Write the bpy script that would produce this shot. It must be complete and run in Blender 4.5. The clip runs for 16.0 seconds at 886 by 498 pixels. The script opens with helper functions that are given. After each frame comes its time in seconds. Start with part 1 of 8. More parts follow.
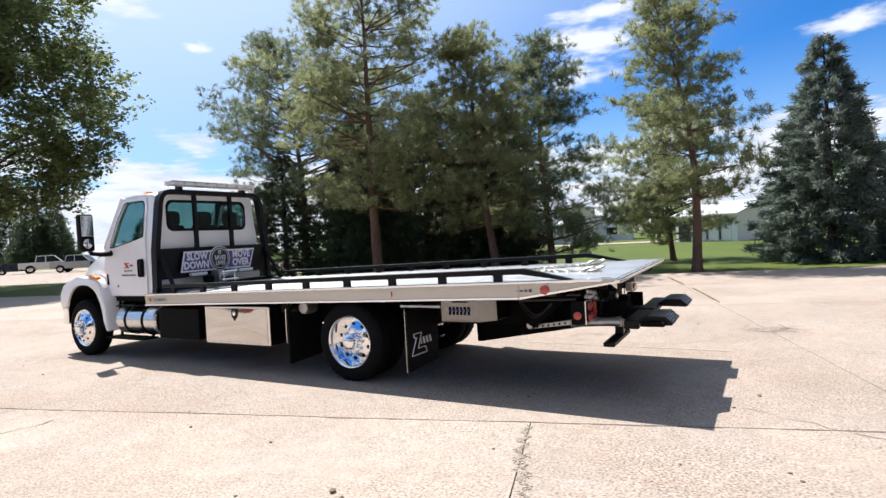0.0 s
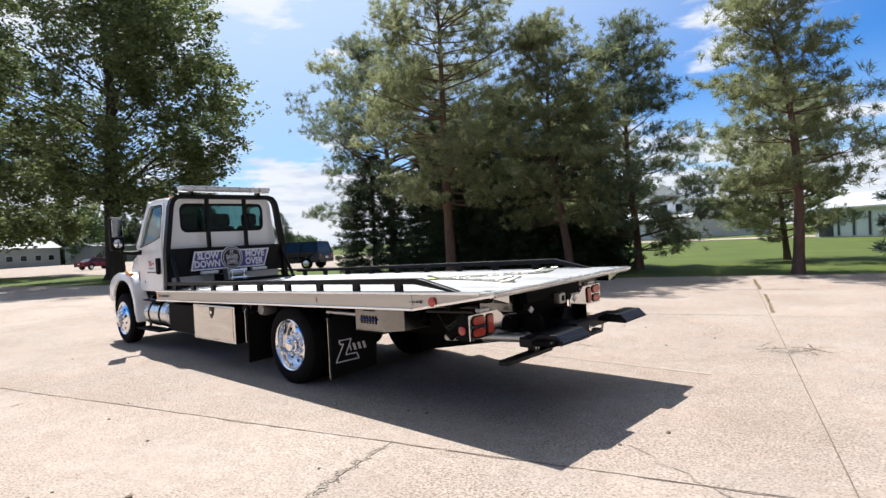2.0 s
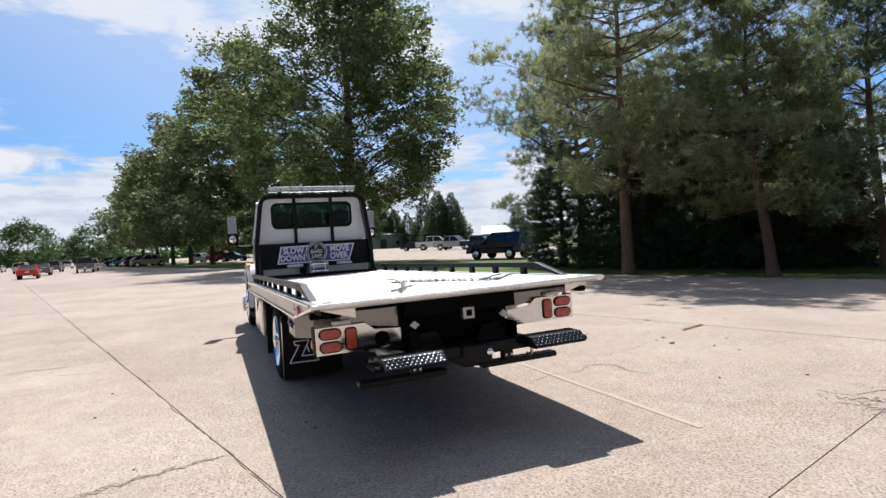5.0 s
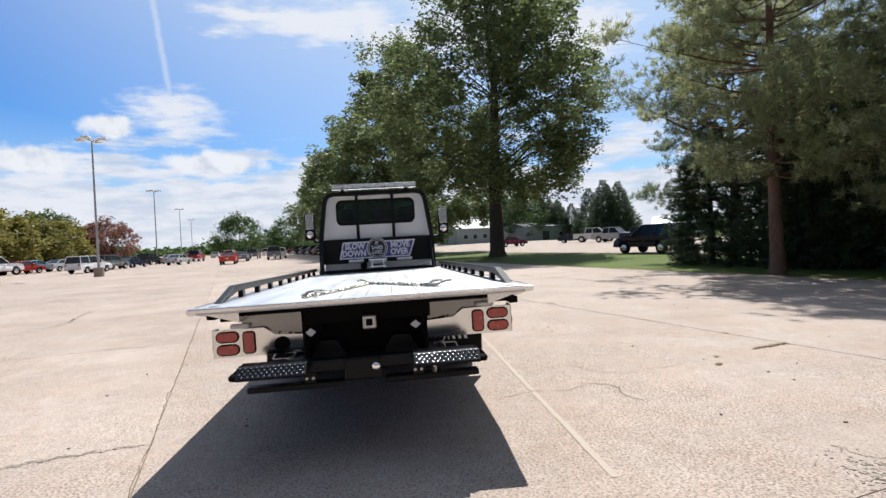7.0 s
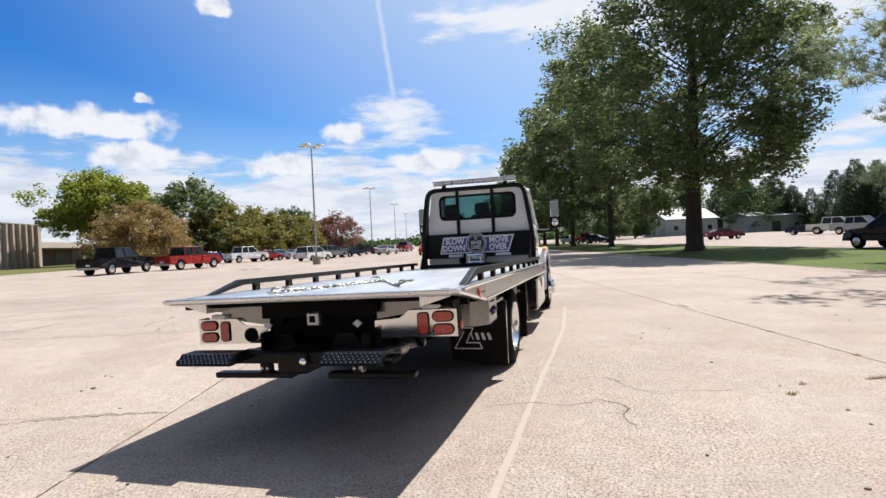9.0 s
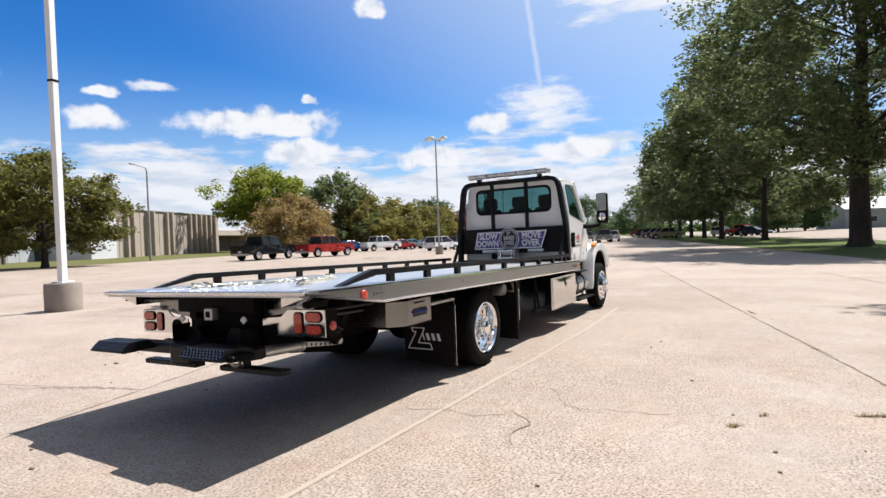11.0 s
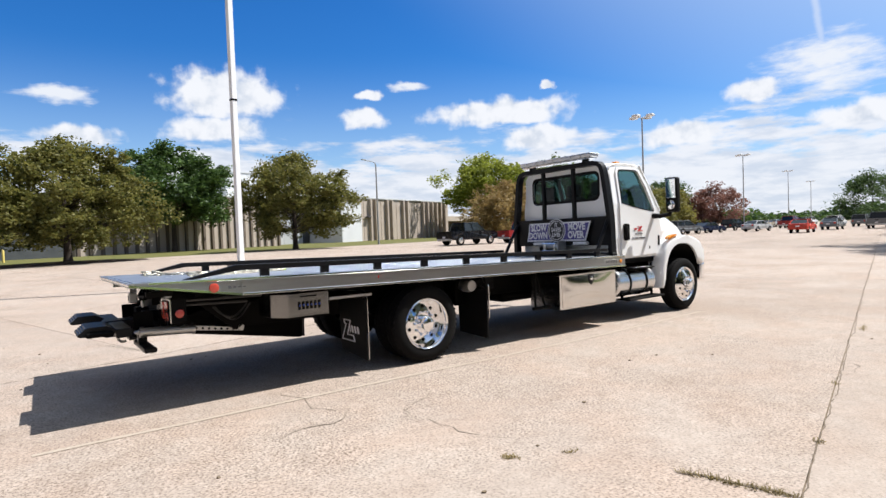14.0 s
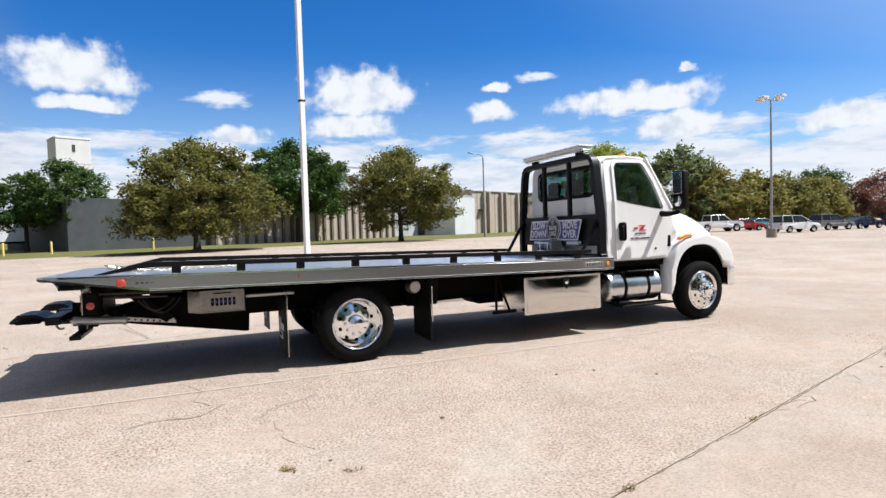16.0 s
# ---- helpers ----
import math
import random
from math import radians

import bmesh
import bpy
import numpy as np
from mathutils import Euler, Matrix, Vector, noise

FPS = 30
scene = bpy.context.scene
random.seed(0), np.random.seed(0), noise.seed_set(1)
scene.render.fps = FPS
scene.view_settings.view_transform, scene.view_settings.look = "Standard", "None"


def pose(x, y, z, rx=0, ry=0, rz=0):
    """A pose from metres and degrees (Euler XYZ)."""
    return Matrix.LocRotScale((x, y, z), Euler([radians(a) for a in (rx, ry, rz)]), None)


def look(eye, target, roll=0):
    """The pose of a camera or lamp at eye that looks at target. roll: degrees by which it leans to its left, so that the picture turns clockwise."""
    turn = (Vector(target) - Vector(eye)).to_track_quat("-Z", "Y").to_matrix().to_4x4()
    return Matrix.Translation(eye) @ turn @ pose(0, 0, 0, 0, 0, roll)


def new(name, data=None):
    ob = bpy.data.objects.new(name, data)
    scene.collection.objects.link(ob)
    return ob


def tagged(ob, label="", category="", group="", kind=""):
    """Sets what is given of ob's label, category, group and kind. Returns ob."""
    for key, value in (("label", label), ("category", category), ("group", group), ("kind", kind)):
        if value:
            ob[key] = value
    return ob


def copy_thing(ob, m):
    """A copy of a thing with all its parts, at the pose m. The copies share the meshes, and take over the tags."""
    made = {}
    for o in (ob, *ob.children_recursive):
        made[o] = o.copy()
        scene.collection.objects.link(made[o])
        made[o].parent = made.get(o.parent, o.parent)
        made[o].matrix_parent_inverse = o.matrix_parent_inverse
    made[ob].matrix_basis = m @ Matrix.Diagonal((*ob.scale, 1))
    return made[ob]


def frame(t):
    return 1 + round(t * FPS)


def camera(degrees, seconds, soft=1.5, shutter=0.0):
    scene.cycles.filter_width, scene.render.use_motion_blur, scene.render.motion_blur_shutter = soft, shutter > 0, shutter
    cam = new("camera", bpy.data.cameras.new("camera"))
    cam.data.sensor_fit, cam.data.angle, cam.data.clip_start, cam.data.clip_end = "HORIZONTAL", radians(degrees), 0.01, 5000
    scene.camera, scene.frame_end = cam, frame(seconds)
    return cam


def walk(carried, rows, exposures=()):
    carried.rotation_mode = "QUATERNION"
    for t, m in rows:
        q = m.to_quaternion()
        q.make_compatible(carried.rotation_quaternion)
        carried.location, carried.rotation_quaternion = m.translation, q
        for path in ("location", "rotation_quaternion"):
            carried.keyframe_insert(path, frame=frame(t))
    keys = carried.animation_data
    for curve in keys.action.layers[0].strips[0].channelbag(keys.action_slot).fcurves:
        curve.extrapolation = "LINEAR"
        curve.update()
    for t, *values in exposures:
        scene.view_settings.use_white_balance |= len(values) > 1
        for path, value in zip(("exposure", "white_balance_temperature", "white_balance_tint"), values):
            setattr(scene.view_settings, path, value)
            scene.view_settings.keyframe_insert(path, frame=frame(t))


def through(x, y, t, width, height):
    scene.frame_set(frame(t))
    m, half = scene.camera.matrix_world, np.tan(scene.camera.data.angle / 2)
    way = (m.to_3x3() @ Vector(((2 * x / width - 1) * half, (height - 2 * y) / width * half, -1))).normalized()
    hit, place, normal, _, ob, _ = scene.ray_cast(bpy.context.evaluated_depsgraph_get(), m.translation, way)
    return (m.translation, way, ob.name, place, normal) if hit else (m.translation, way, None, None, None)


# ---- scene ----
cam = camera(76.6, 16.0)
PATH = [
    (0, (0.376, 0.289, 1.591), (-0.613, 2.027, 1.564), -3.1),
    (0.5, (0.859, 0.598, 1.597), (-0.224, 2.28, 1.568), -3.1),
    (1, (1.279, 0.965, 1.61), (0.124, 2.597, 1.58), -3.1),
    (1.5, (1.714, 1.31, 1.616), (0.471, 2.877, 1.585), -3.0),
    (2, (2.026, 1.763, 1.619), (0.677, 3.24, 1.59), -2.9),
    (2.5, (2.393, 2.194, 1.622), (0.917, 3.543, 1.595), -3.1),
    (3, (2.653, 2.69, 1.596), (1.091, 3.939, 1.575), -3.0),
    (3.2, (2.748, 2.87, 1.606), (1.158, 4.082, 1.579), -3.1),
    (5.5, (3.449, 5.208, 1.588), (1.551, 5.837, 1.558), -2.9),
    (6, (3.522, 5.7, 1.641), (1.582, 6.185, 1.602), -2.9),
    (6.5, (3.48, 6.262, 1.613), (1.511, 6.613, 1.58), -2.8),
    (7, (3.512, 6.849, 1.593), (1.522, 7.044, 1.564), -2.7),
    (7.5, (3.434, 7.402, 1.589), (1.434, 7.429, 1.56), -2.7),
    (8, (3.463, 7.953, 1.593), (1.472, 7.768, 1.568), -2.8),
    (8.5, (3.356, 8.431, 1.588), (1.388, 8.075, 1.561), -2.7),
    (9, (3.209, 8.924, 1.567), (1.281, 8.394, 1.542), -2.6),
    (9.5, (3.039, 9.437, 1.6), (1.161, 8.749, 1.569), -2.9),
    (10, (2.836, 9.915, 1.577), (1.005, 9.109, 1.546), -2.3),
    (12.3, (1.407, 12.137, 1.579), (-0.147, 10.879, 1.528), -2.2),
    (12.5, (1.264, 12.321, 1.588), (-0.254, 11.02, 1.536), -2.0),
    (13, (0.829, 12.709, 1.585), (-0.601, 11.312, 1.527), -2.0),
    (13.5, (0.382, 13.142, 1.565), (-0.926, 11.63, 1.507), -2.0),
    (14, (-0.085, 13.47, 1.579), (-1.263, 11.855, 1.515), -2.1),
    (14.5, (-0.594, 13.765, 1.581), (-1.668, 12.079, 1.516), -2.0),
    (15, (-1.13, 14.004, 1.585), (-2.088, 12.249, 1.516), -1.8),
    (15.5, (-1.662, 14.207, 1.585), (-2.533, 12.408, 1.515), -1.8),
    (16, (-2.195, 14.449, 1.595), (-2.987, 12.614, 1.518), -1.7),
]
EXPOSURES = [(0, 0.98, 6350, 11), (2.0, 0.86, 6350, 11), (3.2, 0.80, 6300, 11), (5.3, 0.67, 6250, 11), (8.0, 0.72, 6350, 11), (10.2, 0.78, 6400, 11), (12.3, 0.80, 6450, 11), (16, 0.80, 6300, 10)]
walk(cam, [(t, look(eye, target, roll)) for t, eye, target, roll in PATH], EXPOSURES)

# ---- light ----
SUN_WAY = Vector((-0.72, 0.28, 1.18)).normalized()      # from the ground to the sun
sun_data = bpy.data.lights.new("sun", "SUN")
sun_data.energy, sun_data.angle, sun_data.color = 5.0, radians(0.55), (1.0, 0.972, 0.925)
sun = new("sun", sun_data)
sun.matrix_world = look(SUN_WAY * 60, (0, 0, 0))
scene.view_settings.exposure = 0.8

world = bpy.data.worlds.new("world")
scene.world = world
world.use_nodes = True


# fair-weather clouds: direction round the horizon, height, half width, half height, in degrees
HEAPS = [(279.3, 14.0, 5.3, 2.6), (278.6, 11.3, 4.7, 0.8), (254.4, 13.4, 6.3, 2.8), (255.5, 10.2, 5.1, 1.5), (241.5, 11.3, 2.7, 1.3), (240.7, 13.6, 2.0, 0.6), (227.4, 11.5, 8.0, 1.8), (223.6, 8.8, 4.2, 1.5),
         (222.9, 13.8, 0.9, 0.5), (210.8, 8.1, 3.6, 1.5), (216.5, 22.1, 1.9, 1.1), (204.7, 11.1, 2.8, 1.3), (196.0, 8.2, 5.3, 1.3), (195.1, 8.1, 3.0, 1.1), (266.5, 9.2, 3.5, 1.0)]
WISPS = [(164.5, 27.0, 7.5, 6.5), (150.0, 24.0, 5.0, 3.5), (103.1, 18.2, 5.6, 1.4), (105.4, 15.4, 3.2, 1.3), (82.5, 15.7, 3.1, 1.0), (103.0, 20.6, 4.6, 0.9), (168.7, 20.8, 10.8, 4.5), (185.1, 20.8, 4.0, 1.1), (180.6, 20.9, 2.1, 2.8), (186.0, 21.3, 9.6, 2.2),
         (160.1, 19.0, 5.8, 3.8), (177.2, 20.0, 3.5, 1.6), (236.8, 14.3, 1.7, 0.4), (267.7, 12.4, 3.0, 0.7), (190.6, 21.6, 7.3, 0.9), (199.6, 12.6, 4.2, 2.4), (142.2, 18.7, 1.3, 0.6)]


def build_sky(w):
    nt = w.node_tree
    nt.nodes.clear()
    n, l = nt.nodes.new, nt.links.new

    def math_node(op, a, b=None, c=None, clamp=False):
        x = n("ShaderNodeMath")
        x.operation, x.use_clamp = op, clamp
        for i, q in enumerate((a, b, c)):
            if q is None:
                continue
            if isinstance(q, (int, float)):
                x.inputs[i].default_value = q
            else:
                l(q, x.inputs[i])
        return x.outputs[0]

    def vec_node(op, a, b=None):
        x = n("ShaderNodeVectorMath")
        x.operation = op
        for i, q in enumerate((a, b)):
            if q is None:
                continue
            if isinstance(q, tuple):
                x.inputs[i].default_value = q
            else:
                l(q, x.inputs[i])
        return x.outputs["Value"] if op == "LENGTH" else x.outputs[0]

    def step(x, a, b):
        mr = n("ShaderNodeMapRange")
        mr.interpolation_type = "SMOOTHSTEP"
        mr.inputs[1].default_value, mr.inputs[2].default_value = a, b
        l(x, mr.inputs[0])
        return mr.outputs[0]

    def noise_of(vec, scale, detail, rough=0.55):
        t = n("ShaderNodeTexNoise")
        t.inputs["Scale"].default_value, t.inputs["Detail"].default_value, t.inputs["Roughness"].default_value = scale, detail, rough
        l(vec, t.inputs[0])
        return t

    out, bg, sky = n("ShaderNodeOutputWorld"), n("ShaderNodeBackground"), n("ShaderNodeTexSky")
    sky.sky_type, sky.sun_disc = "NISHITA", False
    sky.sun_elevation = math.asin(SUN_WAY.z)
    sky.sun_rotation = math.atan2(SUN_WAY.x, SUN_WAY.y)
    sky.air_density, sky.dust_density, sky.ozone_density = 1.0, 0.5, 2.2
    bg.inputs["Strength"].default_value = SKY
    co, sep = n("ShaderNodeTexCoord"), n("ShaderNodeSeparateXYZ")
    l(co.outputs["Generated"], sep.inputs[0])
    az = math_node("MODULO", math_node("ADD", math_node("MULTIPLY", math_node("ARCTAN2", sep.outputs[1], sep.outputs[0]), 57.29578), 360), 360)
    el = math_node("MULTIPLY", math_node("ARCSINE", sep.outputs[2]), 57.29578)
    flat = n("ShaderNodeCombineXYZ")
    l(az, flat.inputs[0]), l(el, flat.inputs[1])
    warp = noise_of(flat.outputs[0], 0.4, 4, 0.5)
    moved = vec_node("ADD", flat.outputs[0], vec_node("MULTIPLY", vec_node("SUBTRACT", warp.outputs["Color"], (0.5, 0.5, 0.5)), (2.6, 1.7, 0)))
    lumpy = noise_of(flat.outputs[0], 0.5, 9, 0.52)

    apart = n("ShaderNodeSeparateXYZ")
    l(moved, apart.inputs[0])
    low_el = math_node("MULTIPLY_ADD", apart.outputs[1], 0.6, math_node("MULTIPLY", el, 0.4))

    def cover(rows, under):
        best = None
        for a, e, wa, we in rows:
            d = vec_node("SUBTRACT", moved, (a, e, 0))
            f = math_node("SUBTRACT", 1.0, vec_node("LENGTH", vec_node("MULTIPLY", d, (1 / wa, 1 / we, 0))))
            if under:        # flat undersides
                f = math_node("MINIMUM", f, math_node("MULTIPLY_ADD", math_node("SUBTRACT", low_el, e - 0.75 * we), 1.6 / we, 0.0))
            best = f if best is None else math_node("MAXIMUM", best, f)
        return best

    heap = step(math_node("MULTIPLY_ADD", math_node("SUBTRACT", lumpy.outputs[0], 0.5), 1.25, cover(HEAPS, True)), -0.04, 0.46)
    streak = n("ShaderNodeMapping")
    streak.inputs["Scale"].default_value, streak.inputs["Rotation"].default_value = (0.35, 1.3, 1), (0, 0, 0.35)
    l(flat.outputs[0], streak.inputs[0])
    fibre = noise_of(streak.outputs[0], 0.55, 6, 0.6)
    wisp = math_node("MULTIPLY", step(math_node("MULTIPLY_ADD", math_node("SUBTRACT", fibre.outputs[0], 0.42), 2.8, cover(WISPS, False)), 0.0, 1.0), 0.95)
    # the low bank of broken cloud along the horizon
    bank_map = n("ShaderNodeMapping")
    bank_map.inputs["Scale"].default_value = (0.10, 0.42, 1)
    l(flat.outputs[0], bank_map.inputs[0])
    bank_noise = noise_of(bank_map.outputs[0], 1.0, 7, 0.6)
    bank_low = math_node("MULTIPLY", step(el, 14.0, 9.0), step(math_node("MULTIPLY_ADD", math_node("SUBTRACT", 8.5, el), 0.05, bank_noise.outputs[0]), 0.45, 0.60))
    # an old vapour trail
    trail_az = math_node("MULTIPLY_ADD", math_node("SUBTRACT", el, 12.6), 0.135, 199.4)
    off = math_node("ABSOLUTE", math_node("SUBTRACT", math_node("MULTIPLY_ADD", math_node("SUBTRACT", fibre.outputs[0], 0.5), 0.5, az), trail_az))
    trail = math_node("MULTIPLY", math_node("MULTIPLY", step(off, 0.42, 0.03), step(el, 11.0, 14.0)), math_node("MULTIPLY", step(el, 52.0, 16.0), 0.40))
    haze = math_node("MULTIPLY", step(el, 18.0, 0.0), 0.50)
    near_sun = n("ShaderNodeVectorMath")
    near_sun.operation = "DOT_PRODUCT"
    l(co.outputs["Generated"], near_sun.inputs[0])
    near_sun.inputs[1].default_value = tuple(SUN_WAY)
    veil = math_node("MULTIPLY", step(near_sun.outputs["Value"], 0.38, 0.95), 0.88)
    # thin high cloud added overhead, out of view, to whiten the sky light
    high = math_node("MULTIPLY", step(el, 42.0, 62.0), 0.45)
    haze = math_node("MAXIMUM", math_node("MAXIMUM", haze, high), veil)
    thin = math_node("MAXIMUM", wisp, trail)
    blue = n("ShaderNodeHueSaturation")
    blue.inputs["Saturation"].default_value = 1.38
    tint = n("ShaderNodeMix")
    tint.data_type, tint.blend_type = "RGBA", "MULTIPLY"
    tint.inputs[0].default_value, tint.inputs[7].default_value = 1.0, (0.63, 1.06, 1.44, 1)
    l(sky.outputs[0], blue.inputs["Color"]), l(blue.outputs[0], tint.inputs[6])
    pale, bank, m1, m2, shade = [n("ShaderNodeMix") for _ in range(5)]
    for m in (pale, bank, m1, m2, shade):
        m.data_type = "RGBA"
    pale.inputs[7].default_value = tuple(CLOUD * v for v in (0.84, 1.0, 1.15)) + (1,)
    l(haze, pale.inputs[0]), l(tint.outputs[2], pale.inputs[6])
    # the bank's undersides are greyer than its tops
    layers = n("ShaderNodeMix")
    layers.data_type = "RGBA"
    layers.inputs[6].default_value = tuple(CLOUD * v for v in (0.77, 0.84, 0.96)) + (1,)
    layers.inputs[7].default_value = tuple(CLOUD * v for v in (1.02, 1.04, 1.09)) + (1,)
    l(step(noise_of(bank_map.outputs[0], 1.7, 6, 0.6).outputs[0], 0.36, 0.58), layers.inputs[0])
    l(math_node("MULTIPLY", bank_low, 0.95), bank.inputs[0]), l(pale.outputs[2], bank.inputs[6]), l(layers.outputs[2], bank.inputs[7])
    # broken grey cloud added over the unseen eastern sky, for darker, less blue shadows
    east_map, east = n("ShaderNodeMapping"), n("ShaderNodeMix")
    east.data_type, east_map.inputs["Scale"].default_value = "RGBA", (1.0, 1.0, 2.2)
    l(co.outputs["Generated"], east_map.inputs[0])
    field = step(noise_of(east_map.outputs[0], 3.2, 6, 0.55).outputs[0], 0.36, 0.52)
    l(math_node("MULTIPLY", math_node("MULTIPLY", field, step(sep.outputs[0], 0.18, 0.45)), 0.95), east.inputs[0])
    l(bank.outputs[2], east.inputs[6])
    east.inputs[7].default_value = tuple(CLOUD * v for v in (0.40, 0.39, 0.395)) + (1,)
    m1.inputs[7].default_value = tuple(CLOUD * v for v in (1.02, 1.05, 1.10)) + (1,)
    l(thin, m1.inputs[0]), l(east.outputs[2], m1.inputs[6])
    shade.inputs[6].default_value = tuple(CLOUD * v for v in (0.76, 0.83, 0.94)) + (1,)
    shade.inputs[7].default_value = tuple(CLOUD * v for v in (1.06, 1.08, 1.12)) + (1,)
    l(step(lumpy.outputs[0], 0.30, 0.56), shade.inputs[0])
    l(heap, m2.inputs[0]), l(m1.outputs[2], m2.inputs[6]), l(shade.outputs[2], m2.inputs[7])
    l(m2.outputs[2], bg.inputs[0])
    l(bg.outputs[0], out.inputs[0])


SKY = 0.0545
CLOUD = 0.50 / SKY
build_sky(world)

# ---- materials ----
def surface(name, c1, c2, rough=0.6, metal=0.0, scale=3.0, fine=40.0, bump=0.15, wear=0.25, spec=0.5, stretch=(1, 1, 1), coat=0.0, island=0.0):
    """A material whose colour wanders between c1 and c2 at two scales, with fine relief."""
    m = bpy.data.materials.new(name)
    m.use_nodes = True
    nt = m.node_tree
    n, l = nt.nodes.new, nt.links.new
    p = nt.nodes["Principled BSDF"]
    co, mp = n("ShaderNodeTexCoord"), n("ShaderNodeMapping")
    mp.inputs["Scale"].default_value = stretch
    l(co.outputs["Object"], mp.inputs[0])
    big, small, mix, ramp = n("ShaderNodeTexNoise"), n("ShaderNodeTexNoise"), n("ShaderNodeMix"), n("ShaderNodeValToRGB")
    big.inputs["Scale"].default_value, big.inputs["Detail"].default_value = scale, 5
    small.inputs["Scale"].default_value, small.inputs["Detail"].default_value = fine, 3
    l(mp.outputs[0], big.inputs[0]), l(mp.outputs[0], small.inputs[0])
    mix.inputs[0].default_value = wear
    l(big.outputs[0], mix.inputs[2]), l(small.outputs[0], mix.inputs[3])
    ramp.color_ramp.elements[0].position, ramp.color_ramp.elements[1].position = 0.3, 0.7
    ramp.color_ramp.elements[0].color, ramp.color_ramp.elements[1].color = (*c1, 1), (*c2, 1)
    l(mix.outputs[0], ramp.inputs[0])
    col = ramp.outputs[0]
    if island:
        geo, hsv, mr = n("ShaderNodeNewGeometry"), n("ShaderNodeHueSaturation"), n("ShaderNodeMapRange")
        mr.inputs[3].default_value, mr.inputs[4].default_value = 1 - island, 1 + island
        l(geo.outputs["Random Per Island"], mr.inputs[0]), l(mr.outputs[0], hsv.inputs["Value"]), l(col, hsv.inputs["Color"])
        col = hsv.outputs[0]
    l(col, p.inputs["Base Color"])
    p.inputs["Metallic"].default_value, p.inputs["Specular IOR Level"].default_value = metal, spec
    p.inputs["Coat Weight"].default_value, p.inputs["Coat Roughness"].default_value = coat, 0.04
    rr = n("ShaderNodeMapRange")
    rr.inputs[3].default_value, rr.inputs[4].default_value = max(0.02, rough - 0.08), min(1, rough + 0.08)
    l(big.outputs[0], rr.inputs[0]), l(rr.outputs[0], p.inputs["Roughness"])
    if bump:
        b = n("ShaderNodeBump")
        b.inputs["Strength"].default_value, b.inputs["Distance"].default_value = bump, 0.01
        l(small.outputs[0], b.inputs["Height"]), l(b.outputs[0], p.inputs["Normal"])
    return m


def leafy(name, dark, light, through=0.35, rough=0.55):
    """Foliage: each leaf its own shade, with some light passing through."""
    m = bpy.data.materials.new(name)
    m.use_nodes = True
    nt = m.node_tree
    n, l = nt.nodes.new, nt.links.new
    p, out = nt.nodes["Principled BSDF"], nt.nodes["Material Output"]
    geo, ramp, tr, mix = n("ShaderNodeNewGeometry"), n("ShaderNodeValToRGB"), n("ShaderNodeBsdfTranslucent"), n("ShaderNodeMixShader")
    co, big, add = n("ShaderNodeTexCoord"), n("ShaderNodeTexNoise"), n("ShaderNodeMix")
    big.inputs["Scale"].default_value, big.inputs["Detail"].default_value = 1.4, 3
    l(co.outputs["Object"], big.inputs[0])
    add.inputs[0].default_value = 0.6
    l(geo.outputs["Random Per Island"], add.inputs[2]), l(big.outputs[0], add.inputs[3])
    ramp.color_ramp.elements[0].position, ramp.color_ramp.elements[1].position = 0.25, 0.75
    ramp.color_ramp.elements[0].color, ramp.color_ramp.elements[1].color = (*dark, 1), (*light, 1)
    l(add.outputs[0], ramp.inputs[0])
    l(ramp.outputs[0], p.inputs["Base Color"]), l(ramp.outputs[0], tr.inputs[0])
    p.inputs["Roughness"].default_value, p.inputs["Specular IOR Level"].default_value = rough, 0.3
    mix.inputs[0].default_value = through
    l(p.outputs[0], mix.inputs[1]), l(tr.outputs[0], mix.inputs[2]), l(mix.outputs[0], out.inputs[0])
    return m


def glassy(name, tint):
    m = bpy.data.materials.new(name)
    m.use_nodes = True
    nt = m.node_tree
    n, l = nt.nodes.new, nt.links.new
    nt.nodes.remove(nt.nodes["Principled BSDF"])
    out, tr, gl, fr, mix = nt.nodes["Material Output"], n("ShaderNodeBsdfTransparent"), n("ShaderNodeBsdfGlossy"), n("ShaderNodeLayerWeight"), n("ShaderNodeMixShader")
    tr.inputs[0].default_value = (*tint, 1)
    gl.inputs["Roughness"].default_value = 0.02
    fr.inputs[0].default_value = 0.5
    rise, gloss = n("ShaderNodeMath"), n("ShaderNodeMath")
    rise.operation, gloss.operation = "POWER", "MULTIPLY_ADD"
    rise.inputs[1].default_value, gloss.inputs[1].default_value, gloss.inputs[2].default_value = 4.0, 0.9, 0.05
    l(fr.outputs["Facing"], rise.inputs[0]), l(rise.outputs[0], gloss.inputs[0])
    l(gloss.outputs[0], mix.inputs[0]), l(tr.outputs[0], mix.inputs[1]), l(gl.outputs[0], mix.inputs[2]), l(mix.outputs[0], out.inputs[0])
    return m


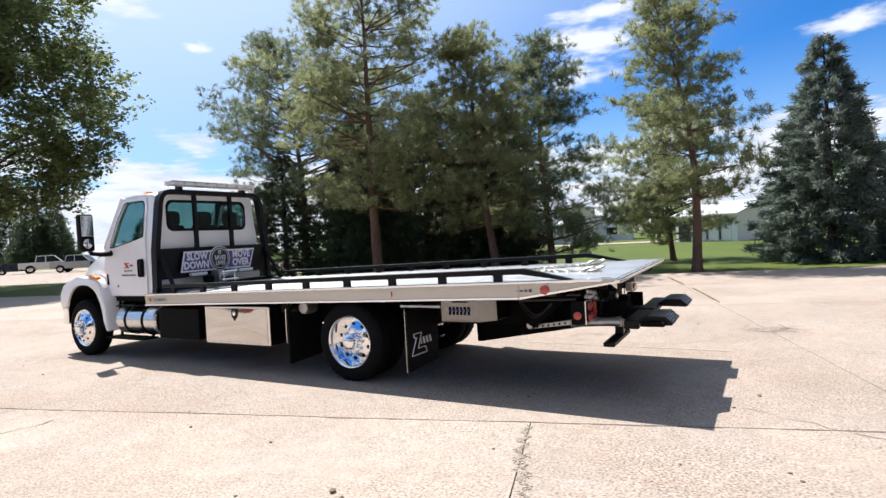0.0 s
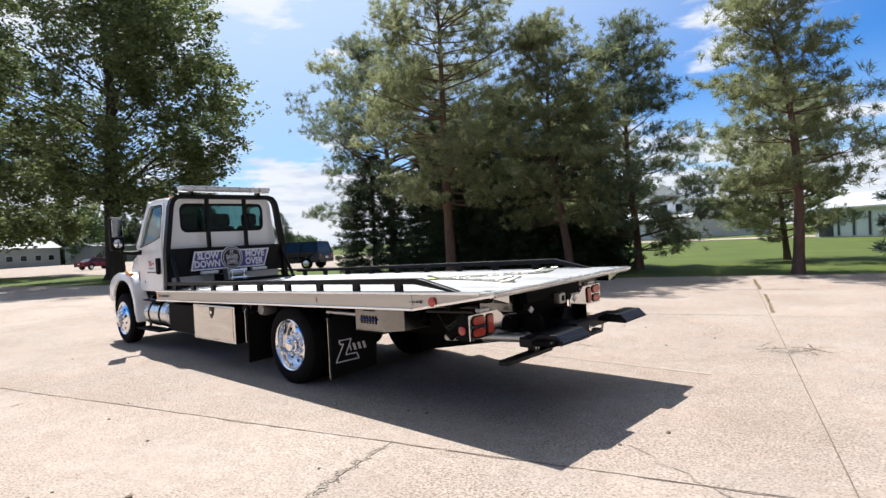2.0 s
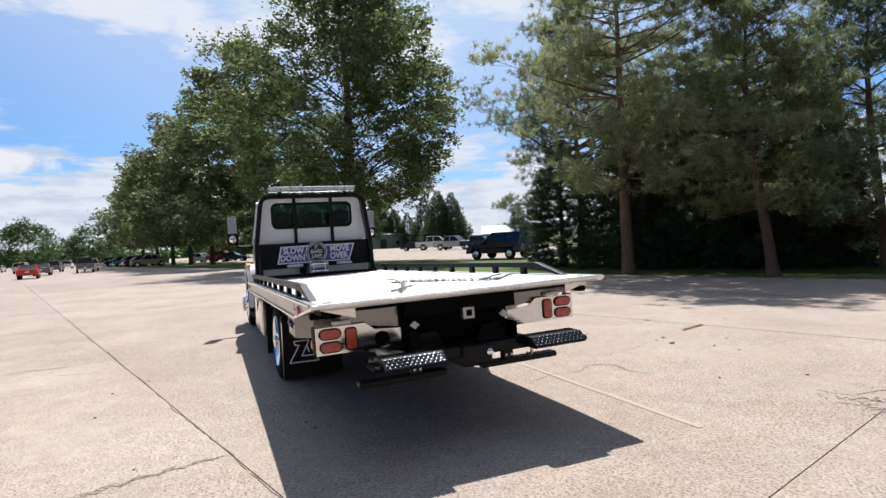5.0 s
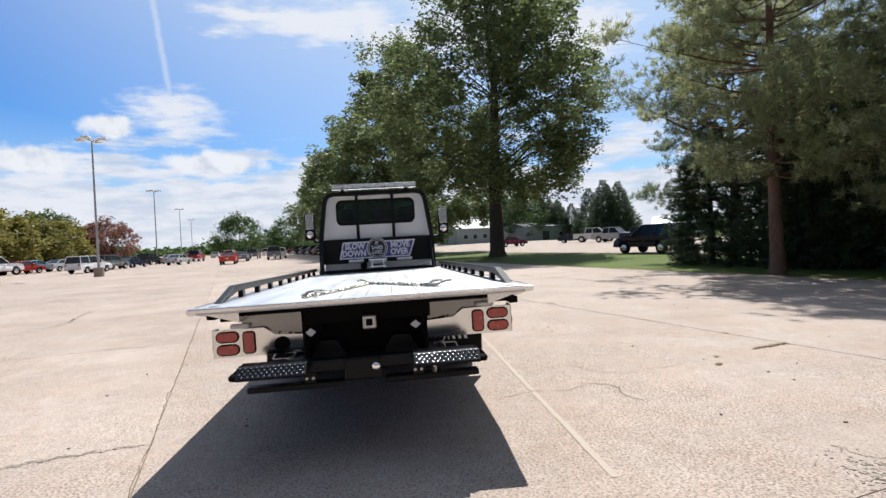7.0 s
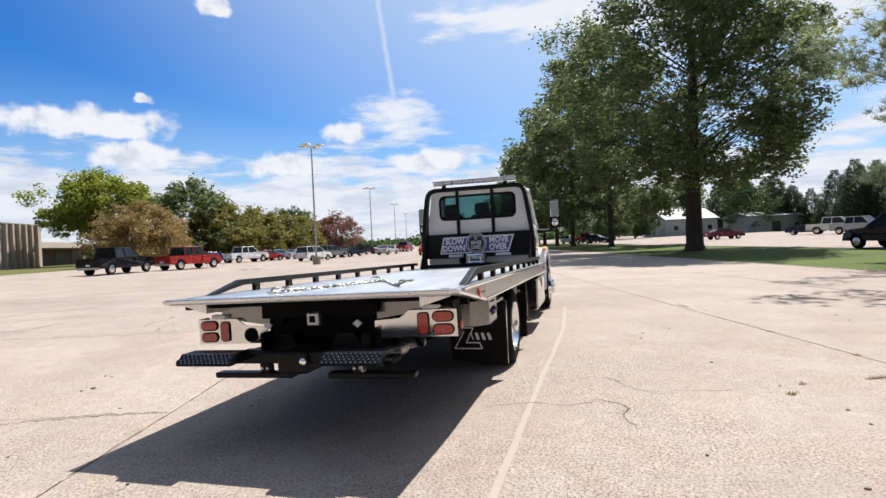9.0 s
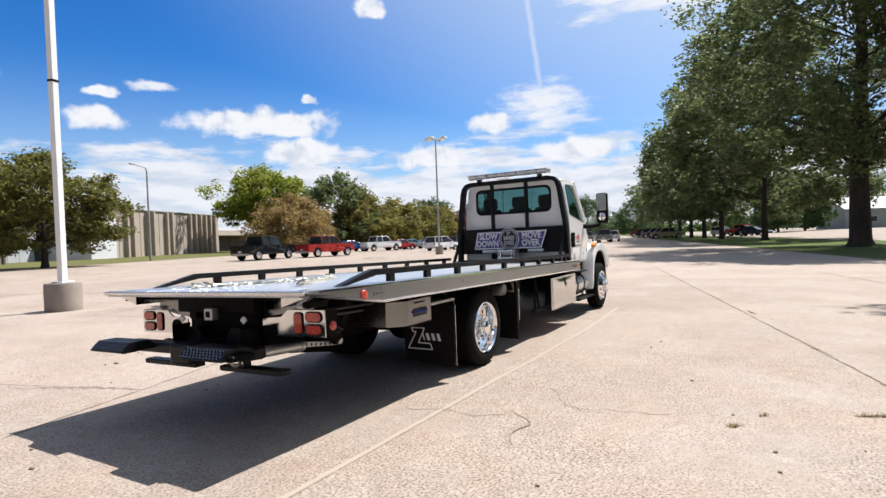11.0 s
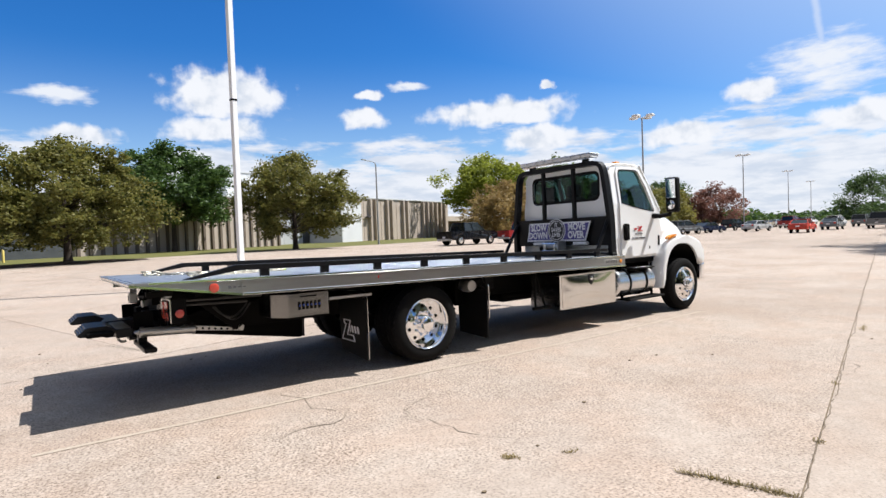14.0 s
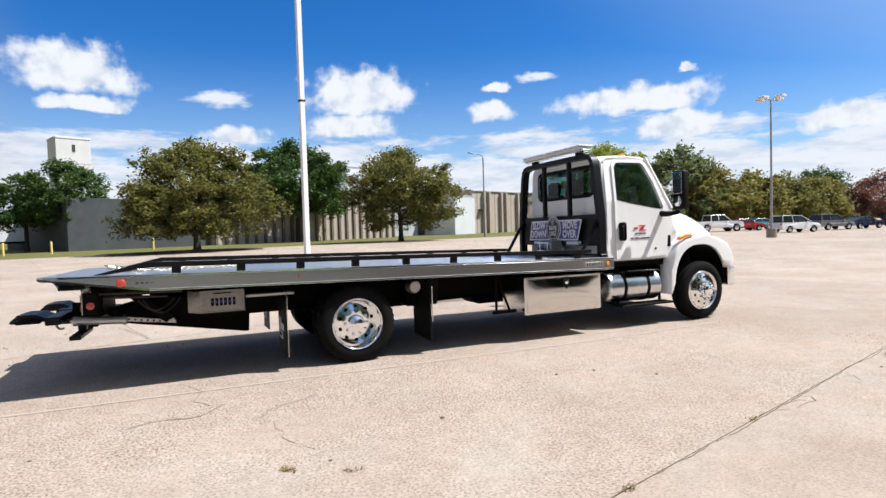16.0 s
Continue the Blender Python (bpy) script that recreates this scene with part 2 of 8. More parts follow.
def slab_concrete(name="lot_concrete", pebbles=0.85, pale=1.0):
    """Old broom-worn concrete with exposed pebbles, stains and a tone of its own for each slab."""
    m = bpy.data.materials.new(name)
    m.use_nodes = True
    nt = m.node_tree
    n, l = nt.nodes.new, nt.links.new
    p = nt.nodes["Principled BSDF"]
    co = n("ShaderNodeTexCoord")

    def noise_tex(scale, detail=4, rough=0.6):
        t = n("ShaderNodeTexNoise")
        t.inputs["Scale"].default_value, t.inputs["Detail"].default_value, t.inputs["Roughness"].default_value = scale, detail, rough
        l(co.outputs["Object"], t.inputs[0])
        return t

    def ramp(src, a, b, ca, cb):
        r = n("ShaderNodeValToRGB")
        r.color_ramp.elements[0].position, r.color_ramp.elements[1].position = a, b
        r.color_ramp.elements[0].color, r.color_ramp.elements[1].color = (*ca, 1), (*cb, 1)
        l(src, r.inputs[0])
        return r.outputs[0]

    def mixed(kind, fac, a, b):
        x = n("ShaderNodeMix")
        x.data_type, x.blend_type = "RGBA", kind
        if isinstance(fac, float):
            x.inputs[0].default_value = fac
        else:
            l(fac, x.inputs[0])
        l(a, x.inputs[6])
        if isinstance(b, tuple):
            x.inputs[7].default_value = (*b, 1)
        else:
            l(b, x.inputs[7])
        return x.outputs[2]

    base = ramp(noise_tex(0.55, 6).outputs[0], 0.3, 0.72, (0.312, 0.254, 0.209), (0.380, 0.323, 0.273))
    rusty = ramp(noise_tex(1.15, 5, 0.6).outputs[0], 0.42, 0.66, (0.99, 1.0, 1.01), (1.025, 0.98, 0.955))
    base = mixed("MULTIPLY", 1.0, base, rusty)
    mottle = ramp(noise_tex(6, 6, 0.7).outputs[0], 0.3, 0.7, (0.86, 0.845, 0.83), (1.07, 1.07, 1.07))
    base = mixed("MULTIPLY", 1.0, base, mottle)
    # worn patches show the pebbles, others keep their skin of cement
    worn = ramp(noise_tex(0.42, 6, 0.65).outputs[0], 0.36, 0.60, (0.30,) * 3, (1.0,) * 3)
    worn = mixed("MULTIPLY", 1.0, worn, (pebbles,) * 3)
    grains = noise_tex(50, 3, 0.6)
    speck = ramp(grains.outputs[0], 0.39, 0.48, (0.22, 0.18, 0.15), (1.0, 1.0, 1.0))
    col = mixed("MULTIPLY", worn, base, speck)
    glint = ramp(grains.outputs[0], 0.55, 0.66, (1.0, 1.0, 1.0), (1.30, 1.30, 1.30))
    col = mixed("MULTIPLY", worn, col, glint)
    vor = n("ShaderNodeTexVoronoi")
    vor.inputs["Scale"].default_value = 62
    l(co.outputs["Object"], vor.inputs[0])
    peb = ramp(vor.outputs["Color"], 0.10, 0.80, (0.50, 0.445, 0.40), (1.34, 1.34, 1.34))
    half = mixed("MULTIPLY", 1.0, worn, (0.62,) * 3)
    col = mixed("MULTIPLY", half, col, peb)
    stain = ramp(noise_tex(0.21, 7, 0.7).outputs[0], 0.52, 0.74, (0, 0, 0), (0.85, 0.85, 0.85))
    col = mixed("MIX", stain, col, (0.245, 0.188, 0.145))
    dark = ramp(noise_tex(1.7, 8, 0.75).outputs[0], 0.62, 0.82, (0, 0, 0), (0.55, 0.55, 0.55))
    col = mixed("MIX", dark, col, (0.19, 0.15, 0.118))
    info, hsv, mr = n("ShaderNodeObjectInfo"), n("ShaderNodeHueSaturation"), n("ShaderNodeMapRange")
    mr.inputs[3].default_value, mr.inputs[4].default_value = 0.93 * pale, 1.06 * pale
    l(info.outputs["Random"], mr.inputs[0]), l(mr.outputs[0], hsv.inputs["Value"]), l(col, hsv.inputs["Color"])
    l(hsv.outputs[0], p.inputs["Base Color"])
    p.inputs["Roughness"].default_value, p.inputs["Specular IOR Level"].default_value = 0.88, 0.25
    b = n("ShaderNodeBump")
    b.inputs["Strength"].default_value, b.inputs["Distance"].default_value = 0.18 * pebbles, 0.003
    l(vor.outputs["Distance"], b.inputs["Height"]), l(b.outputs[0], p.inputs["Normal"])
    return m


def grassy():
    m = surface("lawn_grass", (0.044, 0.070, 0.011), (0.098, 0.122, 0.025), 0.9, scale=0.35, fine=9, bump=0.9, wear=0.45, spec=0.15)
    # the strip before the factory is drier than the lawn
    nt = m.node_tree
    n, l = nt.nodes.new, nt.links.new
    p = nt.nodes["Principled BSDF"]
    green = p.inputs["Base Color"].links[0].from_socket
    co, sep, far, patchy, dry = n("ShaderNodeTexCoord"), n("ShaderNodeSeparateXYZ"), n("ShaderNodeMapRange"), n("ShaderNodeTexNoise"), n("ShaderNodeMix")
    l(co.outputs["Object"], sep.inputs[0]), l(sep.outputs[1], far.inputs[0])
    far.inputs[1].default_value, far.inputs[2].default_value, far.inputs[3].default_value, far.inputs[4].default_value = -8.0, -28.0, 0.0, 1.15
    l(co.outputs["Object"], patchy.inputs[0])
    patchy.inputs["Scale"].default_value, patchy.inputs["Detail"].default_value = 0.7, 4
    amount = n("ShaderNodeMath")
    amount.operation = "MULTIPLY"
    l(far.outputs[0], amount.inputs[0]), l(patchy.outputs[0], amount.inputs[1])
    dry.data_type = "RGBA"
    dry.inputs[7].default_value = (0.135, 0.112, 0.045, 1)
    l(amount.outputs[0], dry.inputs[0]), l(green, dry.inputs[6]), l(dry.outputs[2], p.inputs["Base Color"])
    return m


M_CONC = slab_concrete()
M_CONCSMOOTH = slab_concrete("smooth_lot_concrete", 0.45, 1.03)
M_GRASS = grassy()
M_RUBBLE = surface("broken_concrete_rubble", (0.22, 0.185, 0.15), (0.33, 0.28, 0.23), 0.95, scale=9, fine=60, bump=0.3, wear=0.5, spec=0.1, island=0.3)
M_HAIRLINE = surface("hairline_crack_dirt", (0.175, 0.143, 0.112), (0.26, 0.215, 0.172), 0.95, scale=5, fine=60, spec=0.1)
M_SOIL = surface("joint_soil", (0.12, 0.092, 0.062), (0.23, 0.18, 0.125), 0.95, scale=4, fine=60, spec=0.1)
M_PAINTLINE = surface("faded_line_paint", (0.325, 0.268, 0.212), (0.372, 0.316, 0.256), 0.85, scale=3, fine=50, wear=0.6, spec=0.2)
M_CRACK = surface("crack_dirt", (0.10, 0.077, 0.056), (0.19, 0.152, 0.115), 0.95, scale=5, fine=60, spec=0.1)
M_WHITE = surface("white_vehicle_paint", (0.84, 0.84, 0.83), (0.88, 0.88, 0.87), 0.24, scale=1.5, fine=25, bump=0.0, coat=0.7)
M_BLACK = surface("black_powder_coat", (0.003, 0.003, 0.004), (0.006, 0.006, 0.007), 0.40, scale=3, fine=60, bump=0.05, spec=0.20)
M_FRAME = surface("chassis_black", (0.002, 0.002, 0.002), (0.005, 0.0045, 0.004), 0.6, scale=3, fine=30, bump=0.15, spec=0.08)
M_STEEL = surface("brushed_stainless", (0.62, 0.615, 0.60), (0.70, 0.695, 0.68), 0.13, 1.0, scale=1.2, fine=22, bump=0.015, stretch=(0.5, 6, 6))
M_MIRRORSTEEL = surface("mirror_stainless", (0.60, 0.585, 0.56), (0.66, 0.645, 0.62), 0.075, 1.0, scale=0.9, fine=2.2, bump=0.03)
M_RAILSTEEL = surface("brushed_rail_stainless", (0.40, 0.40, 0.395), (0.50, 0.50, 0.49), 0.31, 1.0, scale=1.0, fine=24, bump=0.02, stretch=(0.4, 6, 6))
# stainless with the shade under the bed put into a darker colour
M_SHADESTEEL = surface("shade_dark_stainless", (0.19, 0.187, 0.18), (0.28, 0.275, 0.265), 0.24, 1.0, scale=1.5, fine=22, bump=0.02)
M_DECK = surface("worn_aluminium_deck", (0.44, 0.45, 0.46), (0.58, 0.58, 0.58), 0.40, 1.0, scale=1.1, fine=28, bump=0.08, stretch=(0.35, 6, 1))
M_CHROME = surface("polished_aluminium", (0.84, 0.84, 0.85), (0.90, 0.90, 0.91), 0.07, 1.0, scale=4, fine=20, bump=0.0)
M_ALU = surface("satin_aluminium", (0.62, 0.63, 0.64), (0.74, 0.74, 0.75), 0.26, 1.0, scale=3, fine=30, bump=0.03)
M_GALV = surface("zinc_plated_steel", (0.45, 0.45, 0.44), (0.60, 0.59, 0.57), 0.42, 0.9, scale=4, fine=40, bump=0.08)
M_RUBBER = surface("tyre_rubber", (0.004, 0.004, 0.0042), (0.010, 0.0095, 0.009), 0.85, scale=3, fine=50, bump=0.2, spec=0.10)
M_FLAP = surface("black_rubber_flap", (0.003, 0.003, 0.0035), (0.008, 0.0075, 0.007), 0.6, scale=3, fine=40, bump=0.1, spec=0.15)
M_REDLENS = surface("red_lens", (0.40, 0.045, 0.028), (0.52, 0.07, 0.045), 0.25, scale=20, fine=80, bump=0.12, coat=0.5)
M_HOSE = surface("dusty_black_hose", (0.010, 0.010, 0.010), (0.04, 0.038, 0.036), 0.5, scale=6, fine=50, bump=0.1)
M_LINING = surface("grey_cab_lining", (0.05, 0.05, 0.052), (0.09, 0.09, 0.092), 0.8, scale=6, fine=60, bump=0.1)
M_STUD = surface("bright_tread_stud", (0.16, 0.165, 0.18), (0.26, 0.265, 0.28), 0.22, 1.0, scale=8, fine=60, bump=0.05)
M_AMBER = surface("amber_lens", (0.70, 0.22, 0.02), (0.80, 0.30, 0.03), 0.22, scale=20, fine=80, bump=0.1, coat=0.5)
M_CLEARLENS = surface("clear_lens", (0.55, 0.56, 0.58), (0.70, 0.71, 0.72), 0.12, scale=20, fine=80, bump=0.1, coat=0.6)
M_SIGNBLUE = surface("sign_violet_blue", (0.060, 0.050, 0.20), (0.085, 0.070, 0.26), 0.4, scale=4, fine=40, bump=0.0)
M_SIGNWHITE = surface("sign_white", (0.70, 0.70, 0.74), (0.78, 0.78, 0.80), 0.4, scale=4, fine=40, bump=0.0)
M_SIGNBLACK = surface("sign_black", (0.012, 0.012, 0.014), (0.02, 0.02, 0.022), 0.4, scale=4, fine=40, bump=0.0)
M_DECALRED = surface("decal_red", (0.42, 0.02, 0.02), (0.5, 0.03, 0.03), 0.4, bump=0.0)
M_DECALGREY = surface("decal_dark_grey", (0.05, 0.05, 0.055), (0.08, 0.08, 0.085), 0.5, bump=0.0)
M_DOTBLUE = surface("blue_lens", (0.012, 0.03, 0.16), (0.03, 0.06, 0.28), 0.15, scale=20, bump=0.0, coat=0.5)
M_SEAT = surface("seat_fabric_grey", (0.028, 0.028, 0.03), (0.055, 0.055, 0.058), 0.85, scale=8, fine=90, bump=0.2)
M_GLASS = glassy("window_glass", (0.27, 0.44, 0.44))
M_CARGLASS = surface("dark_car_glass", (0.012, 0.016, 0.018), (0.02, 0.025, 0.028), 0.06, scale=2, bump=0.0)
M_BARK = surface("pine_bark", (0.085, 0.055, 0.04), (0.19, 0.125, 0.09), 0.95, scale=2.5, fine=14, bump=0.9, wear=0.5, stretch=(1, 1, 0.3), spec=0.1)
M_BARKGREY = surface("oak_bark", (0.035, 0.028, 0.023), (0.085, 0.07, 0.058), 0.95, scale=2.5, fine=14, bump=0.9, wear=0.5, stretch=(1, 1, 0.3), spec=0.1)
M_PINE = leafy("pine_needles", (0.150, 0.170, 0.084), (0.350, 0.372, 0.186), 0.64)
M_PINEBLUE = leafy("blue_pine_needles", (0.085, 0.112, 0.066), (0.230, 0.270, 0.155), 0.52)
M_PINEDARK = leafy("dark_fir_needles", (0.036, 0.056, 0.032), (0.105, 0.140, 0.072), 0.4)
M_SPRUCE = leafy("spruce_needles", (0.040, 0.058, 0.050), (0.270, 0.320, 0.260), 0.4)
M_OAK = leafy("oak_leaves", (0.060, 0.086, 0.034), (0.212, 0.249, 0.097), 0.49)
M_LOCUST = leafy("locust_leaves", (0.068, 0.080, 0.018), (0.232, 0.210, 0.054), 0.48)
M_GREEN = leafy("green_leaves", (0.040, 0.075, 0.026), (0.110, 0.165, 0.052), 0.4)
M_DEEPGREEN = leafy("deep_green_leaves", (0.028, 0.060, 0.014), (0.095, 0.155, 0.034), 0.35)
M_BRIGHT = leafy("bright_green_leaves", (0.150, 0.185, 0.022), (0.310, 0.335, 0.048), 0.55)
M_BROWN = leafy("bronze_leaves", (0.205, 0.140, 0.050), (0.370, 0.265, 0.100), 0.5)
M_OLIVE = leafy("olive_leaves", (0.130, 0.120, 0.028), (0.265, 0.235, 0.062), 0.5)
M_MULCH = surface("bark_mulch", (0.035, 0.022, 0.016), (0.085, 0.055, 0.04), 0.95, scale=3, fine=30, bump=0.9)
M_TOWERWHITE = surface("pale_tower_concrete", (0.54, 0.52, 0.50), (0.62, 0.60, 0.58), 0.85, scale=0.3, fine=5, bump=0.1)
M_PURPLE = leafy("purple_leaves", (0.140, 0.066, 0.050), (0.270, 0.135, 0.100), 0.45)
M_POLE = surface("white_pole_paint", (0.70, 0.70, 0.69), (0.80, 0.80, 0.79), 0.4, scale=2, fine=30, bump=0.05)
M_POLEGREY = surface("grey_pole_steel", (0.30, 0.30, 0.30), (0.40, 0.40, 0.40), 0.45, 0.3, scale=2, fine=30, bump=0.05)
M_BASECONC = surface("pole_base_concrete", (0.20, 0.165, 0.135), (0.33, 0.28, 0.235), 0.9, scale=2, fine=30, bump=0.4, wear=0.4)
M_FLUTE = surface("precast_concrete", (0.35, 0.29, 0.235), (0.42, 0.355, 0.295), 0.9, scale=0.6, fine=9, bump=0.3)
M_FLUTEDARK = surface("rib_and_shade_concrete", (0.10, 0.076, 0.058), (0.155, 0.12, 0.09), 0.9, scale=0.8, fine=9, bump=0.3)
M_WHITEWALL = surface("white_metal_siding", (0.56, 0.57, 0.58), (0.65, 0.66, 0.67), 0.5, scale=0.4, fine=4, bump=0.05)
M_GREYWALL = surface("grey_siding", (0.36, 0.38, 0.38), (0.46, 0.47, 0.47), 0.6, scale=0.4, fine=4, bump=0.05)
M_ROOFMETAL = surface("pale_metal_roof", (0.50, 0.51, 0.52), (0.60, 0.61, 0.62), 0.4, 0.2, scale=0.5, fine=6, bump=0.05)
M_BRICKBROWN = surface("brown_brickwork", (0.11, 0.07, 0.05), (0.17, 0.115, 0.085), 0.9, scale=0.8, fine=12, bump=0.2)
M_DARKDOOR = surface("dark_opening_paint", (0.03, 0.03, 0.032), (0.06, 0.058, 0.055), 0.6, scale=1, bump=0.05)
M_SHED = surface("pale_aqua_siding", (0.24, 0.285, 0.28), (0.30, 0.345, 0.34), 0.6, scale=0.4, fine=4, bump=0.05)
M_SHEDROOF = surface("dull_metal_roof", (0.17, 0.185, 0.19), (0.22, 0.235, 0.24), 0.6, scale=0.5, fine=6, bump=0.05)
M_HOUSEWHITE = surface("white_house_siding", (0.76, 0.76, 0.75), (0.82, 0.82, 0.81), 0.6, scale=0.5, fine=6, bump=0.05)
M_YELLOW = surface("bollard_yellow", (0.55, 0.42, 0.10), (0.66, 0.52, 0.16), 0.5, scale=3, bump=0.05)
M_STRAP = surface("lime_strap_webbing", (0.42, 0.55, 0.04), (0.52, 0.65, 0.08), 0.7, scale=30, bump=0.2)
M_CHAIN = surface("gold_zinc_chain", (0.40, 0.37, 0.29), (0.62, 0.59, 0.50), 0.40, 0.9, scale=12, fine=80, bump=0.1)

# dark grey for the added east wall and the factory end's shade
M_EASTWALL = surface("shade_grey_wall", (0.035, 0.040, 0.042), (0.07, 0.076, 0.078), 0.9, scale=1, fine=12, bump=0.3, wear=0.4)
# ---- building tools ----
def part(name, bm, material, parent=None, label="", m=None, smooth=False):
    """Links a bmesh as one mesh object under a thing or a part."""
    if m is not None:
        bm.transform(m)
    bmesh.ops.recalc_face_normals(bm, faces=bm.faces[:])
    me = bpy.data.meshes.new(name)
    bm.to_mesh(me)
    bm.free()
    me.materials.append(material)
    if smooth:
        me.polygons.foreach_set("use_smooth", [True] * len(me.polygons))
        me.set_sharp_from_angle(angle=radians(35))
    ob = new(name, me)
    ob.parent = parent
    if label:
        ob["label"] = label
    return ob


def flat_part(name, verts, faces, material, parent=None, label=""):
    me = bpy.data.meshes.new(name)
    me.from_pydata(verts, [], faces)
    me.materials.append(material)
    ob = new(name, me)
    ob.parent = parent
    if label:
        ob["label"] = label
    return ob


def thing(name, label, category, m=None, group="", kind=""):
    e = new(name)
    e.empty_display_size = 0.3
    if m is not None:
        e.matrix_world = m
    return tagged(e, label, category, group, kind)


def box(bm, x0, x1, y0, y1, z0, z1, bevel=0.0, segs=1, m=None):
    r = bmesh.ops.create_cube(bm, size=1.0)
    vs = r["verts"]
    for v in vs:
        v.co = Vector(((x0 + x1) / 2 + v.co.x * abs(x1 - x0), (y0 + y1) / 2 + v.co.y * abs(y1 - y0), (z0 + z1) / 2 + v.co.z * abs(z1 - z0)))
    if bevel:
        es = list({e for v in vs for e in v.link_edges})
        r = bmesh.ops.bevel(bm, geom=es, offset=bevel, segments=segs, profile=0.5, affect="EDGES")
        vs = list({v for f in r["faces"] for v in f.verts} | {v for v in vs if v.is_valid})
    if m is not None:
        bmesh.ops.transform(bm, matrix=m, verts=vs)
    return vs


def one_box(*a, **k):
    bm = bmesh.new()
    box(bm, *a, **k)
    return bm


def prism(bm, pts, axis, a, b, bevel=0.0):
    """A polygon pts, in the plane across the axis, drawn out from a to b."""
    def at(p, d):
        return {"x": (d, p[0], p[1]), "y": (p[0], d, p[1]), "z": (p[0], p[1], d)}[axis]
    va, vb = [bm.verts.new(at(p, a)) for p in pts], [bm.verts.new(at(p, b)) for p in pts]
    fs = [bm.faces.new(va), bm.faces.new(list(reversed(vb)))]
    k = len(pts)
    for i in range(k):
        fs.append(bm.faces.new((va[i], vb[i], vb[(i + 1) % k], va[(i + 1) % k])))
    if bevel:
        es = list({e for v in va + vb for e in v.link_edges})
        bmesh.ops.bevel(bm, geom=es, offset=bevel, segments=2, profile=0.5, affect="EDGES")


def tube(bm, pts, radii, n=8, caps=True):
    """A round bar along a line of points."""
    pts = [Vector(p) for p in pts]
    if not hasattr(radii, "__len__"):
        radii = [radii] * len(pts)
    rings, side = [], None
    for i, p in enumerate(pts):
        d = (pts[min(i + 1, len(pts) - 1)] - pts[max(i - 1, 0)]).normalized()
        if side is None:
            side = d.orthogonal().normalized()
        side = (side - d * side.dot(d)).normalized()
        up = d.cross(side)
        rings.append([bm.verts.new(p + (side * math.cos(a) + up * math.sin(a)) * radii[i]) for a in [2 * math.pi * j / n for j in range(n)]])
    for r0, r1 in zip(rings, rings[1:]):
        for j in range(n):
            bm.faces.new((r0[j], r0[(j + 1) % n], r1[(j + 1) % n], r1[j]))
    if caps:
        bm.faces.new(list(reversed(rings[0])))
        bm.faces.new(rings[-1])


def lathe(bm, profile, n=32, m=None, closed=False, caps=True):
    """A profile of (radius, height) turned round the z axis."""
    rings = []
    for r, h in profile:
        rings.append([bm.verts.new((r * math.cos(2 * math.pi * j / n), r * math.sin(2 * math.pi * j / n), h)) for j in range(n)])
    pairs = list(zip(rings, rings[1:]))
    if closed:
        pairs.append((rings[-1], rings[0]))
    for r0, r1 in pairs:
        for j in range(n):
            bm.faces.new((r0[j], r0[(j + 1) % n], r1[(j + 1) % n], r1[j]))
    if not closed and caps:
        bm.faces.new(list(reversed(rings[0])))
        bm.faces.new(rings[-1])
    if m is not None:
        bmesh.ops.transform(bm, matrix=m, verts=[v for r in rings for v in r])


def ring_panel(bm, outer, inner):
    """Faces between an outer outline and the outline of a hole, point by point."""
    a, b = [bm.verts.new(p) for p in outer], [bm.verts.new(p) for p in inner]
    k = len(a)
    for i in range(k):
        bm.faces.new((a[i], a[(i + 1) % k], b[(i + 1) % k], b[i]))


def thicken(ob, t, offset=-1):
    mod = ob.modifiers.new("thickness", "SOLIDIFY")
    mod.thickness, mod.offset = t, offset
    return ob


def rounded(x0, x1, z0, z1, r, k=4):
    """The outline of a rounded rectangle."""
    pts = []
    for cx, cz, a0 in ((x1 - r, z1 - r, 0), (x0 + r, z1 - r, 90), (x0 + r, z0 + r, 180), (x1 - r, z0 + r, 270)):
        for i in range(k):
            a = radians(a0 + 90 * i / (k - 1))
            pts.append((cx + r * math.cos(a), cz + r * math.sin(a)))
    return pts


def letters(text, size, bold=0.0):
    """Lettering in the built-in font as a mesh, centred, in the x-y plane."""
    cu = bpy.data.curves.new("letters", "FONT")
    cu.body, cu.size, cu.align_x, cu.align_y, cu.offset = text, size, "CENTER", "CENTER", bold
    cu.resolution_u = 2
    ob = new("letters", cu)
    me = bpy.data.meshes.new_from_object(ob.evaluated_get(bpy.context.evaluated_depsgraph_get()))
    bpy.data.objects.remove(ob)
    return me


SIN, COS = math.sin(radians(15.5)), math.cos(radians(15.5))


def site(u, v):
    """From the slab grid to the world."""
    return COS * u - SIN * v, SIN * u + COS * v


def grid_v(x, y):
    return -SIN * x + COS * y


def ground_z(x, y):
    """The ground rises a little towards the south and, past the lawn, towards the north."""
    t = min(1, max(0, (-6 - grid_v(x, y)) / 24))
    q = min(1, max(0, (grid_v(x, y) - 24) / 56))
    return 0.3 * t * t * (3 - 2 * t) + 0.4 * q * q * (3 - 2 * q)

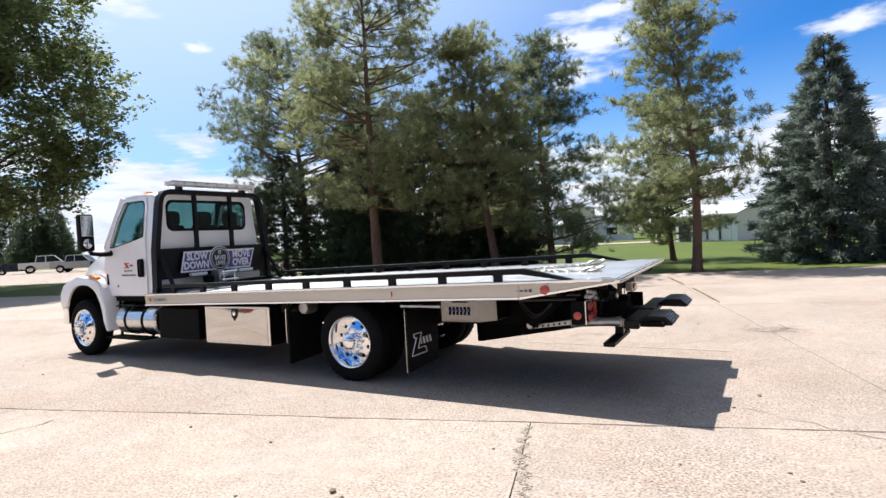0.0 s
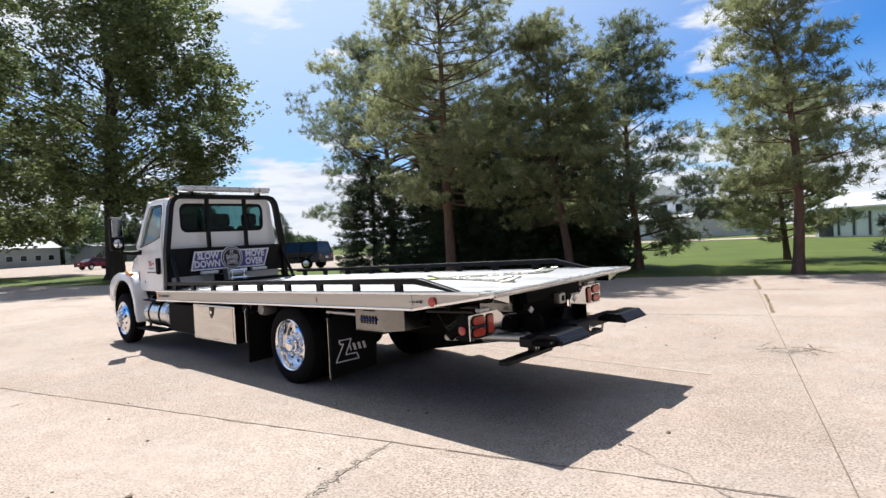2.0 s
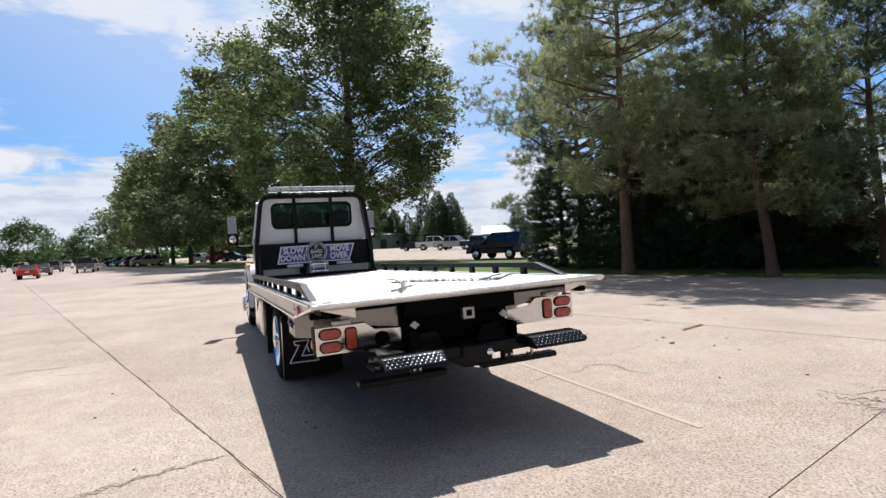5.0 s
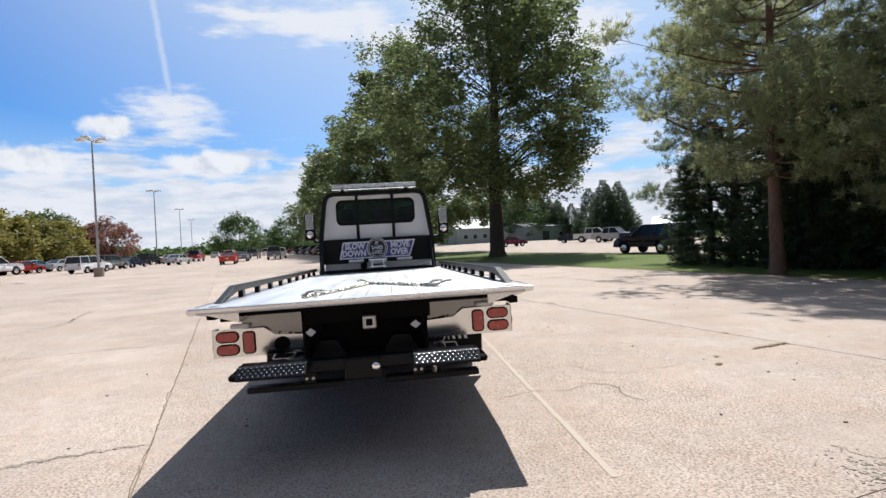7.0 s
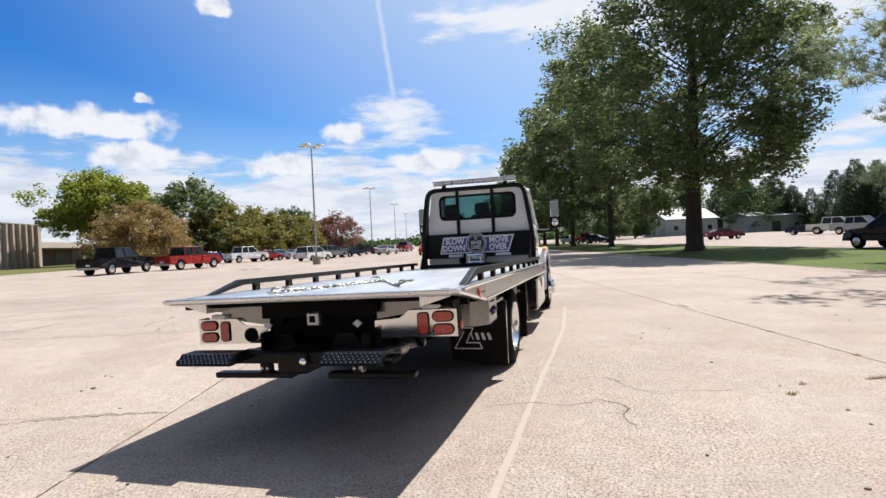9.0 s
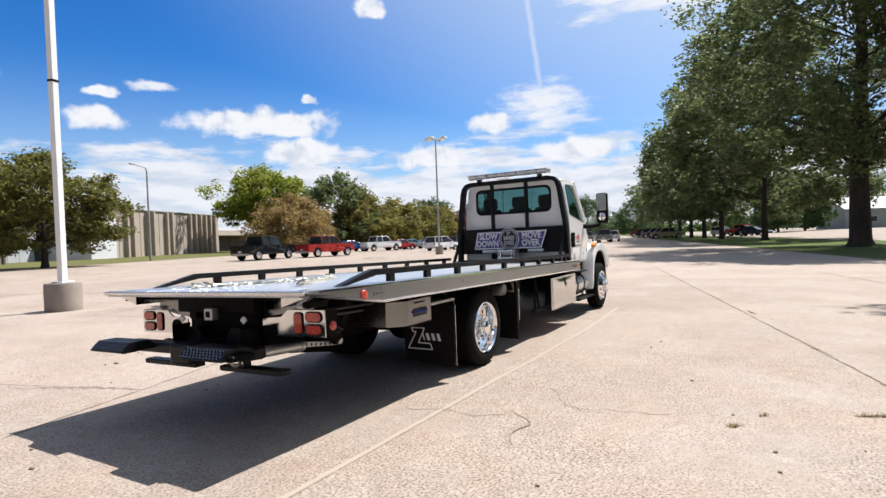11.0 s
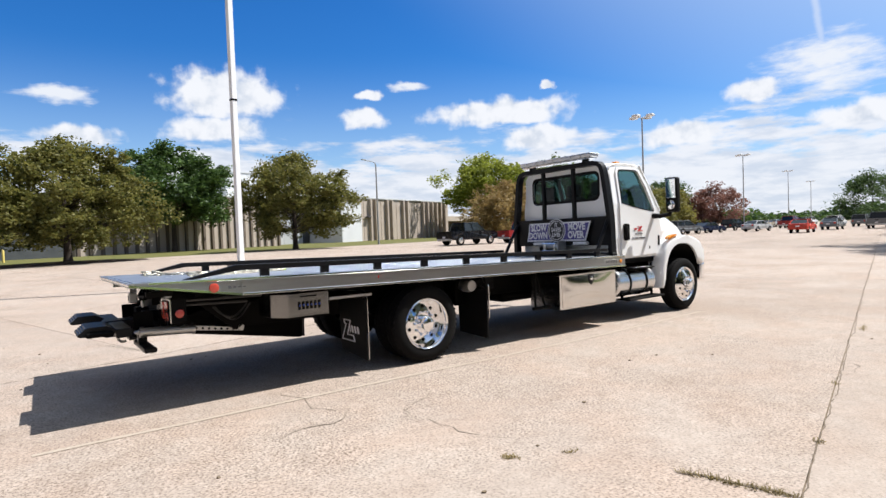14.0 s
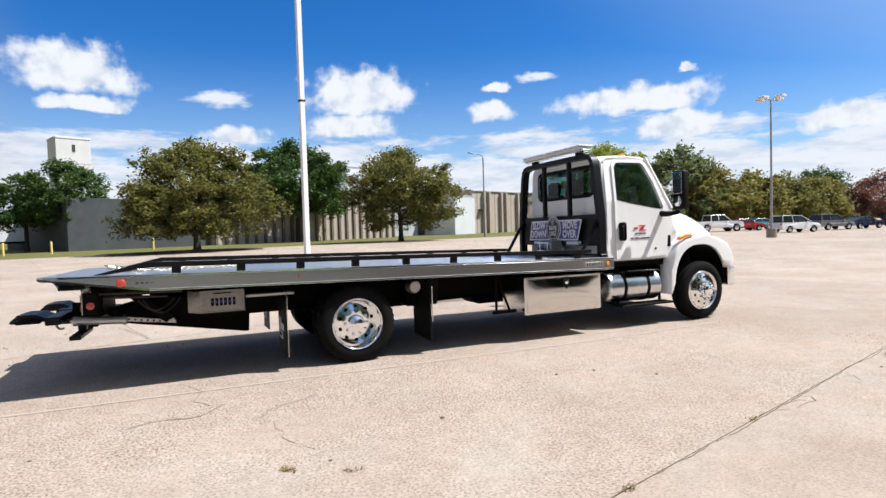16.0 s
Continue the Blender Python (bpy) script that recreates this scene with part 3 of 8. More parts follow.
# ---- ground ----
def build_ground():
    bm = bmesh.new()
    rings = [3, 8, 14, 20, 26, 32, 40, 50, 65, 85, 110, 150, 220, 350, 600, 1000, 1800]
    n, prev = 72, None
    mid = bm.verts.new((-5, 5, -0.04))
    for r in rings:
        ring = []
        for j in range(n):
            x, y = -5 + r * math.cos(2 * math.pi * j / n), 5 + r * math.sin(2 * math.pi * j / n)
            ring.append(bm.verts.new((x, y, ground_z(x, y) - 0.04)))
        for j in range(n):
            if prev is None:
                bm.faces.new((mid, ring[j], ring[(j + 1) % n]))
            else:
                bm.faces.new((prev[j], ring[j], ring[(j + 1) % n], prev[(j + 1) % n]))
        prev = ring
    ob = part("ground", bm, M_GRASS, smooth=True)
    tagged(ob, "mown green lawn round the concrete lots", "lawn", kind="structure")


build_ground()
LOT_V = [4.99 + 7.62 * k for k in range(-5, 2)] + [21.9]
LOT_U = 5.64


def slab_sheet(name, corners, label, top=0.0, cells=14):
    """A large sheet of paving over a four-cornered field, following the ground."""
    a, b, c, d = [Vector(p) for p in corners]
    bm = bmesh.new()
    vs = []
    for i in range(cells + 1):
        row = []
        for j in range(cells + 1):
            p = (a.lerp(b, i / cells)).lerp(d.lerp(c, i / cells), j / cells)
            row.append(bm.verts.new((p.x, p.y, ground_z(p.x, p.y) + top)))
        vs.append(row)
    for i in range(cells):
        for j in range(cells):
            bm.faces.new((vs[i][j], vs[i + 1][j], vs[i + 1][j + 1], vs[i][j + 1]))
    r = bmesh.ops.extrude_face_region(bm, geom=bm.faces[:])
    for v in r["geom"]:
        if isinstance(v, bmesh.types.BMVert):
            v.co.z -= 0.15
    return tagged(part(name, bm, M_CONC), label, "pavement", kind="structure")


# the far reaches of the main lot, and the lot beyond the trees
slab_sheet("pavement_far", [site(-420, -38), site(-81, -42), site(-81, 21.9), site(-420, 21.9)], "pale concrete of the far car park", 0.0, 24)
slab_sheet("pavement_east", [site(36.9, -33.1), site(120, -33.1), site(120, 21.9), site(36.9, 21.9)], "pale concrete of the lot", 0.0, 10)
slab_sheet("pavement_north", [site(-240, 33.5), site(-17, 33.5), site(-22, 60), site(-240, 118)], "pale concrete of the lot behind the trees", 0.0, 16)
slab_sheet("driveway", [site(-16, 66), site(60, 54), site(60, 58), site(-16, 72)], "pale gravel driveway before the garages", 0.0, 6)

# ---- the rollback tow truck ----
TRUCK = thing("rollback_tow_truck", "white tow truck with black cab guard and silver rollback bed", "truck", pose(-0.737, 6.658, 0, 0, 0, 180))
BED = pose(0, 0, 1.198, -1.0, 1.12, 0)
CAB = pose(0, 0, 0.0, -0.5, 0.0, 0)
REAR_AXLE, FRONT_AXLE, WHEEL_R = 3.155, 8.83, 0.466


def both(fn):
    for s in (1, -1):
        fn(s)


# bed: planks, side rails, toe rails
def build_bed():
    deck = part("deck", one_box(0.30, 6.95, -1.20, 1.20, -0.10, -0.045), M_FRAME, TRUCK, "underside of the flat bed", BED)
    n, w = 12, 2.46 / 12
    for i in range(n):
        y0, y1 = -1.23 + i * w + 0.0013, -1.23 + (i + 1) * w - 0.0013
        if i in (0, n - 1):     # the outer planks have a chain slot near the tail
            m0 = (y0 + y1) / 2 + (0.02 if i else -0.02)
            bm = bmesh.new()
            box(bm, 0.0, 0.11, y0, y1, -0.045, 0.0)
            box(bm, 0.11, 0.20, y0, m0 - 0.035, -0.045, 0.0)
            box(bm, 0.11, 0.20, m0 + 0.035, y1, -0.045, 0.0)
            box(bm, 0.20, 6.97, y0, y1, -0.045, 0.0)
        else:
            bm = one_box(0.0, 6.97, y0, y1, -0.045, 0.0, 0.0015)
        part("plank", bm, M_DECK, deck, m=BED)
    bm = bmesh.new()
    prism(bm, [(-0.012, -0.008), (0.04, 0.002), (0.04, -0.05), (-0.004, -0.03)], "y", -1.295, 1.295)
    part("tail_edge", bm, M_ALU, TRUCK, "bevelled metal tail edge", BED)

    def side(s):
        bm = bmesh.new()
        prism(bm, [(0, 0.0), (0.96, 0.0), (0.96, -0.17), (0.95, -0.17), (0, -0.032)], "y", s * 1.232, s * 1.283, 0.003)
        flare = (1.2855, 1.2840, 1.2790, 1.2765) if s > 0 else (1.2858, 1.2864, 1.2880, 1.2850)
        for v in bm.verts:
            if abs(v.co.y) > 1.26:
                v.co.y -= s * v.co.z * (0.03 if s < 0 else -0.03)
        prism(bm, [(s * 1.232, 0.0), (s * 1.281, 0.0), (s * flare[0], -0.022), (s * flare[1], -0.070), (s * flare[2], -0.145), (s * flare[3], -0.17), (s * 1.232, -0.17)], "x", 0.9605, 6.97)
        rail = part("side_rail", bm, M_RAILSTEEL, TRUCK, "polished stainless side rail", BED)
        bm = bmesh.new()
        box(bm, 0.15, 6.97, s * 1.285, s * 1.297, -0.022, 0.001, 0.003)
        box(bm, 0.97, 6.97, s * 1.285, s * 1.297, -0.172, -0.150, 0.003)
        prism(bm, [(0.0, -0.034), (0.96, -0.172), (0.96, -0.150), (0.0, -0.015)], "y", s * 1.285, s * 1.296)
        part("rail_lip", bm, M_CHROME, rail, "bright folded lip", BED)
        # round red marker, amber marker, maker's badge
        bm = bmesh.new()
        lathe(bm, [(0.046, 0.0), (0.046, 0.006), (0.040, 0.014), (0.02, 0.018)], 20, pose(0.70, s * 1.286, -0.085, -90 * s, 0, 0))
        part("marker_light", bm, M_REDLENS, rail, "round red marker light", BED, True)
        bm = bmesh.new()
        lathe(bm, [(0.03, 0.0), (0.03, 0.006), (0.025, 0.012), (0.01, 0.014)], 16, pose(6.86, s * 1.286, -0.085, -90 * s, 0, 0))
        part("amber_marker", bm, M_AMBER, rail, "round amber marker light", BED, True)
        bm = one_box(6.46, 6.78, s * 1.285, s * 1.289, -0.115, -0.055, 0.002)
        badge = part("badge_plate", bm, M_GALV, rail, "small metal maker's plate", BED)
        bm = bmesh.new()
        for k in range(7):
            box(bm, 6.485 + k * 0.042, 6.505 + k * 0.042, s * 1.2895, s * 1.292, -0.107, -0.063)
        part("badge_bars", bm, M_DECALGREY, badge, "dark bars of lettering", BED)
        bm = bmesh.new()
        for k in range(5):
            box(bm, 0.83 + k * 0.045, 0.86 + k * 0.045, s * 1.2852, s * 1.287, -0.10 + 0.003 * k, -0.072 - 0.004 * k)
        part("dealer_mark", bm, M_DECALGREY, rail, "faint dark bars of lettering", BED)
        bm = bmesh.new()
        box(bm, 2.46, 2.475, s * 1.2852, s * 1.287, -0.115, -0.06)
        part("red_tick", bm, M_DECALRED, rail, "small red mark", BED)
        # toe rail on posts
        bm = bmesh.new()
        prism(bm, [(0.44, 0.004), (0.56, 0.004), (0.96, 0.075), (6.62, 0.075), (6.62, 0.125), (0.92, 0.125)], "y", s * 1.17, s * 1.235, 0.006)
        toe = part("toe_rail", bm, M_BLACK, TRUCK, "black tie-down rail", BED)
        for k in range(9):
            x = 1.21 + 0.647 * k
            part("rail_post", one_box(x - 0.045, x + 0.045, s * 1.18, s * 1.225, 0.0, 0.08, 0.004), M_BLACK, toe, m=BED)
    both(side)
    # cross members and long sills under the bed
    for s in (1, -1):
        part("bed_sill", one_box(0.30, 6.9, s * 0.40 - 0.05, s * 0.40 + 0.05, -0.27, -0.10, 0.006), M_FRAME, TRUCK, m=BED)
    for k in range(12):
        part("cross_member", one_box(0.55 + k * 0.57, 0.61 + k * 0.57, -1.22, 1.22, -0.16, -0.101), M_FRAME, TRUCK, m=BED)
    part("tail_skirt", one_box(0.22, 0.30, -0.50, 0.50, -0.20, -0.05, 0.006), M_FRAME, TRUCK, m=BED)
    for s in (1, -1):
        bm = bmesh.new()
        prism(bm, [(s * 1.20, -0.055), (s * 0.95, -0.055), (s * 0.95, -0.13)], "x", 0.10, 0.92)
        part("tail_gusset", bm, M_STEEL, TRUCK, "bright folded gusset plate", BED)


build_bed()


# cab guard with its sign, lamps and winch
def build_guard():
    X = 6.92
    frame_pts = [(1.10, 1.09), (1.085, 1.70), (0.985, 2.42), (0.955, 2.52), (0.90, 2.58), (0.80, 2.605), (-0.80, 2.605), (-0.90, 2.58), (-0.955, 2.52), (-0.985, 2.42), (-1.085, 1.70), (-1.10, 1.09)]
    bm = bmesh.new()
    rows = []
    for i, (y, z) in enumerate(frame_pts):
        a, b = Vector(frame_pts[max(0, i - 1)]), Vector(frame_pts[min(len(frame_pts) - 1, i + 1)])
        d = (b - a).normalized()
        o = Vector((-d.y, d.x)) * 0.038
        rows.append([bm.verts.new(q) for q in ((X - 0.06, y + o.x, z + o.y), (X + 0.06, y + o.x, z + o.y), (X + 0.06, y - o.x, z - o.y), (X - 0.06, y - o.x, z - o.y))])
    for r0, r1 in zip(rows, rows[1:]):
        for k in range(4):
            bm.faces.new((r0[k], r0[(k + 1) % 4], r1[(k + 1) % 4], r1[k]))
    bm.faces.new(rows[0]), bm.faces.new(rows[-1])
    guard = part("cab_guard", bm, M_BLACK, TRUCK, "black steel cab guard frame", CAB, True)
    for y in (0.36, -0.34):
        part("guard_bar", one_box(X - 0.035, X + 0.035, y - 0.03, y + 0.03, 1.66, 2.60, 0.008), M_BLACK, guard, m=CAB)
    bm = bmesh.new()
    prism(bm, [(1.06, 1.24), (-1.06, 1.24), (-1.05, 1.72), (1.05, 1.72)], "x", X - 0.02, X + 0.02, 0.006)
    part("guard_panel", bm, M_BLACK, guard, "black steel panel", CAB)
    for s in (1, -1):
        bm = bmesh.new()
        tube(bm, [(X - 0.02, s * 1.04, 1.66), (X - 0.38, s * 1.06, 1.08)], 0.03, 8)
        tube(bm, [(X - 0.38, s * 1.06, 1.08), (X, s * 1.08, 1.08)], 0.03, 8)
        part("guard_brace", bm, M_BLACK, guard, m=CAB, smooth=True)
    # warning light bar on top
    B = X - 0.07
    bar = part("light_bar", one_box(B - 0.02, B + 0.12, -0.82, 0.82, 2.685, 2.71, 0.008), M_ALU, guard, "long warning light bar with clear lenses", CAB)
    for k in range(8):
        y0 = -0.81 + k * 0.2035
        part("lens", one_box(B - 0.07, B + 0.17, y0, y0 + 0.192, 2.71, 2.762, 0.012), M_CLEARLENS, bar, m=CAB)
    part("lamp_cap", one_box(B - 0.075, B + 0.175, -0.82, 0.82, 2.760, 2.776, 0.006), M_ALU, bar, m=CAB)
    for s in (1, -1):
        part("lamp_foot", one_box(B + 0.01, X + 0.06, s * 0.62 - 0.03, s * 0.62 + 0.03, 2.60, 2.69, 0.004), M_BLACK, bar, m=CAB)
    # sign: slanted panel, round middle, lettering
    sx = X - 0.085
    bm = bmesh.new()
    prism(bm, [(0.745, 1.325), (0.665, 1.655), (-0.745, 1.655), (-0.63, 1.325)], "x", sx, sx + 0.012)
    sign = part("sign", bm, M_SIGNWHITE, guard, "violet sign with white lettering on the cab guard", CAB)
    bm = bmesh.new()
    prism(bm, [(0.71, 1.35), (0.645, 1.63), (-0.71, 1.63), (-0.61, 1.35)], "x", sx - 0.004, sx)
    part("sign_field", bm, M_SIGNBLUE, sign, "violet-blue field", CAB)
    for r, mat_, d in ((0.205, M_SIGNWHITE, 0.008), (0.19, M_SIGNBLACK, 0.012), (0.168, M_SIGNWHITE, 0.0135), (0.158, M_SIGNBLACK, 0.015)):
        bm = bmesh.new()
        lathe(bm, [(r, 0.0), (r, 0.004)], 40, pose(sx - d, 0.005, 1.515, 0, 90, 0))
        part("sign_disc", bm, mat_, sign, m=CAB)
    for text, y, z, size in (("SLOW", 0.435, 1.565, 0.152), ("DOWN", 0.455, 1.425, 0.152), ("MOVE", -0.445, 1.565, 0.155), ("OVER", -0.425, 1.425, 0.155),
                             ("IT", 0.005, 1.61, 0.085), ("SAVES", 0.005, 1.525, 0.092), ("LIVES", 0.005, 1.435, 0.092)):
        me = letters(text, size, 0.006 if size > 0.1 else 0.002)
        me.transform(Matrix.Diagonal((0.90, 1.08, 1, 1)))
        me.transform(CAB @ Matrix.Translation((sx - (0.0065 if size > 0.1 else 0.0175), y, z)) @ Matrix(((0, 0, -1, 0), (-1, 0, 0, 0), (0, 1, 0, 0), (0, 0, 0, 1))))
        me.materials.append(M_SIGNWHITE)
        ob = new("lettering", me)
        ob.parent = sign
    # winch below the sign
    winch = part("winch", one_box(X - 0.30, X - 0.04, -0.19, 0.19, 1.10, 1.13, 0.006), M_BLACK, TRUCK, "winch with drum and rollers below the sign", CAB)
    bm = bmesh.new()
    lathe(bm, [(0.09, -0.15), (0.09, -0.14), (0.055, -0.14), (0.055, 0.14), (0.09, 0.14), (0.09, 0.15)], 20, pose(X - 0.16, 0, 1.225, 90, 0, 0))
    part("winch_drum", bm, M_GALV, winch, m=CAB, smooth=True)
    for s in (1, -1):
        part("winch_plate", one_box(X - 0.27, X - 0.06, s * 0.165 - 0.012, s * 0.165 + 0.012, 1.12, 1.33, 0.004), M_GALV, winch, m=CAB)
        bm = bmesh.new()
        tube(bm, [(X - 0.285, s * 0.11, 1.13), (X - 0.285, s * 0.11, 1.31)], 0.016, 10)
        part("winch_roller", bm, M_CHROME, winch, m=CAB, smooth=True)
    bm = bmesh.new()
    tube(bm, [(X - 0.30, -0.16, 1.29), (X - 0.30, 0.16, 1.29)], 0.016, 10)
    tube(bm, [(X - 0.30, -0.16, 1.16), (X - 0.30, 0.16, 1.16)], 0.016, 10)
    part("winch_roller", bm, M_CHROME, winch, m=CAB, smooth=True)
    for y in (0.42, -0.52):
        part("work_light", one_box(X - 0.12, X - 0.03, y - 0.15, y + 0.15, 1.255, 1.31, 0.012), M_CLEARLENS, guard, "long clear work light", CAB)
    part("motor", one_box(X - 0.2, X - 0.06, 0.22, 0.34, 1.13, 1.24, 0.02, 2), M_FRAME, winch, m=CAB)
    # folded plates where the bed meets the guard
    part("front_sill", one_box(X - 0.06, X + 0.06, -1.15, 1.15, 1.03, 1.12, 0.008), M_BLACK, TRUCK, m=CAB)


build_guard()


# wheels
def build_wheel(x, s, y_out, dish):
    """One wheel with its tyre. s: side. y_out: where the tyre's outer wall lies. dish: how far the disc lies inside the rim's edge (negative: proud)."""
    to = pose(x, s * y_out, WHEEL_R, -90 * s, 0, 0)
    R, w = WHEEL_R, 0.25
    bm = bmesh.new()
    prof = [(0.305, -0.012), (0.33, 0.0), (0.39, 0.004), (0.435, -0.012), (R - 0.004, -0.04), (R, -0.055), (R, -0.092), (R - 0.011, -0.094), (R - 0.011, -0.104), (R, -0.106), (R, -0.144), (R - 0.011, -0.146), (R - 0.011, -0.156), (R, -0.158),
            (R, -w + 0.055), (R - 0.004, -w + 0.04), (0.435, -w + 0.012), (0.39, -w), (0.33, -w), (0.305, -w + 0.012)]
    lathe(bm, prof, 60, closed=True)
    bm.transform(to)
    tyre = part("tyre", bm, M_RUBBER, None, "black road tyre", smooth=True)
    wheel = thing("wheel", "", "", None)
    for key in ("label", "category"):
        if key in wheel:
            del wheel[key]
    wheel.parent = TRUCK
    tyre.parent = wheel
    bm = bmesh.new()
    for j in range(44):
        a = 2 * math.pi * j / 44
        box(bm, -0.012, 0.012, R - 0.014, R + 0.001, -0.062, -0.030, m=Matrix.Rotation(a, 4, "Z"))
    bm.transform(to)
    tagged(part("tread", bm, M_RUBBER, wheel), kind="stuff")
    bm = bmesh.new()
    e = -dish
    lathe(bm, [(0.309, -0.02), (0.311, -0.004), (0.303, 0.004), (0.292, -0.004), (0.282, -0.03), (0.272, min(e, -0.03) * 0.6 - 0.02), (0.262, e - 0.012), (0.235, e), (0.165, e + 0.012 if dish > 0 else e + 0.035), (0.150, e + 0.02 if dish > 0 else e + 0.045), (0.12, e + 0.02 if dish > 0 else e + 0.045), (0.0005, e + 0.02 if dish > 0 else e + 0.045)], 48, caps=False)
    bm.transform(to)
    part("rim", bm, M_CHROME, wheel, "polished aluminium rim", smooth=True)
    bm = bmesh.new()
    for j in range(10):
        lathe(bm, [(0.023, 0.0), (0.023, 0.004)], 14, Matrix.Rotation(2 * math.pi * (j + 0.5) / 10, 4, "Z") @ pose(0.204, 0, e + (0.004 if dish > 0 else 0.013), 0, 0 if dish > 0 else 12, 0))
    bm.transform(to)
    tagged(part("hand_holes", bm, M_FRAME, wheel, "dark round holes in the rim"), kind="stuff")
    bm = bmesh.new()
    h = e + (0.02 if dish > 0 else 0.045)
    for j in range(10):
        lathe(bm, [(0.019, 0.0), (0.019, 0.022), (0.014, 0.042), (0.006, 0.048)], 8, Matrix.Rotation(2 * math.pi * j / 10, 4, "Z") @ pose(0.137, 0, h, 0, 0, 0))
    bm.transform(to)
    tagged(part("lug_nuts", bm, M_CHROME, wheel, "chromed lug nuts", smooth=True), kind="stuff")
    bm = bmesh.new()
    k = 0.125 if dish > 0 else 0.06
    lathe(bm, [(0.098, h), (0.095, h + k * 0.5), (0.082, h + k * 0.55), (0.078, h + k * 0.9), (0.06, h + k), (0.02, h + k * 1.04)], 28)
    bm.transform(to)
    part("hub_cap", bm, M_CHROME, wheel, "polished hub cap", smooth=True)


for s in (1, -1):
    build_wheel(REAR_AXLE, s, 1.225, 0.115)
    build_wheel(REAR_AXLE, s, 0.945, 0.10)
    build_wheel(FRONT_AXLE, s, 1.200, -0.01)


# chassis, axles, subframe
def build_chassis():
    for s in (1, -1):
        part("frame_rail", one_box(0.9, 9.4, s * 0.43 - 0.035, s * 0.43 + 0.035, 0.60, 0.88, 0.008), M_FRAME, TRUCK)
    for x in (1.6, 2.5, 4.2, 5.4, 6.6, 7.6):
        part("frame_crossbar", one_box(x - 0.05, x + 0.05, -0.43, 0.43, 0.62, 0.84, 0.006), M_FRAME, TRUCK)
    for x, r in ((REAR_AXLE, 0.10), (FRONT_AXLE, 0.06)):
        bm = bmesh.new()
        tube(bm, [(x, -0.95, WHEEL_R), (x, -0.2, WHEEL_R), (x, 0.2, WHEEL_R), (x, 0.95, WHEEL_R)], [r, r, r, r], 14)
        axle = part("axle", bm, M_FRAME, TRUCK, smooth=True)
        if x == REAR_AXLE:
            bm = bmesh.new()
            bmesh.ops.create_uvsphere(bm, u_segments=16, v_segments=10, radius=0.21, matrix=pose(x, 0, WHEEL_R))
            part("differential", bm, M_FRAME, axle, smooth=True)
    bm = bmesh.new()
    tube(bm, [(REAR_AXLE, 0, WHEEL_R + 0.02), (7.0, 0, 0.62)], 0.055, 12)
    part("drive_shaft", bm, M_FRAME, TRUCK, smooth=True)
    for s in (1, -1):
        bm = bmesh.new()
        for k in range(4):
            box(bm, REAR_AXLE - 0.65 + k * 0.12, REAR_AXLE + 0.65 - k * 0.12, s * 0.52 - 0.04, s * 0.52 + 0.04, 0.60 - k * 0.02, 0.617 - k * 0.02)
        part("leaf_spring", bm, M_FRAME, TRUCK)
        bm = bmesh.new()
        lathe(bm, [(0.07, -0.1), (0.085, -0.05), (0.085, 0.05), (0.07, 0.1)], 16, pose(3.93, s * 1.04, 0.85, 90, 0, 0))
        part("air_chamber", bm, M_GALV, TRUCK, m=None, smooth=True)
        # black inner plates, added only to darken the space over the wheels
        part("shade_plate", one_box(2.42, 3.85, s * 0.56 - 0.004, s * 0.56 + 0.004, 0.70, 1.02), M_FRAME, TRUCK)
        bm = bmesh.new()
        tube(bm, [(5.10, s * 1.12, 0.95), (5.32, s * 1.10, 0.42)], 0.018, 8)
        tube(bm, [(5.10, s * 1.12, 0.95), (5.10, s * 1.12, 0.45)], 0.018, 8)
        tube(bm, [(5.05, s * 1.12, 0.42), (5.40, s * 1.12, 0.42)], 0.025, 8)
        if s < 0:
            part("box_bracket", bm, M_FRAME, TRUCK, smooth=True)
        else:
            bm.free()
    part("exhaust_silencer", one_box(5.2, 6.4, -0.3, 0.3, 0.42, 0.62, 0.1, 3), M_FRAME, TRUCK)
    part("hydraulic_tank", one_box(3.95, 4.4, -0.75, -0.45, 0.55, 0.9, 0.03, 2), M_FRAME, TRUCK)
    for k in range(4):
        bm = bmesh.new()
        tube(bm, [(1.0 + 0.1 * k, 0.3 - 0.18 * k, 0.86), (1.35, 0.25 - 0.16 * k, 0.66 + 0.02 * k), (1.75, 0.28 - 0.17 * k, 0.80)], 0.012, 6)
        part("hydraulic_hose", bm, M_RUBBER, TRUCK, smooth=True)


build_chassis()


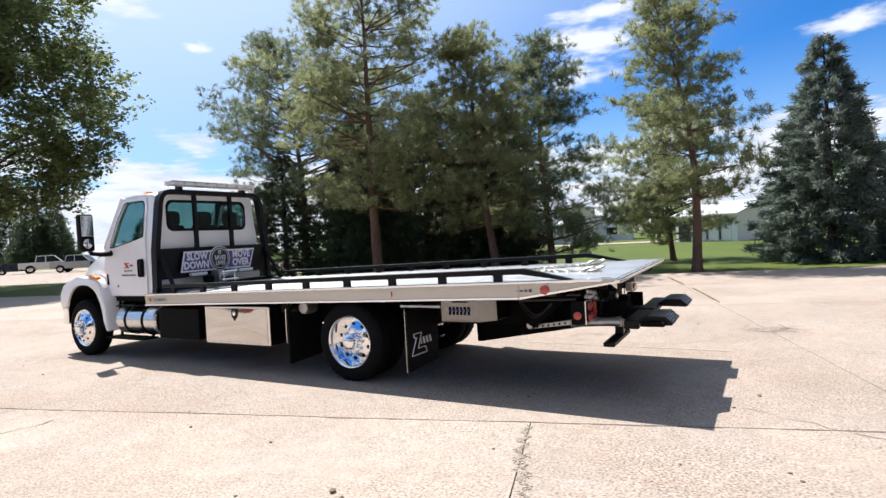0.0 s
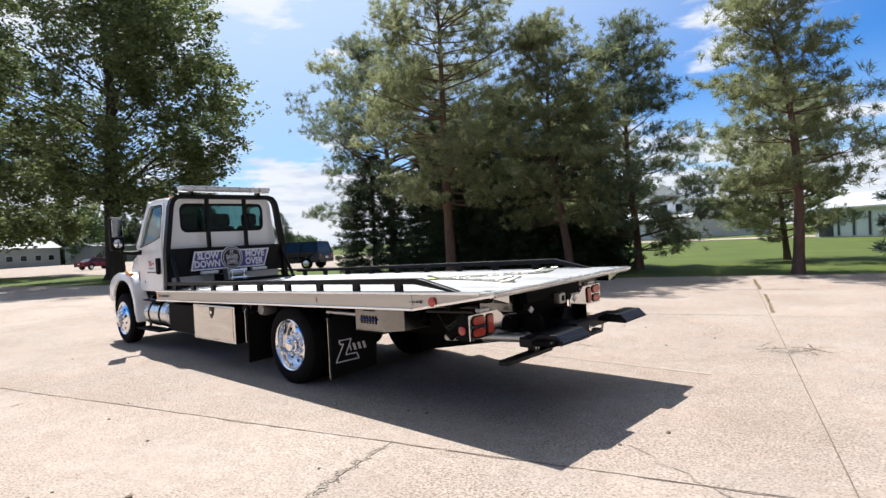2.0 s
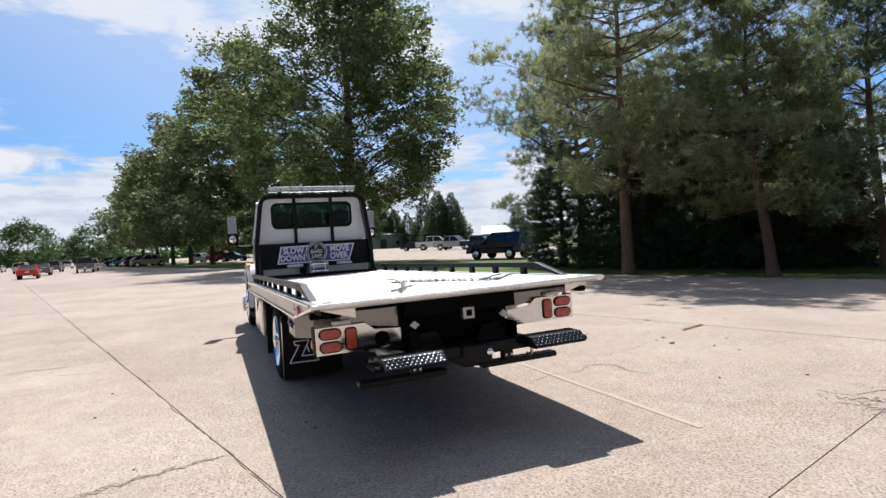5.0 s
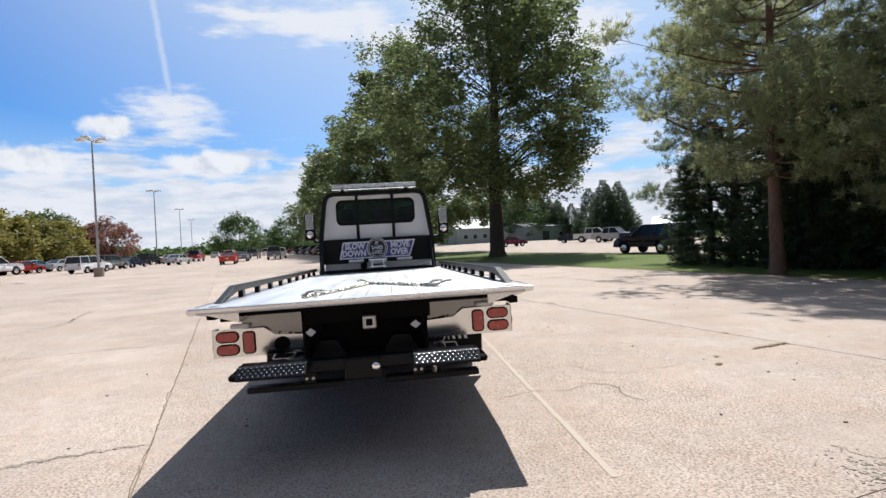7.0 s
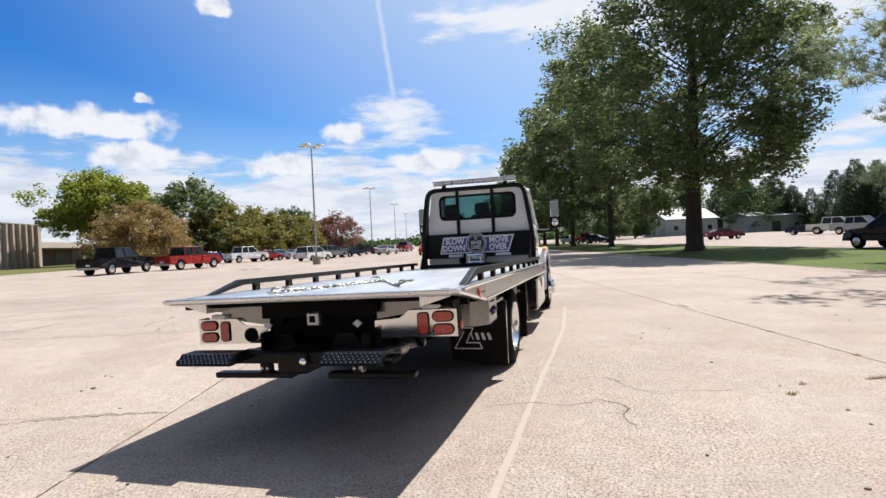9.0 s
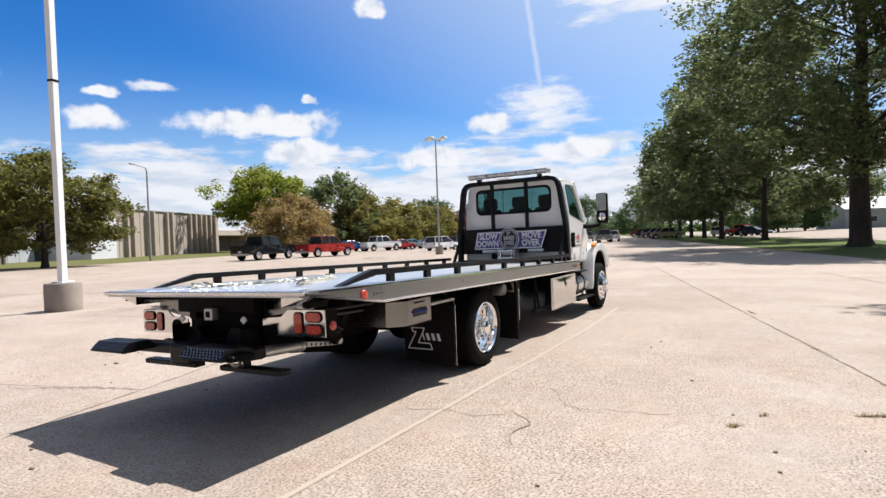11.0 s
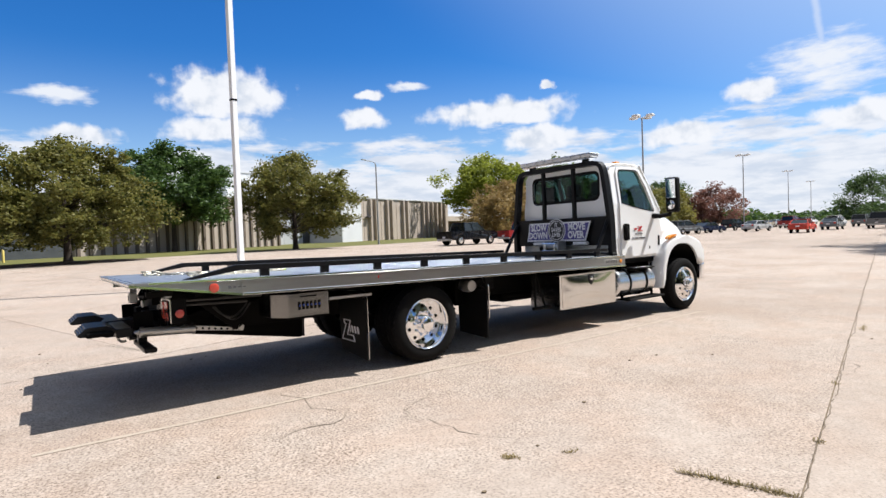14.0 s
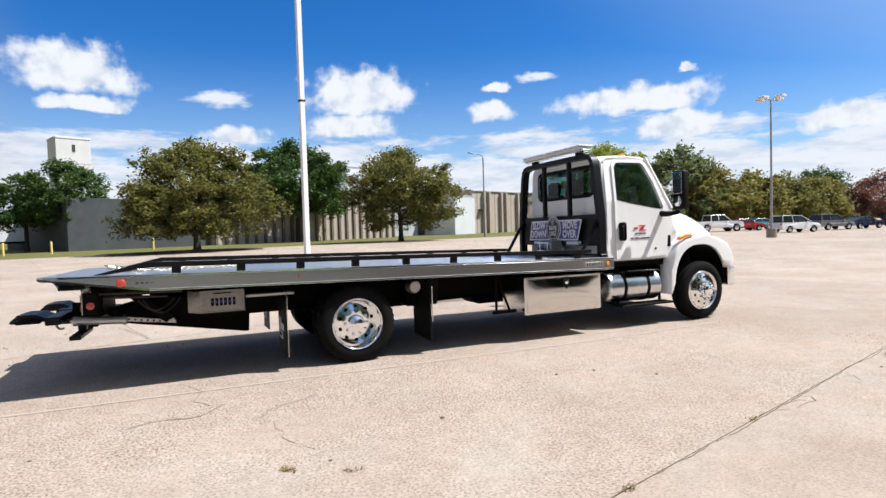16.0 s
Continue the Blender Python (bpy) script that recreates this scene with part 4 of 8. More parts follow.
# boxes, mud flaps, light boxes
def build_boxes():
    for s, x0, x1 in ((1, 4.40, 5.64), (-1, 5.46, 6.74)):
        body = part("toolbox", one_box(x0, x1, s * 0.66, s * 1.27, 0.365, 0.875, 0.01), M_STEEL, TRUCK, "polished stainless toolbox")
        bm = one_box(x0 + 0.035, x1 - 0.035, s * 1.27, s * 1.277, 0.395, 0.850, 0.003)
        nx, nz, grid = 14, 10, []
        for i in range(nx + 1):
            for j in range(nz + 1):
                u, v = i / nx, j / nz
                bulge = 0.0095 * (1 - (2 * u - 1) ** 4) * (1 - (2 * v - 1) ** 2) + 0.0012 * math.sin(7 * u + 3 * v) * math.sin(5 * v + 1)
                grid.append(bm.verts.new((x0 + 0.04 + u * (x1 - x0 - 0.08), s * (1.2775 + bulge), 0.40 + v * 0.445)))
        for i in range(nx):
            for j in range(nz):
                q = i * (nz + 1) + j
                bm.faces.new((grid[q], grid[q + nz + 1], grid[q + nz + 2], grid[q + 1]))
        door = part("toolbox_door", bm, M_MIRRORSTEEL, body, "mirror-bright hinged door", smooth=True)
        cx = x0 + (0.5 if s > 0 else 0.52) * (x1 - x0)
        bm = bmesh.new()
        prism(bm, [(cx - 0.055, 0.85), (cx + 0.055, 0.85), (cx + 0.055, 0.745), (cx, 0.685), (cx - 0.055, 0.745)], "y", s * 1.284, s * 1.2905)
        latch = part("latch_plate", bm, M_BLACK, door, "black shield-shaped latch")
        bm = bmesh.new()
        lathe(bm, [(0.03, 0), (0.03, 0.008), (0.01, 0.012)], 16, pose(cx, s * 1.29, 0.785, -90 * s, 0, 0))
        part("latch_knob", bm, M_CHROME, latch, smooth=True)
        bm = bmesh.new()
        for k in range(24):
            lathe(bm, [(0.006, 0), (0.004, 0.004)], 6, pose(x0 + 0.02 + k * (x1 - x0 - 0.04) / 23, s * 1.27, 0.378, -90 * s, 0, 0))
        part("rivets", bm, M_ALU, body)

    def flaps(s):
        # flap before the rear wheels
        bm = bmesh.new()
        prism(bm, [(s * 0.62, 0.80), (s * 1.25, 0.80), (s * 1.25, 0.16), (s * 0.66, 0.18)], "x", 4.08, 4.095)
        front = part("mud_flap", bm, M_FLAP, TRUCK, "black rubber mud flap")
        bm = bmesh.new()
        prism(bm, [(s * 1.15, 0.98), (s * 1.255, 0.86), (s * 1.27, 0.84), (s * 1.27, 0.42), (s * 1.255, 0.42), (s * 1.25, 0.80), (s * 0.62, 0.80), (s * 0.62, 0.83), (s * 1.20, 0.83), (s * 1.12, 0.98)], "x", 4.098, 4.11)
        part("flap_bracket", bm, M_STEEL, front, "thin bright bracket")
        part("flap_hanger", one_box(4.06, 4.20, s * 1.21, s * 1.255, 0.80, 0.98, 0.01), M_FRAME, front)
        # flap behind, wider, with a pale outline mark
        bm = bmesh.new()
        prism(bm, [(s * 0.56, 0.84), (s * 1.24, 0.84), (s * 1.24, 0.16), (s * 0.60, 0.20)], "x", 2.31, 2.325)
        rear = part("mud_flap", bm, M_FLAP, TRUCK, "black rubber mud flap with a pale outlined mark")
        bm = bmesh.new()
        prism(bm, [(s * 1.10, 0.99), (s * 1.25, 0.86), (s * 1.253, 0.84), (s * 1.253, 0.17), (s * 1.246, 0.17), (s * 1.243, 0.83), (s * 0.56, 0.83), (s * 0.56, 0.86), (s * 1.20, 0.86), (s * 1.08, 0.99)], "x", 2.328, 2.334)
        part("flap_bracket", bm, M_STEEL, rear, "thin bright bracket")
        # the mark: a slanted zigzag outline and short bars (facing the rear)
        bm = bmesh.new()
        start = 1.16 if s > 0 else -0.66
        zz = [(0.03, 0.57), (0.20, 0.57), (0.115, 0.40), (0.27, 0.40), (0.30, 0.335), (-0.02, 0.335), (0.09, 0.525), (0.05, 0.525)]
        ys = [(start - q, z) for q, z in zz]
        for (a0, b0), (a1, b1) in zip(ys, ys[1:] + ys[:1]):
            tube(bm, [(2.306, a0, b0), (2.306, a1, b1)], 0.007, 5)
        for k, q in enumerate((0.185, 0.245, 0.315, 0.385)):
            w = 0.007 if k == 0 else 0.017
            prism(bm, [(start - q - w - 0.012, 0.435), (start - q + w - 0.012, 0.435), (start - q + w + 0.012, 0.515), (start - q - w + 0.012, 0.515)], "x", 2.303, 2.309)
        part("flap_mark", bm, M_SIGNWHITE, rear, "pale outlined emblem")
        # control box with its row of levers
        bm = bmesh.new()
        prism(bm, [(1.88, s * 0.70), (1.88, s * 1.22), (1.43, s * 1.22), (1.30, s * 1.07), (1.30, s * 0.70)], "z", 0.74, 0.985, 0.005)
        cb = part("control_box", bm, M_SHADESTEEL, TRUCK, "stainless control box with a row of levers")
        part("control_shelf", one_box(1.42, 1.89, s * 1.10, s * 1.225, 0.728, 0.742, 0.004), M_FRAME, cb)
        # the panel's shade is in its darker steel colour
        part("control_recess", one_box(1.44, 1.86, s * 1.205, s * 1.2235, 0.755, 0.965, 0.004), M_SHADESTEEL, cb, "stainless panel behind the levers")
        for k in range(6):
            x = 1.535 + k * 0.044
            part("lever_slot", one_box(x, x + 0.030, s * 1.222, s * 1.2255, 0.815, 0.900, 0.003), M_FRAME, cb)
            part("lever", one_box(x + 0.006, x + 0.020, s * 1.2255, s * 1.250, 0.850, 0.874, 0.003), M_DOTBLUE, cb, "small control lever")
        part("control_latch", one_box(1.56, 1.74, s * 1.218, s * 1.232, 0.945, 0.957, 0.003), M_FRAME, cb)
        part("wheel_step", one_box(1.90, 2.42, s * 0.75, s * 1.20, 0.88, 0.91, 0.005), M_GALV, cb)
    both(flaps)


build_boxes()


# tail lamps, centre plate, underlift
def build_tail():
    X = 0.33
    RL = pose(0, 0, 0, -1.2, 0, 0)

    def lamps(s):
        RL = pose(0, 0, -0.03 if s > 0 else -0.005, -1.2, 0, 0)
        bm = bmesh.new()
        prism(bm, [(s * 1.20, 0.80), (s * 0.50, 0.80), (s * 0.50, 0.945), (s * 0.72, 0.955), (s * 0.80, 1.02), (s * 1.20, 1.02)], "x", X, X + 0.012, 0.002)
        prism(bm, [(s * 1.20, 0.80), (s * 1.19, 0.80), (s * 1.19, 1.02), (s * 1.20, 1.02)], "x", X + 0.0125, X + 0.14)
        panel = part("lamp_panel", bm, M_STEEL, TRUCK, "stainless tail lamp panel", RL)
        bm = bmesh.new()
        prism(bm, [(s * 0.98, 1.02), (s * 0.51, 0.95), (s * 0.51, 1.125), (s * 0.98, 1.125)], "x", X + 0.04, X + 0.05)
        part("upper_plate", bm, M_SHADESTEEL, panel, m=RL)

        def lens(y0, y1, z0, z1, r, upright=False):
            y0, y1 = sorted((s * y0, s * y1))
            for grow, mat_, d in ((0.010, M_FLAP, 0.008), (0.0, M_REDLENS, 0.016)):
                bm2 = bmesh.new()
                prism(bm2, rounded(y0 - grow, y1 + grow, z0 - grow, z1 + grow, r + grow, 5), "x", X - d, X)
                part("tail_lamp" if mat_ is M_REDLENS else "lamp_gasket", bm2, mat_, panel, "red oval lamp" if mat_ is M_REDLENS else "black rubber gasket", RL)
        lens(1.005, 1.165, 0.928, 0.998, 0.034)
        lens(1.005, 1.165, 0.826, 0.896, 0.034)
        lens(0.880, 0.960, 0.830, 0.990, 0.02)
        if s > 0:
            bm = bmesh.new()
            lathe(bm, [(0.062, 0.0), (0.062, 0.012), (0.05, 0.014), (0.048, 0.004)], 28, pose(X, 0.665, 0.875, 0, -90, 0))
            part("round_port", bm, M_FRAME, panel, "round black port", RL, True)
        part("plate_lamp", one_box(X - 0.01, X + 0.05, s * 0.985 - 0.075, s * 0.985 + 0.075, 1.025, 1.058, 0.008), M_CLEARLENS, panel, "small clear lamp on top", RL)
        bm = bmesh.new()
        lathe(bm, [(0.038, 0.0), (0.038, 0.01), (0.024, 0.018)], 20, pose(0.41, s * 1.206, 0.885, -90 * s, 0, 0))
        part("side_reflector", bm, M_REDLENS, panel, "round red reflector", RL, True)
        # black plate over the steel flange, stands in for its dark reflection of trees
        part("dark_reflection_plate", one_box(0.343, 0.472, s * 1.200, s * 1.206, 0.798, 1.022, 0.002), M_FRAME, panel, m=RL)
    both(lamps)
    back = part("centre_plate", one_box(X + 0.03, X + 0.09, -0.50, 0.50, 0.70, 1.10, 0.01), M_FRAME, TRUCK, "black centre plate of the tail", RL)
    part("camera_box", one_box(X - 0.19, X - 0.115, -0.092, 0.012, 0.935, 1.040, 0.008), M_GALV, back, "small pale square bracket", RL)
    part("box_hole", one_box(X - 0.194, X - 0.189, -0.065, -0.015, 0.962, 1.015), M_FRAME, back, m=RL)
    for y in (0.42, -0.40):
        bm = bmesh.new()
        prism(bm, [(y - 0.042, 0.935), (y, 0.968), (y + 0.042, 0.935), (y, 0.902)], "x", X - 0.120, X - 0.105)
        part("reflector_diamond", bm, M_CLEARLENS, back, "white diamond reflector", RL)
    for y in (0.30, -0.28):
        bm = bmesh.new()
        prism(bm, [(y - 0.14, 0.62), (y - 0.14, 0.75), (y - 0.07, 0.86), (y + 0.07, 0.86), (y + 0.14, 0.75), (y + 0.14, 0.62)], "x", X - 0.10, X + 0.03, 0.01)
        part("pivot_block", bm, M_BLACK, back, m=RL)
    # the folding arm under the tail
    bm = bmesh.new()
    prism(bm, [(0.40, 0.60), (0.80, 0.53), (1.95, 0.335), (1.99, 0.34), (2.0, 0.60), (1.62, 0.72), (1.2, 0.66), (0.40, 0.74)], "y", -0.17, 0.17, 0.01)
    part("stinger_arm", bm, M_FRAME, TRUCK, "black folding underlift arm")
    for s in (1, -1):
        bm = bmesh.new()
        prism(bm, [(0.45, 0.72), (1.30, 0.98), (2.05, 0.98), (2.05, 0.78), (1.55, 0.86), (0.75, 0.62), (0.45, 0.62)], "y", s * 0.30, s * 0.36, 0.006)
        part("lift_link", bm, M_FRAME, TRUCK)
        bm = bmesh.new()
        tube(bm, [(0.55, s * 0.24, 0.72), (1.6, s * 0.24, 0.86)], 0.045, 12)
        cyl = part("lift_cylinder", bm, M_FRAME, TRUCK, smooth=True)
        bm = bmesh.new()
        tube(bm, [(0.30, s * 0.24, 0.685), (0.56, s * 0.24, 0.722)], 0.025, 10)
        part("cylinder_rod", bm, M_CHROME, cyl, smooth=True)
        # bright bar with a row of holes
        bm = bmesh.new()
        prism(bm, [(0.10, 0.690), (0.18, 0.722), (0.60, 0.698), (1.16, 0.612), (1.16, 0.574), (0.62, 0.645), (0.14, 0.662)], "y", s * 0.52, s * 0.575, 0.005)
        bar = part("hole_bar", bm, M_GALV, TRUCK, "zinc-plated bar with a row of holes")
        for k in range(8):
            bm = bmesh.new()
            lathe(bm, [(0.013, 0.0), (0.013, 0.003)], 10, pose(0.68 + k * 0.062, s * 0.575, 0.662 - 0.0094 * k, -90 * s, 0, 0))
            part("bar_hole", bm, M_FRAME, bar)
        bm = bmesh.new()
        tube(bm, [(0.16, s * 0.60, 0.690), (0.66, s * 0.60, 0.664)], 0.046, 16)
        part("bright_tube", bm, M_GALV, bar, "bright round tube", smooth=True)
        for x in (0.17, 0.64):
            bm = bmesh.new()
            tube(bm, [(x - 0.018, s * 0.60, 0.691 - 0.052 * (x - 0.16)), (x + 0.018, s * 0.60, 0.689 - 0.052 * (x - 0.16))], 0.054, 16)
            part("tube_collar", bm, M_GALV, bar, smooth=True)
        part("bolt_plate", one_box(0.12, 0.30, s * 0.44, s * 0.455, 0.70, 0.88, 0.004), M_FRAME, TRUCK)
    # crossbar and its two pads
    CR = pose(0.05, 0.025, 0.0, -1.0, 0, 0)
    cross = part("crossbar", one_box(-0.12, 0.02, -0.84, 0.84, 0.675, 0.76, 0.01), M_BLACK, TRUCK, "black wheel-lift crossbar", CR)
    part("crossbar_hub", one_box(-0.16, 0.35, -0.13, 0.13, 0.60, 0.77, 0.02, 2), M_BLACK, cross, m=CR)
    bm = bmesh.new()
    lathe(bm, [(0.028, 0), (0.028, 0.012), (0.012, 0.02)], 14, pose(-0.16, -0.10, 0.70, 0, -90, 0))
    part("hub_bolt", bm, M_CHROME, cross, m=CR, smooth=True)

    def pad(s):
        bm = bmesh.new()
        prism(bm, [(-0.425, 0.728), (-0.42, 0.738), (-0.35, 0.802), (-0.19, 0.802), (-0.10, 0.750), (-0.11, 0.722), (-0.40, 0.716)], "y", s * 0.37, s * 0.84, 0.005)
        p = part("wheel_pad", bm, M_BLACK, cross, "black tread-plate wheel pad", CR)
        bm = bmesh.new()
        for i in range(12):
            for j in range(4):
                t = (j + 0.5) / 4
                x, z = -0.421 + 0.071 * t, 0.739 + 0.0645 * t
                y = s * (0.39 + 0.037 * i + 0.018 * (j % 2))
                lathe(bm, [(0.010, 0), (0.008, 0.003), (0.002, 0.005)], 6, pose(x, y, z, 0, -45, 0) @ Matrix.Diagonal((0.8, 1, 1, 1)))
        tagged(part("tread_studs", bm, M_STUD, p, "bright raised tread studs", CR), kind="stuff")
        part("pad_end", one_box(-0.36, -0.14, s * 0.80, s * 0.90, 0.71, 0.755, 0.012), M_FRAME, p, m=CR)
        part("drop_post", one_box(0.11, 0.19, s * 0.42 - 0.045, s * 0.42 + 0.045, 0.54, 0.70, 0.006), M_BLACK, cross, m=CR)
        part("l_arm", one_box(0.10, 0.21, s * 0.16, s * 0.90, 0.505, 0.55, 0.008), M_BLACK, cross, "black fork bar under the crossbar", CR)
        for k in range(4):
            bm = bmesh.new()
            lathe(bm, [(0.012, 0), (0.012, 0.004)], 8, pose(0.1095, s * 0.42 + (k % 2 - 0.5) * 0.05, 0.585 + 0.06 * (k // 2), 0, -90, 0))
            part("bolt", bm, M_GALV, cross, m=CR)
    both(pad)
    for y, z, sag, x0, x1 in ((0.78, 0.89, 0.12, 0.80, 1.16), (0.70, 0.88, 0.15, 0.84, 1.22)):
        for s in (1, -1):
            bm = bmesh.new()
            tube(bm, [(x0 + (x1 - x0) * q, s * (y + 0.05 * math.sin(5 * q)), z - sag * 4 * q * (1 - q)) for q in np.linspace(0, 1, 12)], 0.009, 7)
            part("hydraulic_hose", bm, M_HOSE, TRUCK, "slack hydraulic hose", smooth=True)
    for s in (1, -1):
        for x0, x1, z in ((0.45, 1.25, 1.00), (0.50, 1.10, 0.955)):
            bm = bmesh.new()
            tube(bm, [(x0, s * 0.95, z), (x1, s * 0.95, z - 0.02)], 0.014, 8)
            part("control_rod", bm, M_HOSE, TRUCK, "thin control rod", smooth=True)
        bm = bmesh.new()
        prism(bm, [(0.62, 0.98), (0.74, 1.0), (1.16, 0.66), (1.06, 0.60)], "y", s * 0.60, s * 0.66, 0.006)
        part("lift_strut", bm, M_FRAME, TRUCK, "black slanting strut")
        bm = bmesh.new()
        lathe(bm, [(0.035, -0.03), (0.035, 0.03)], 14, pose(1.11, s * 0.63, 0.63, 90, 0, 0))
        part("pivot_pin", bm, M_GALV, TRUCK, smooth=True)
        part("tail_stop", one_box(0.14, 0.36, s * 1.13, s * 1.20, 1.075, 1.125, 0.006), M_FRAME, TRUCK, "black stop under the bed's edge")
    bm = bmesh.new()
    tube(bm, [(0.02, -0.42, 0.74)] + [(0.02 + 0.05 * math.cos(a), -0.50 , 0.66 + 0.055 * math.sin(a)) for a in np.linspace(1.6, 5.2, 8)], 0.013, 8)
    part("tow_hook", bm, M_GALV, cross, "zinc-plated hook", smooth=True)


build_tail()


# cab
def cab_y(z):
    """Half the cab's width at a height."""
    return 1.045 if z < 1.76 else 1.045 - 0.115 * ((z - 1.76) / 0.8) ** 1.3


def build_cab():
    def on_side(pts, s, off=0.0):
        return [(x, s * (cab_y(z) + off), z) for x, z in pts]
    window = [(7.27, 1.93), (7.29, 2.42), (7.33, 2.48), (7.42, 2.49), (7.79, 2.49), (7.85, 2.46), (7.99, 2.21), (8.14, 1.84), (8.14, 1.79), (8.05, 1.79), (7.60, 1.86), (7.40, 1.90)]
    outer = [(7.08, 1.90), (7.10, 2.46), (7.14, 2.56), (7.30, 2.605), (7.84, 2.605), (7.94, 2.56), (8.13, 2.23), (8.31, 1.86), (8.36, 1.76), (8.36, 1.00), (7.70, 1.00), (7.08, 1.00)]
    door_out = [(7.215, 1.90), (7.235, 2.46), (7.28, 2.53), (7.40, 2.545), (7.82, 2.545), (7.90, 2.51), (8.06, 2.23), (8.22, 1.84), (8.27, 1.70), (8.22, 1.05), (7.70, 1.03), (7.225, 1.03)]
    shell = None
    for s in (1, -1):
        bm = bmesh.new()
        ring_panel(bm, on_side(outer, s), on_side(window, s))
        shell = part("cab_side", bm, M_WHITE, TRUCK, "white painted cab side", CAB)
        thicken(shell, 0.05, -1)
        bm = bmesh.new()
        ring_panel(bm, on_side(door_out, s, 0.012), on_side(window, s, 0.012))
        door = part("cab_door", bm, M_WHITE, TRUCK, "white cab door with small dark bars of lettering", CAB)
        thicken(door, 0.02, 0)
        part("window_pane", _fill(on_side(window, s, -0.01)), M_GLASS, door, "side window", CAB)
        bm = bmesh.new()
        ring_panel(bm, on_side([(min(x, 8.28), min(z, 2.56)) for x, z in outer], s, -0.056), on_side(window, s, -0.056))
        part("door_lining", bm, M_LINING, door, "grey cab lining", CAB)
        bm = bmesh.new()
        ring_panel(bm, on_side([(x + (x - 7.7) * 0.03, z + (z - 2.1) * 0.03) for x, z in window], s, 0.024), on_side([(x - (x - 7.7) * 0.02, z - (z - 2.1) * 0.03) for x, z in window], s, 0.024))
        part("window_seal", bm, M_FLAP, door, "black rubber window seal", CAB)
        part("handle_cup", one_box(7.275, 7.395, s * 1.060, s * 1.080, 1.30, 1.58, 0.04, 3), M_FLAP, door, "black recessed door handle", CAB)
        part("handle_grip", one_box(7.315, 7.355, s * 1.078, s * 1.102, 1.35, 1.53, 0.01), M_BLACK, door, m=CAB)
        # lettering as bars: red emblem, two dark lines
        bm = bmesh.new()
        prism(bm, [(7.66, 1.53), (7.80, 1.53), (7.73, 1.46), (7.80, 1.46), (7.80, 1.445), (7.65, 1.445), (7.72, 1.515), (7.66, 1.515)], "y", s * 1.068, s * 1.0705)
        box(bm, 7.56, 7.64, s * 1.068, s * 1.0705, 1.47, 1.50)
        part("door_emblem", bm, M_DECALRED, door, "small red emblem", CAB)
        for k in range(3):
            part("name_bar", one_box(7.58 + k * 0.078, 7.64 + k * 0.078, s * 1.068, s * 1.0705, 1.392, 1.412), M_DECALGREY, door, "dark bar of lettering", CAB)
        for x0, x1 in ((7.50, 7.56), (7.575, 7.67), (7.69, 7.87)):
            part("number_bar", one_box(x0, x1, s * 1.068, s * 1.0705, 1.320, 1.343), M_DECALGREY, door, "dark bar of lettering", CAB)
        bm = bmesh.new()
        lathe(bm, [(0.022, 0), (0.02, 0.004)], 14, pose(7.99, s * 1.067, 1.16, -90 * s, 0, 0))
        part("fuel_mark", bm, M_DECALGREY, door, m=CAB)
    # rear wall with its window
    X = 7.08
    inner = rounded(-0.76, 0.76, 2.015, 2.475, 0.11, 5)
    ro = rounded(-1.03, 1.03, 1.02, 2.605, 0.14, 5)
    ro = [(max(-cab_y(z), min(cab_y(z), y * (cab_y(z) / 1.03))), z) for y, z in ro]
    bm = bmesh.new()
    ring_panel(bm, [(X, y, z) for y, z in ro], [(X, y, z) for y, z in inner])
    back = part("cab_back", bm, M_WHITE, TRUCK, "white rear wall of the cab", CAB)
    thicken(back, 0.04, 0)
    bm = bmesh.new()
    ring_panel(bm, [(X + 0.03, y * 0.95, min(z, 2.54)) for y, z in ro], [(X + 0.03, y, z) for y, z in inner])
    part("back_lining", bm, M_LINING, back, "grey cab lining", CAB)
    part("rear_pane", _fill([(X + 0.005, y, z) for y, z in inner]), M_GLASS, back, "rear window", CAB)
    bm = bmesh.new()
    ring_panel(bm, [(X - 0.024, y * 1.03, 2.245 + (z - 2.245) * 1.10) for y, z in inner], [(X - 0.024, y * 0.975, 2.245 + (z - 2.245) * 0.91) for y, z in inner])
    part("rear_seal", bm, M_FLAP, back, "black rubber seal", CAB)
    # rounded corners between rear wall and sides, and the roof
    bm = bmesh.new()
    rows = []
    for x, z in [(7.075, 2.46), (7.085, 2.56), (7.14, 2.605), (7.25, 2.625), (7.55, 2.64), (7.80, 2.625), (7.92, 2.58)]:
        row = []
        for k in range(13):
            f = -1 + k / 6
            y = f * (cab_y(2.5) + 0.003)
            row.append(bm.verts.new((x + 0.0, y, z - 0.055 * abs(f) ** 4 + 0.02)))
        rows.append(row)
    for r0, r1 in zip(rows, rows[1:]):
        for k in range(12):
            bm.faces.new((r0[k], r0[k + 1], r1[k + 1], r1[k]))
    roof = part("cab_roof", bm, M_WHITE, TRUCK, "white cab roof", CAB, True)
    thicken(roof, 0.03, -1)
    for k in range(5):
        part("roof_marker", one_box(7.70, 7.80, -0.6 + 0.3 * k - 0.05, -0.6 + 0.3 * k + 0.05, 2.652, 2.688, 0.012), M_AMBER, roof, "small amber roof light", CAB)
    # windscreen, pillars, cowl, floor, seats, wheel
    ws = [(7.94, 0.90, 2.56), (7.94, -0.90, 2.56), (8.34, -1.0, 1.80), (8.34, 1.0, 1.80)]
    part("windscreen", _fill(ws), M_GLASS, TRUCK, "windscreen", CAB)
    for s in (1, -1):
        bm = bmesh.new()
        tube(bm, [(7.92, s * 0.92, 2.58), (8.35, s * 1.02, 1.78)], 0.045, 8)
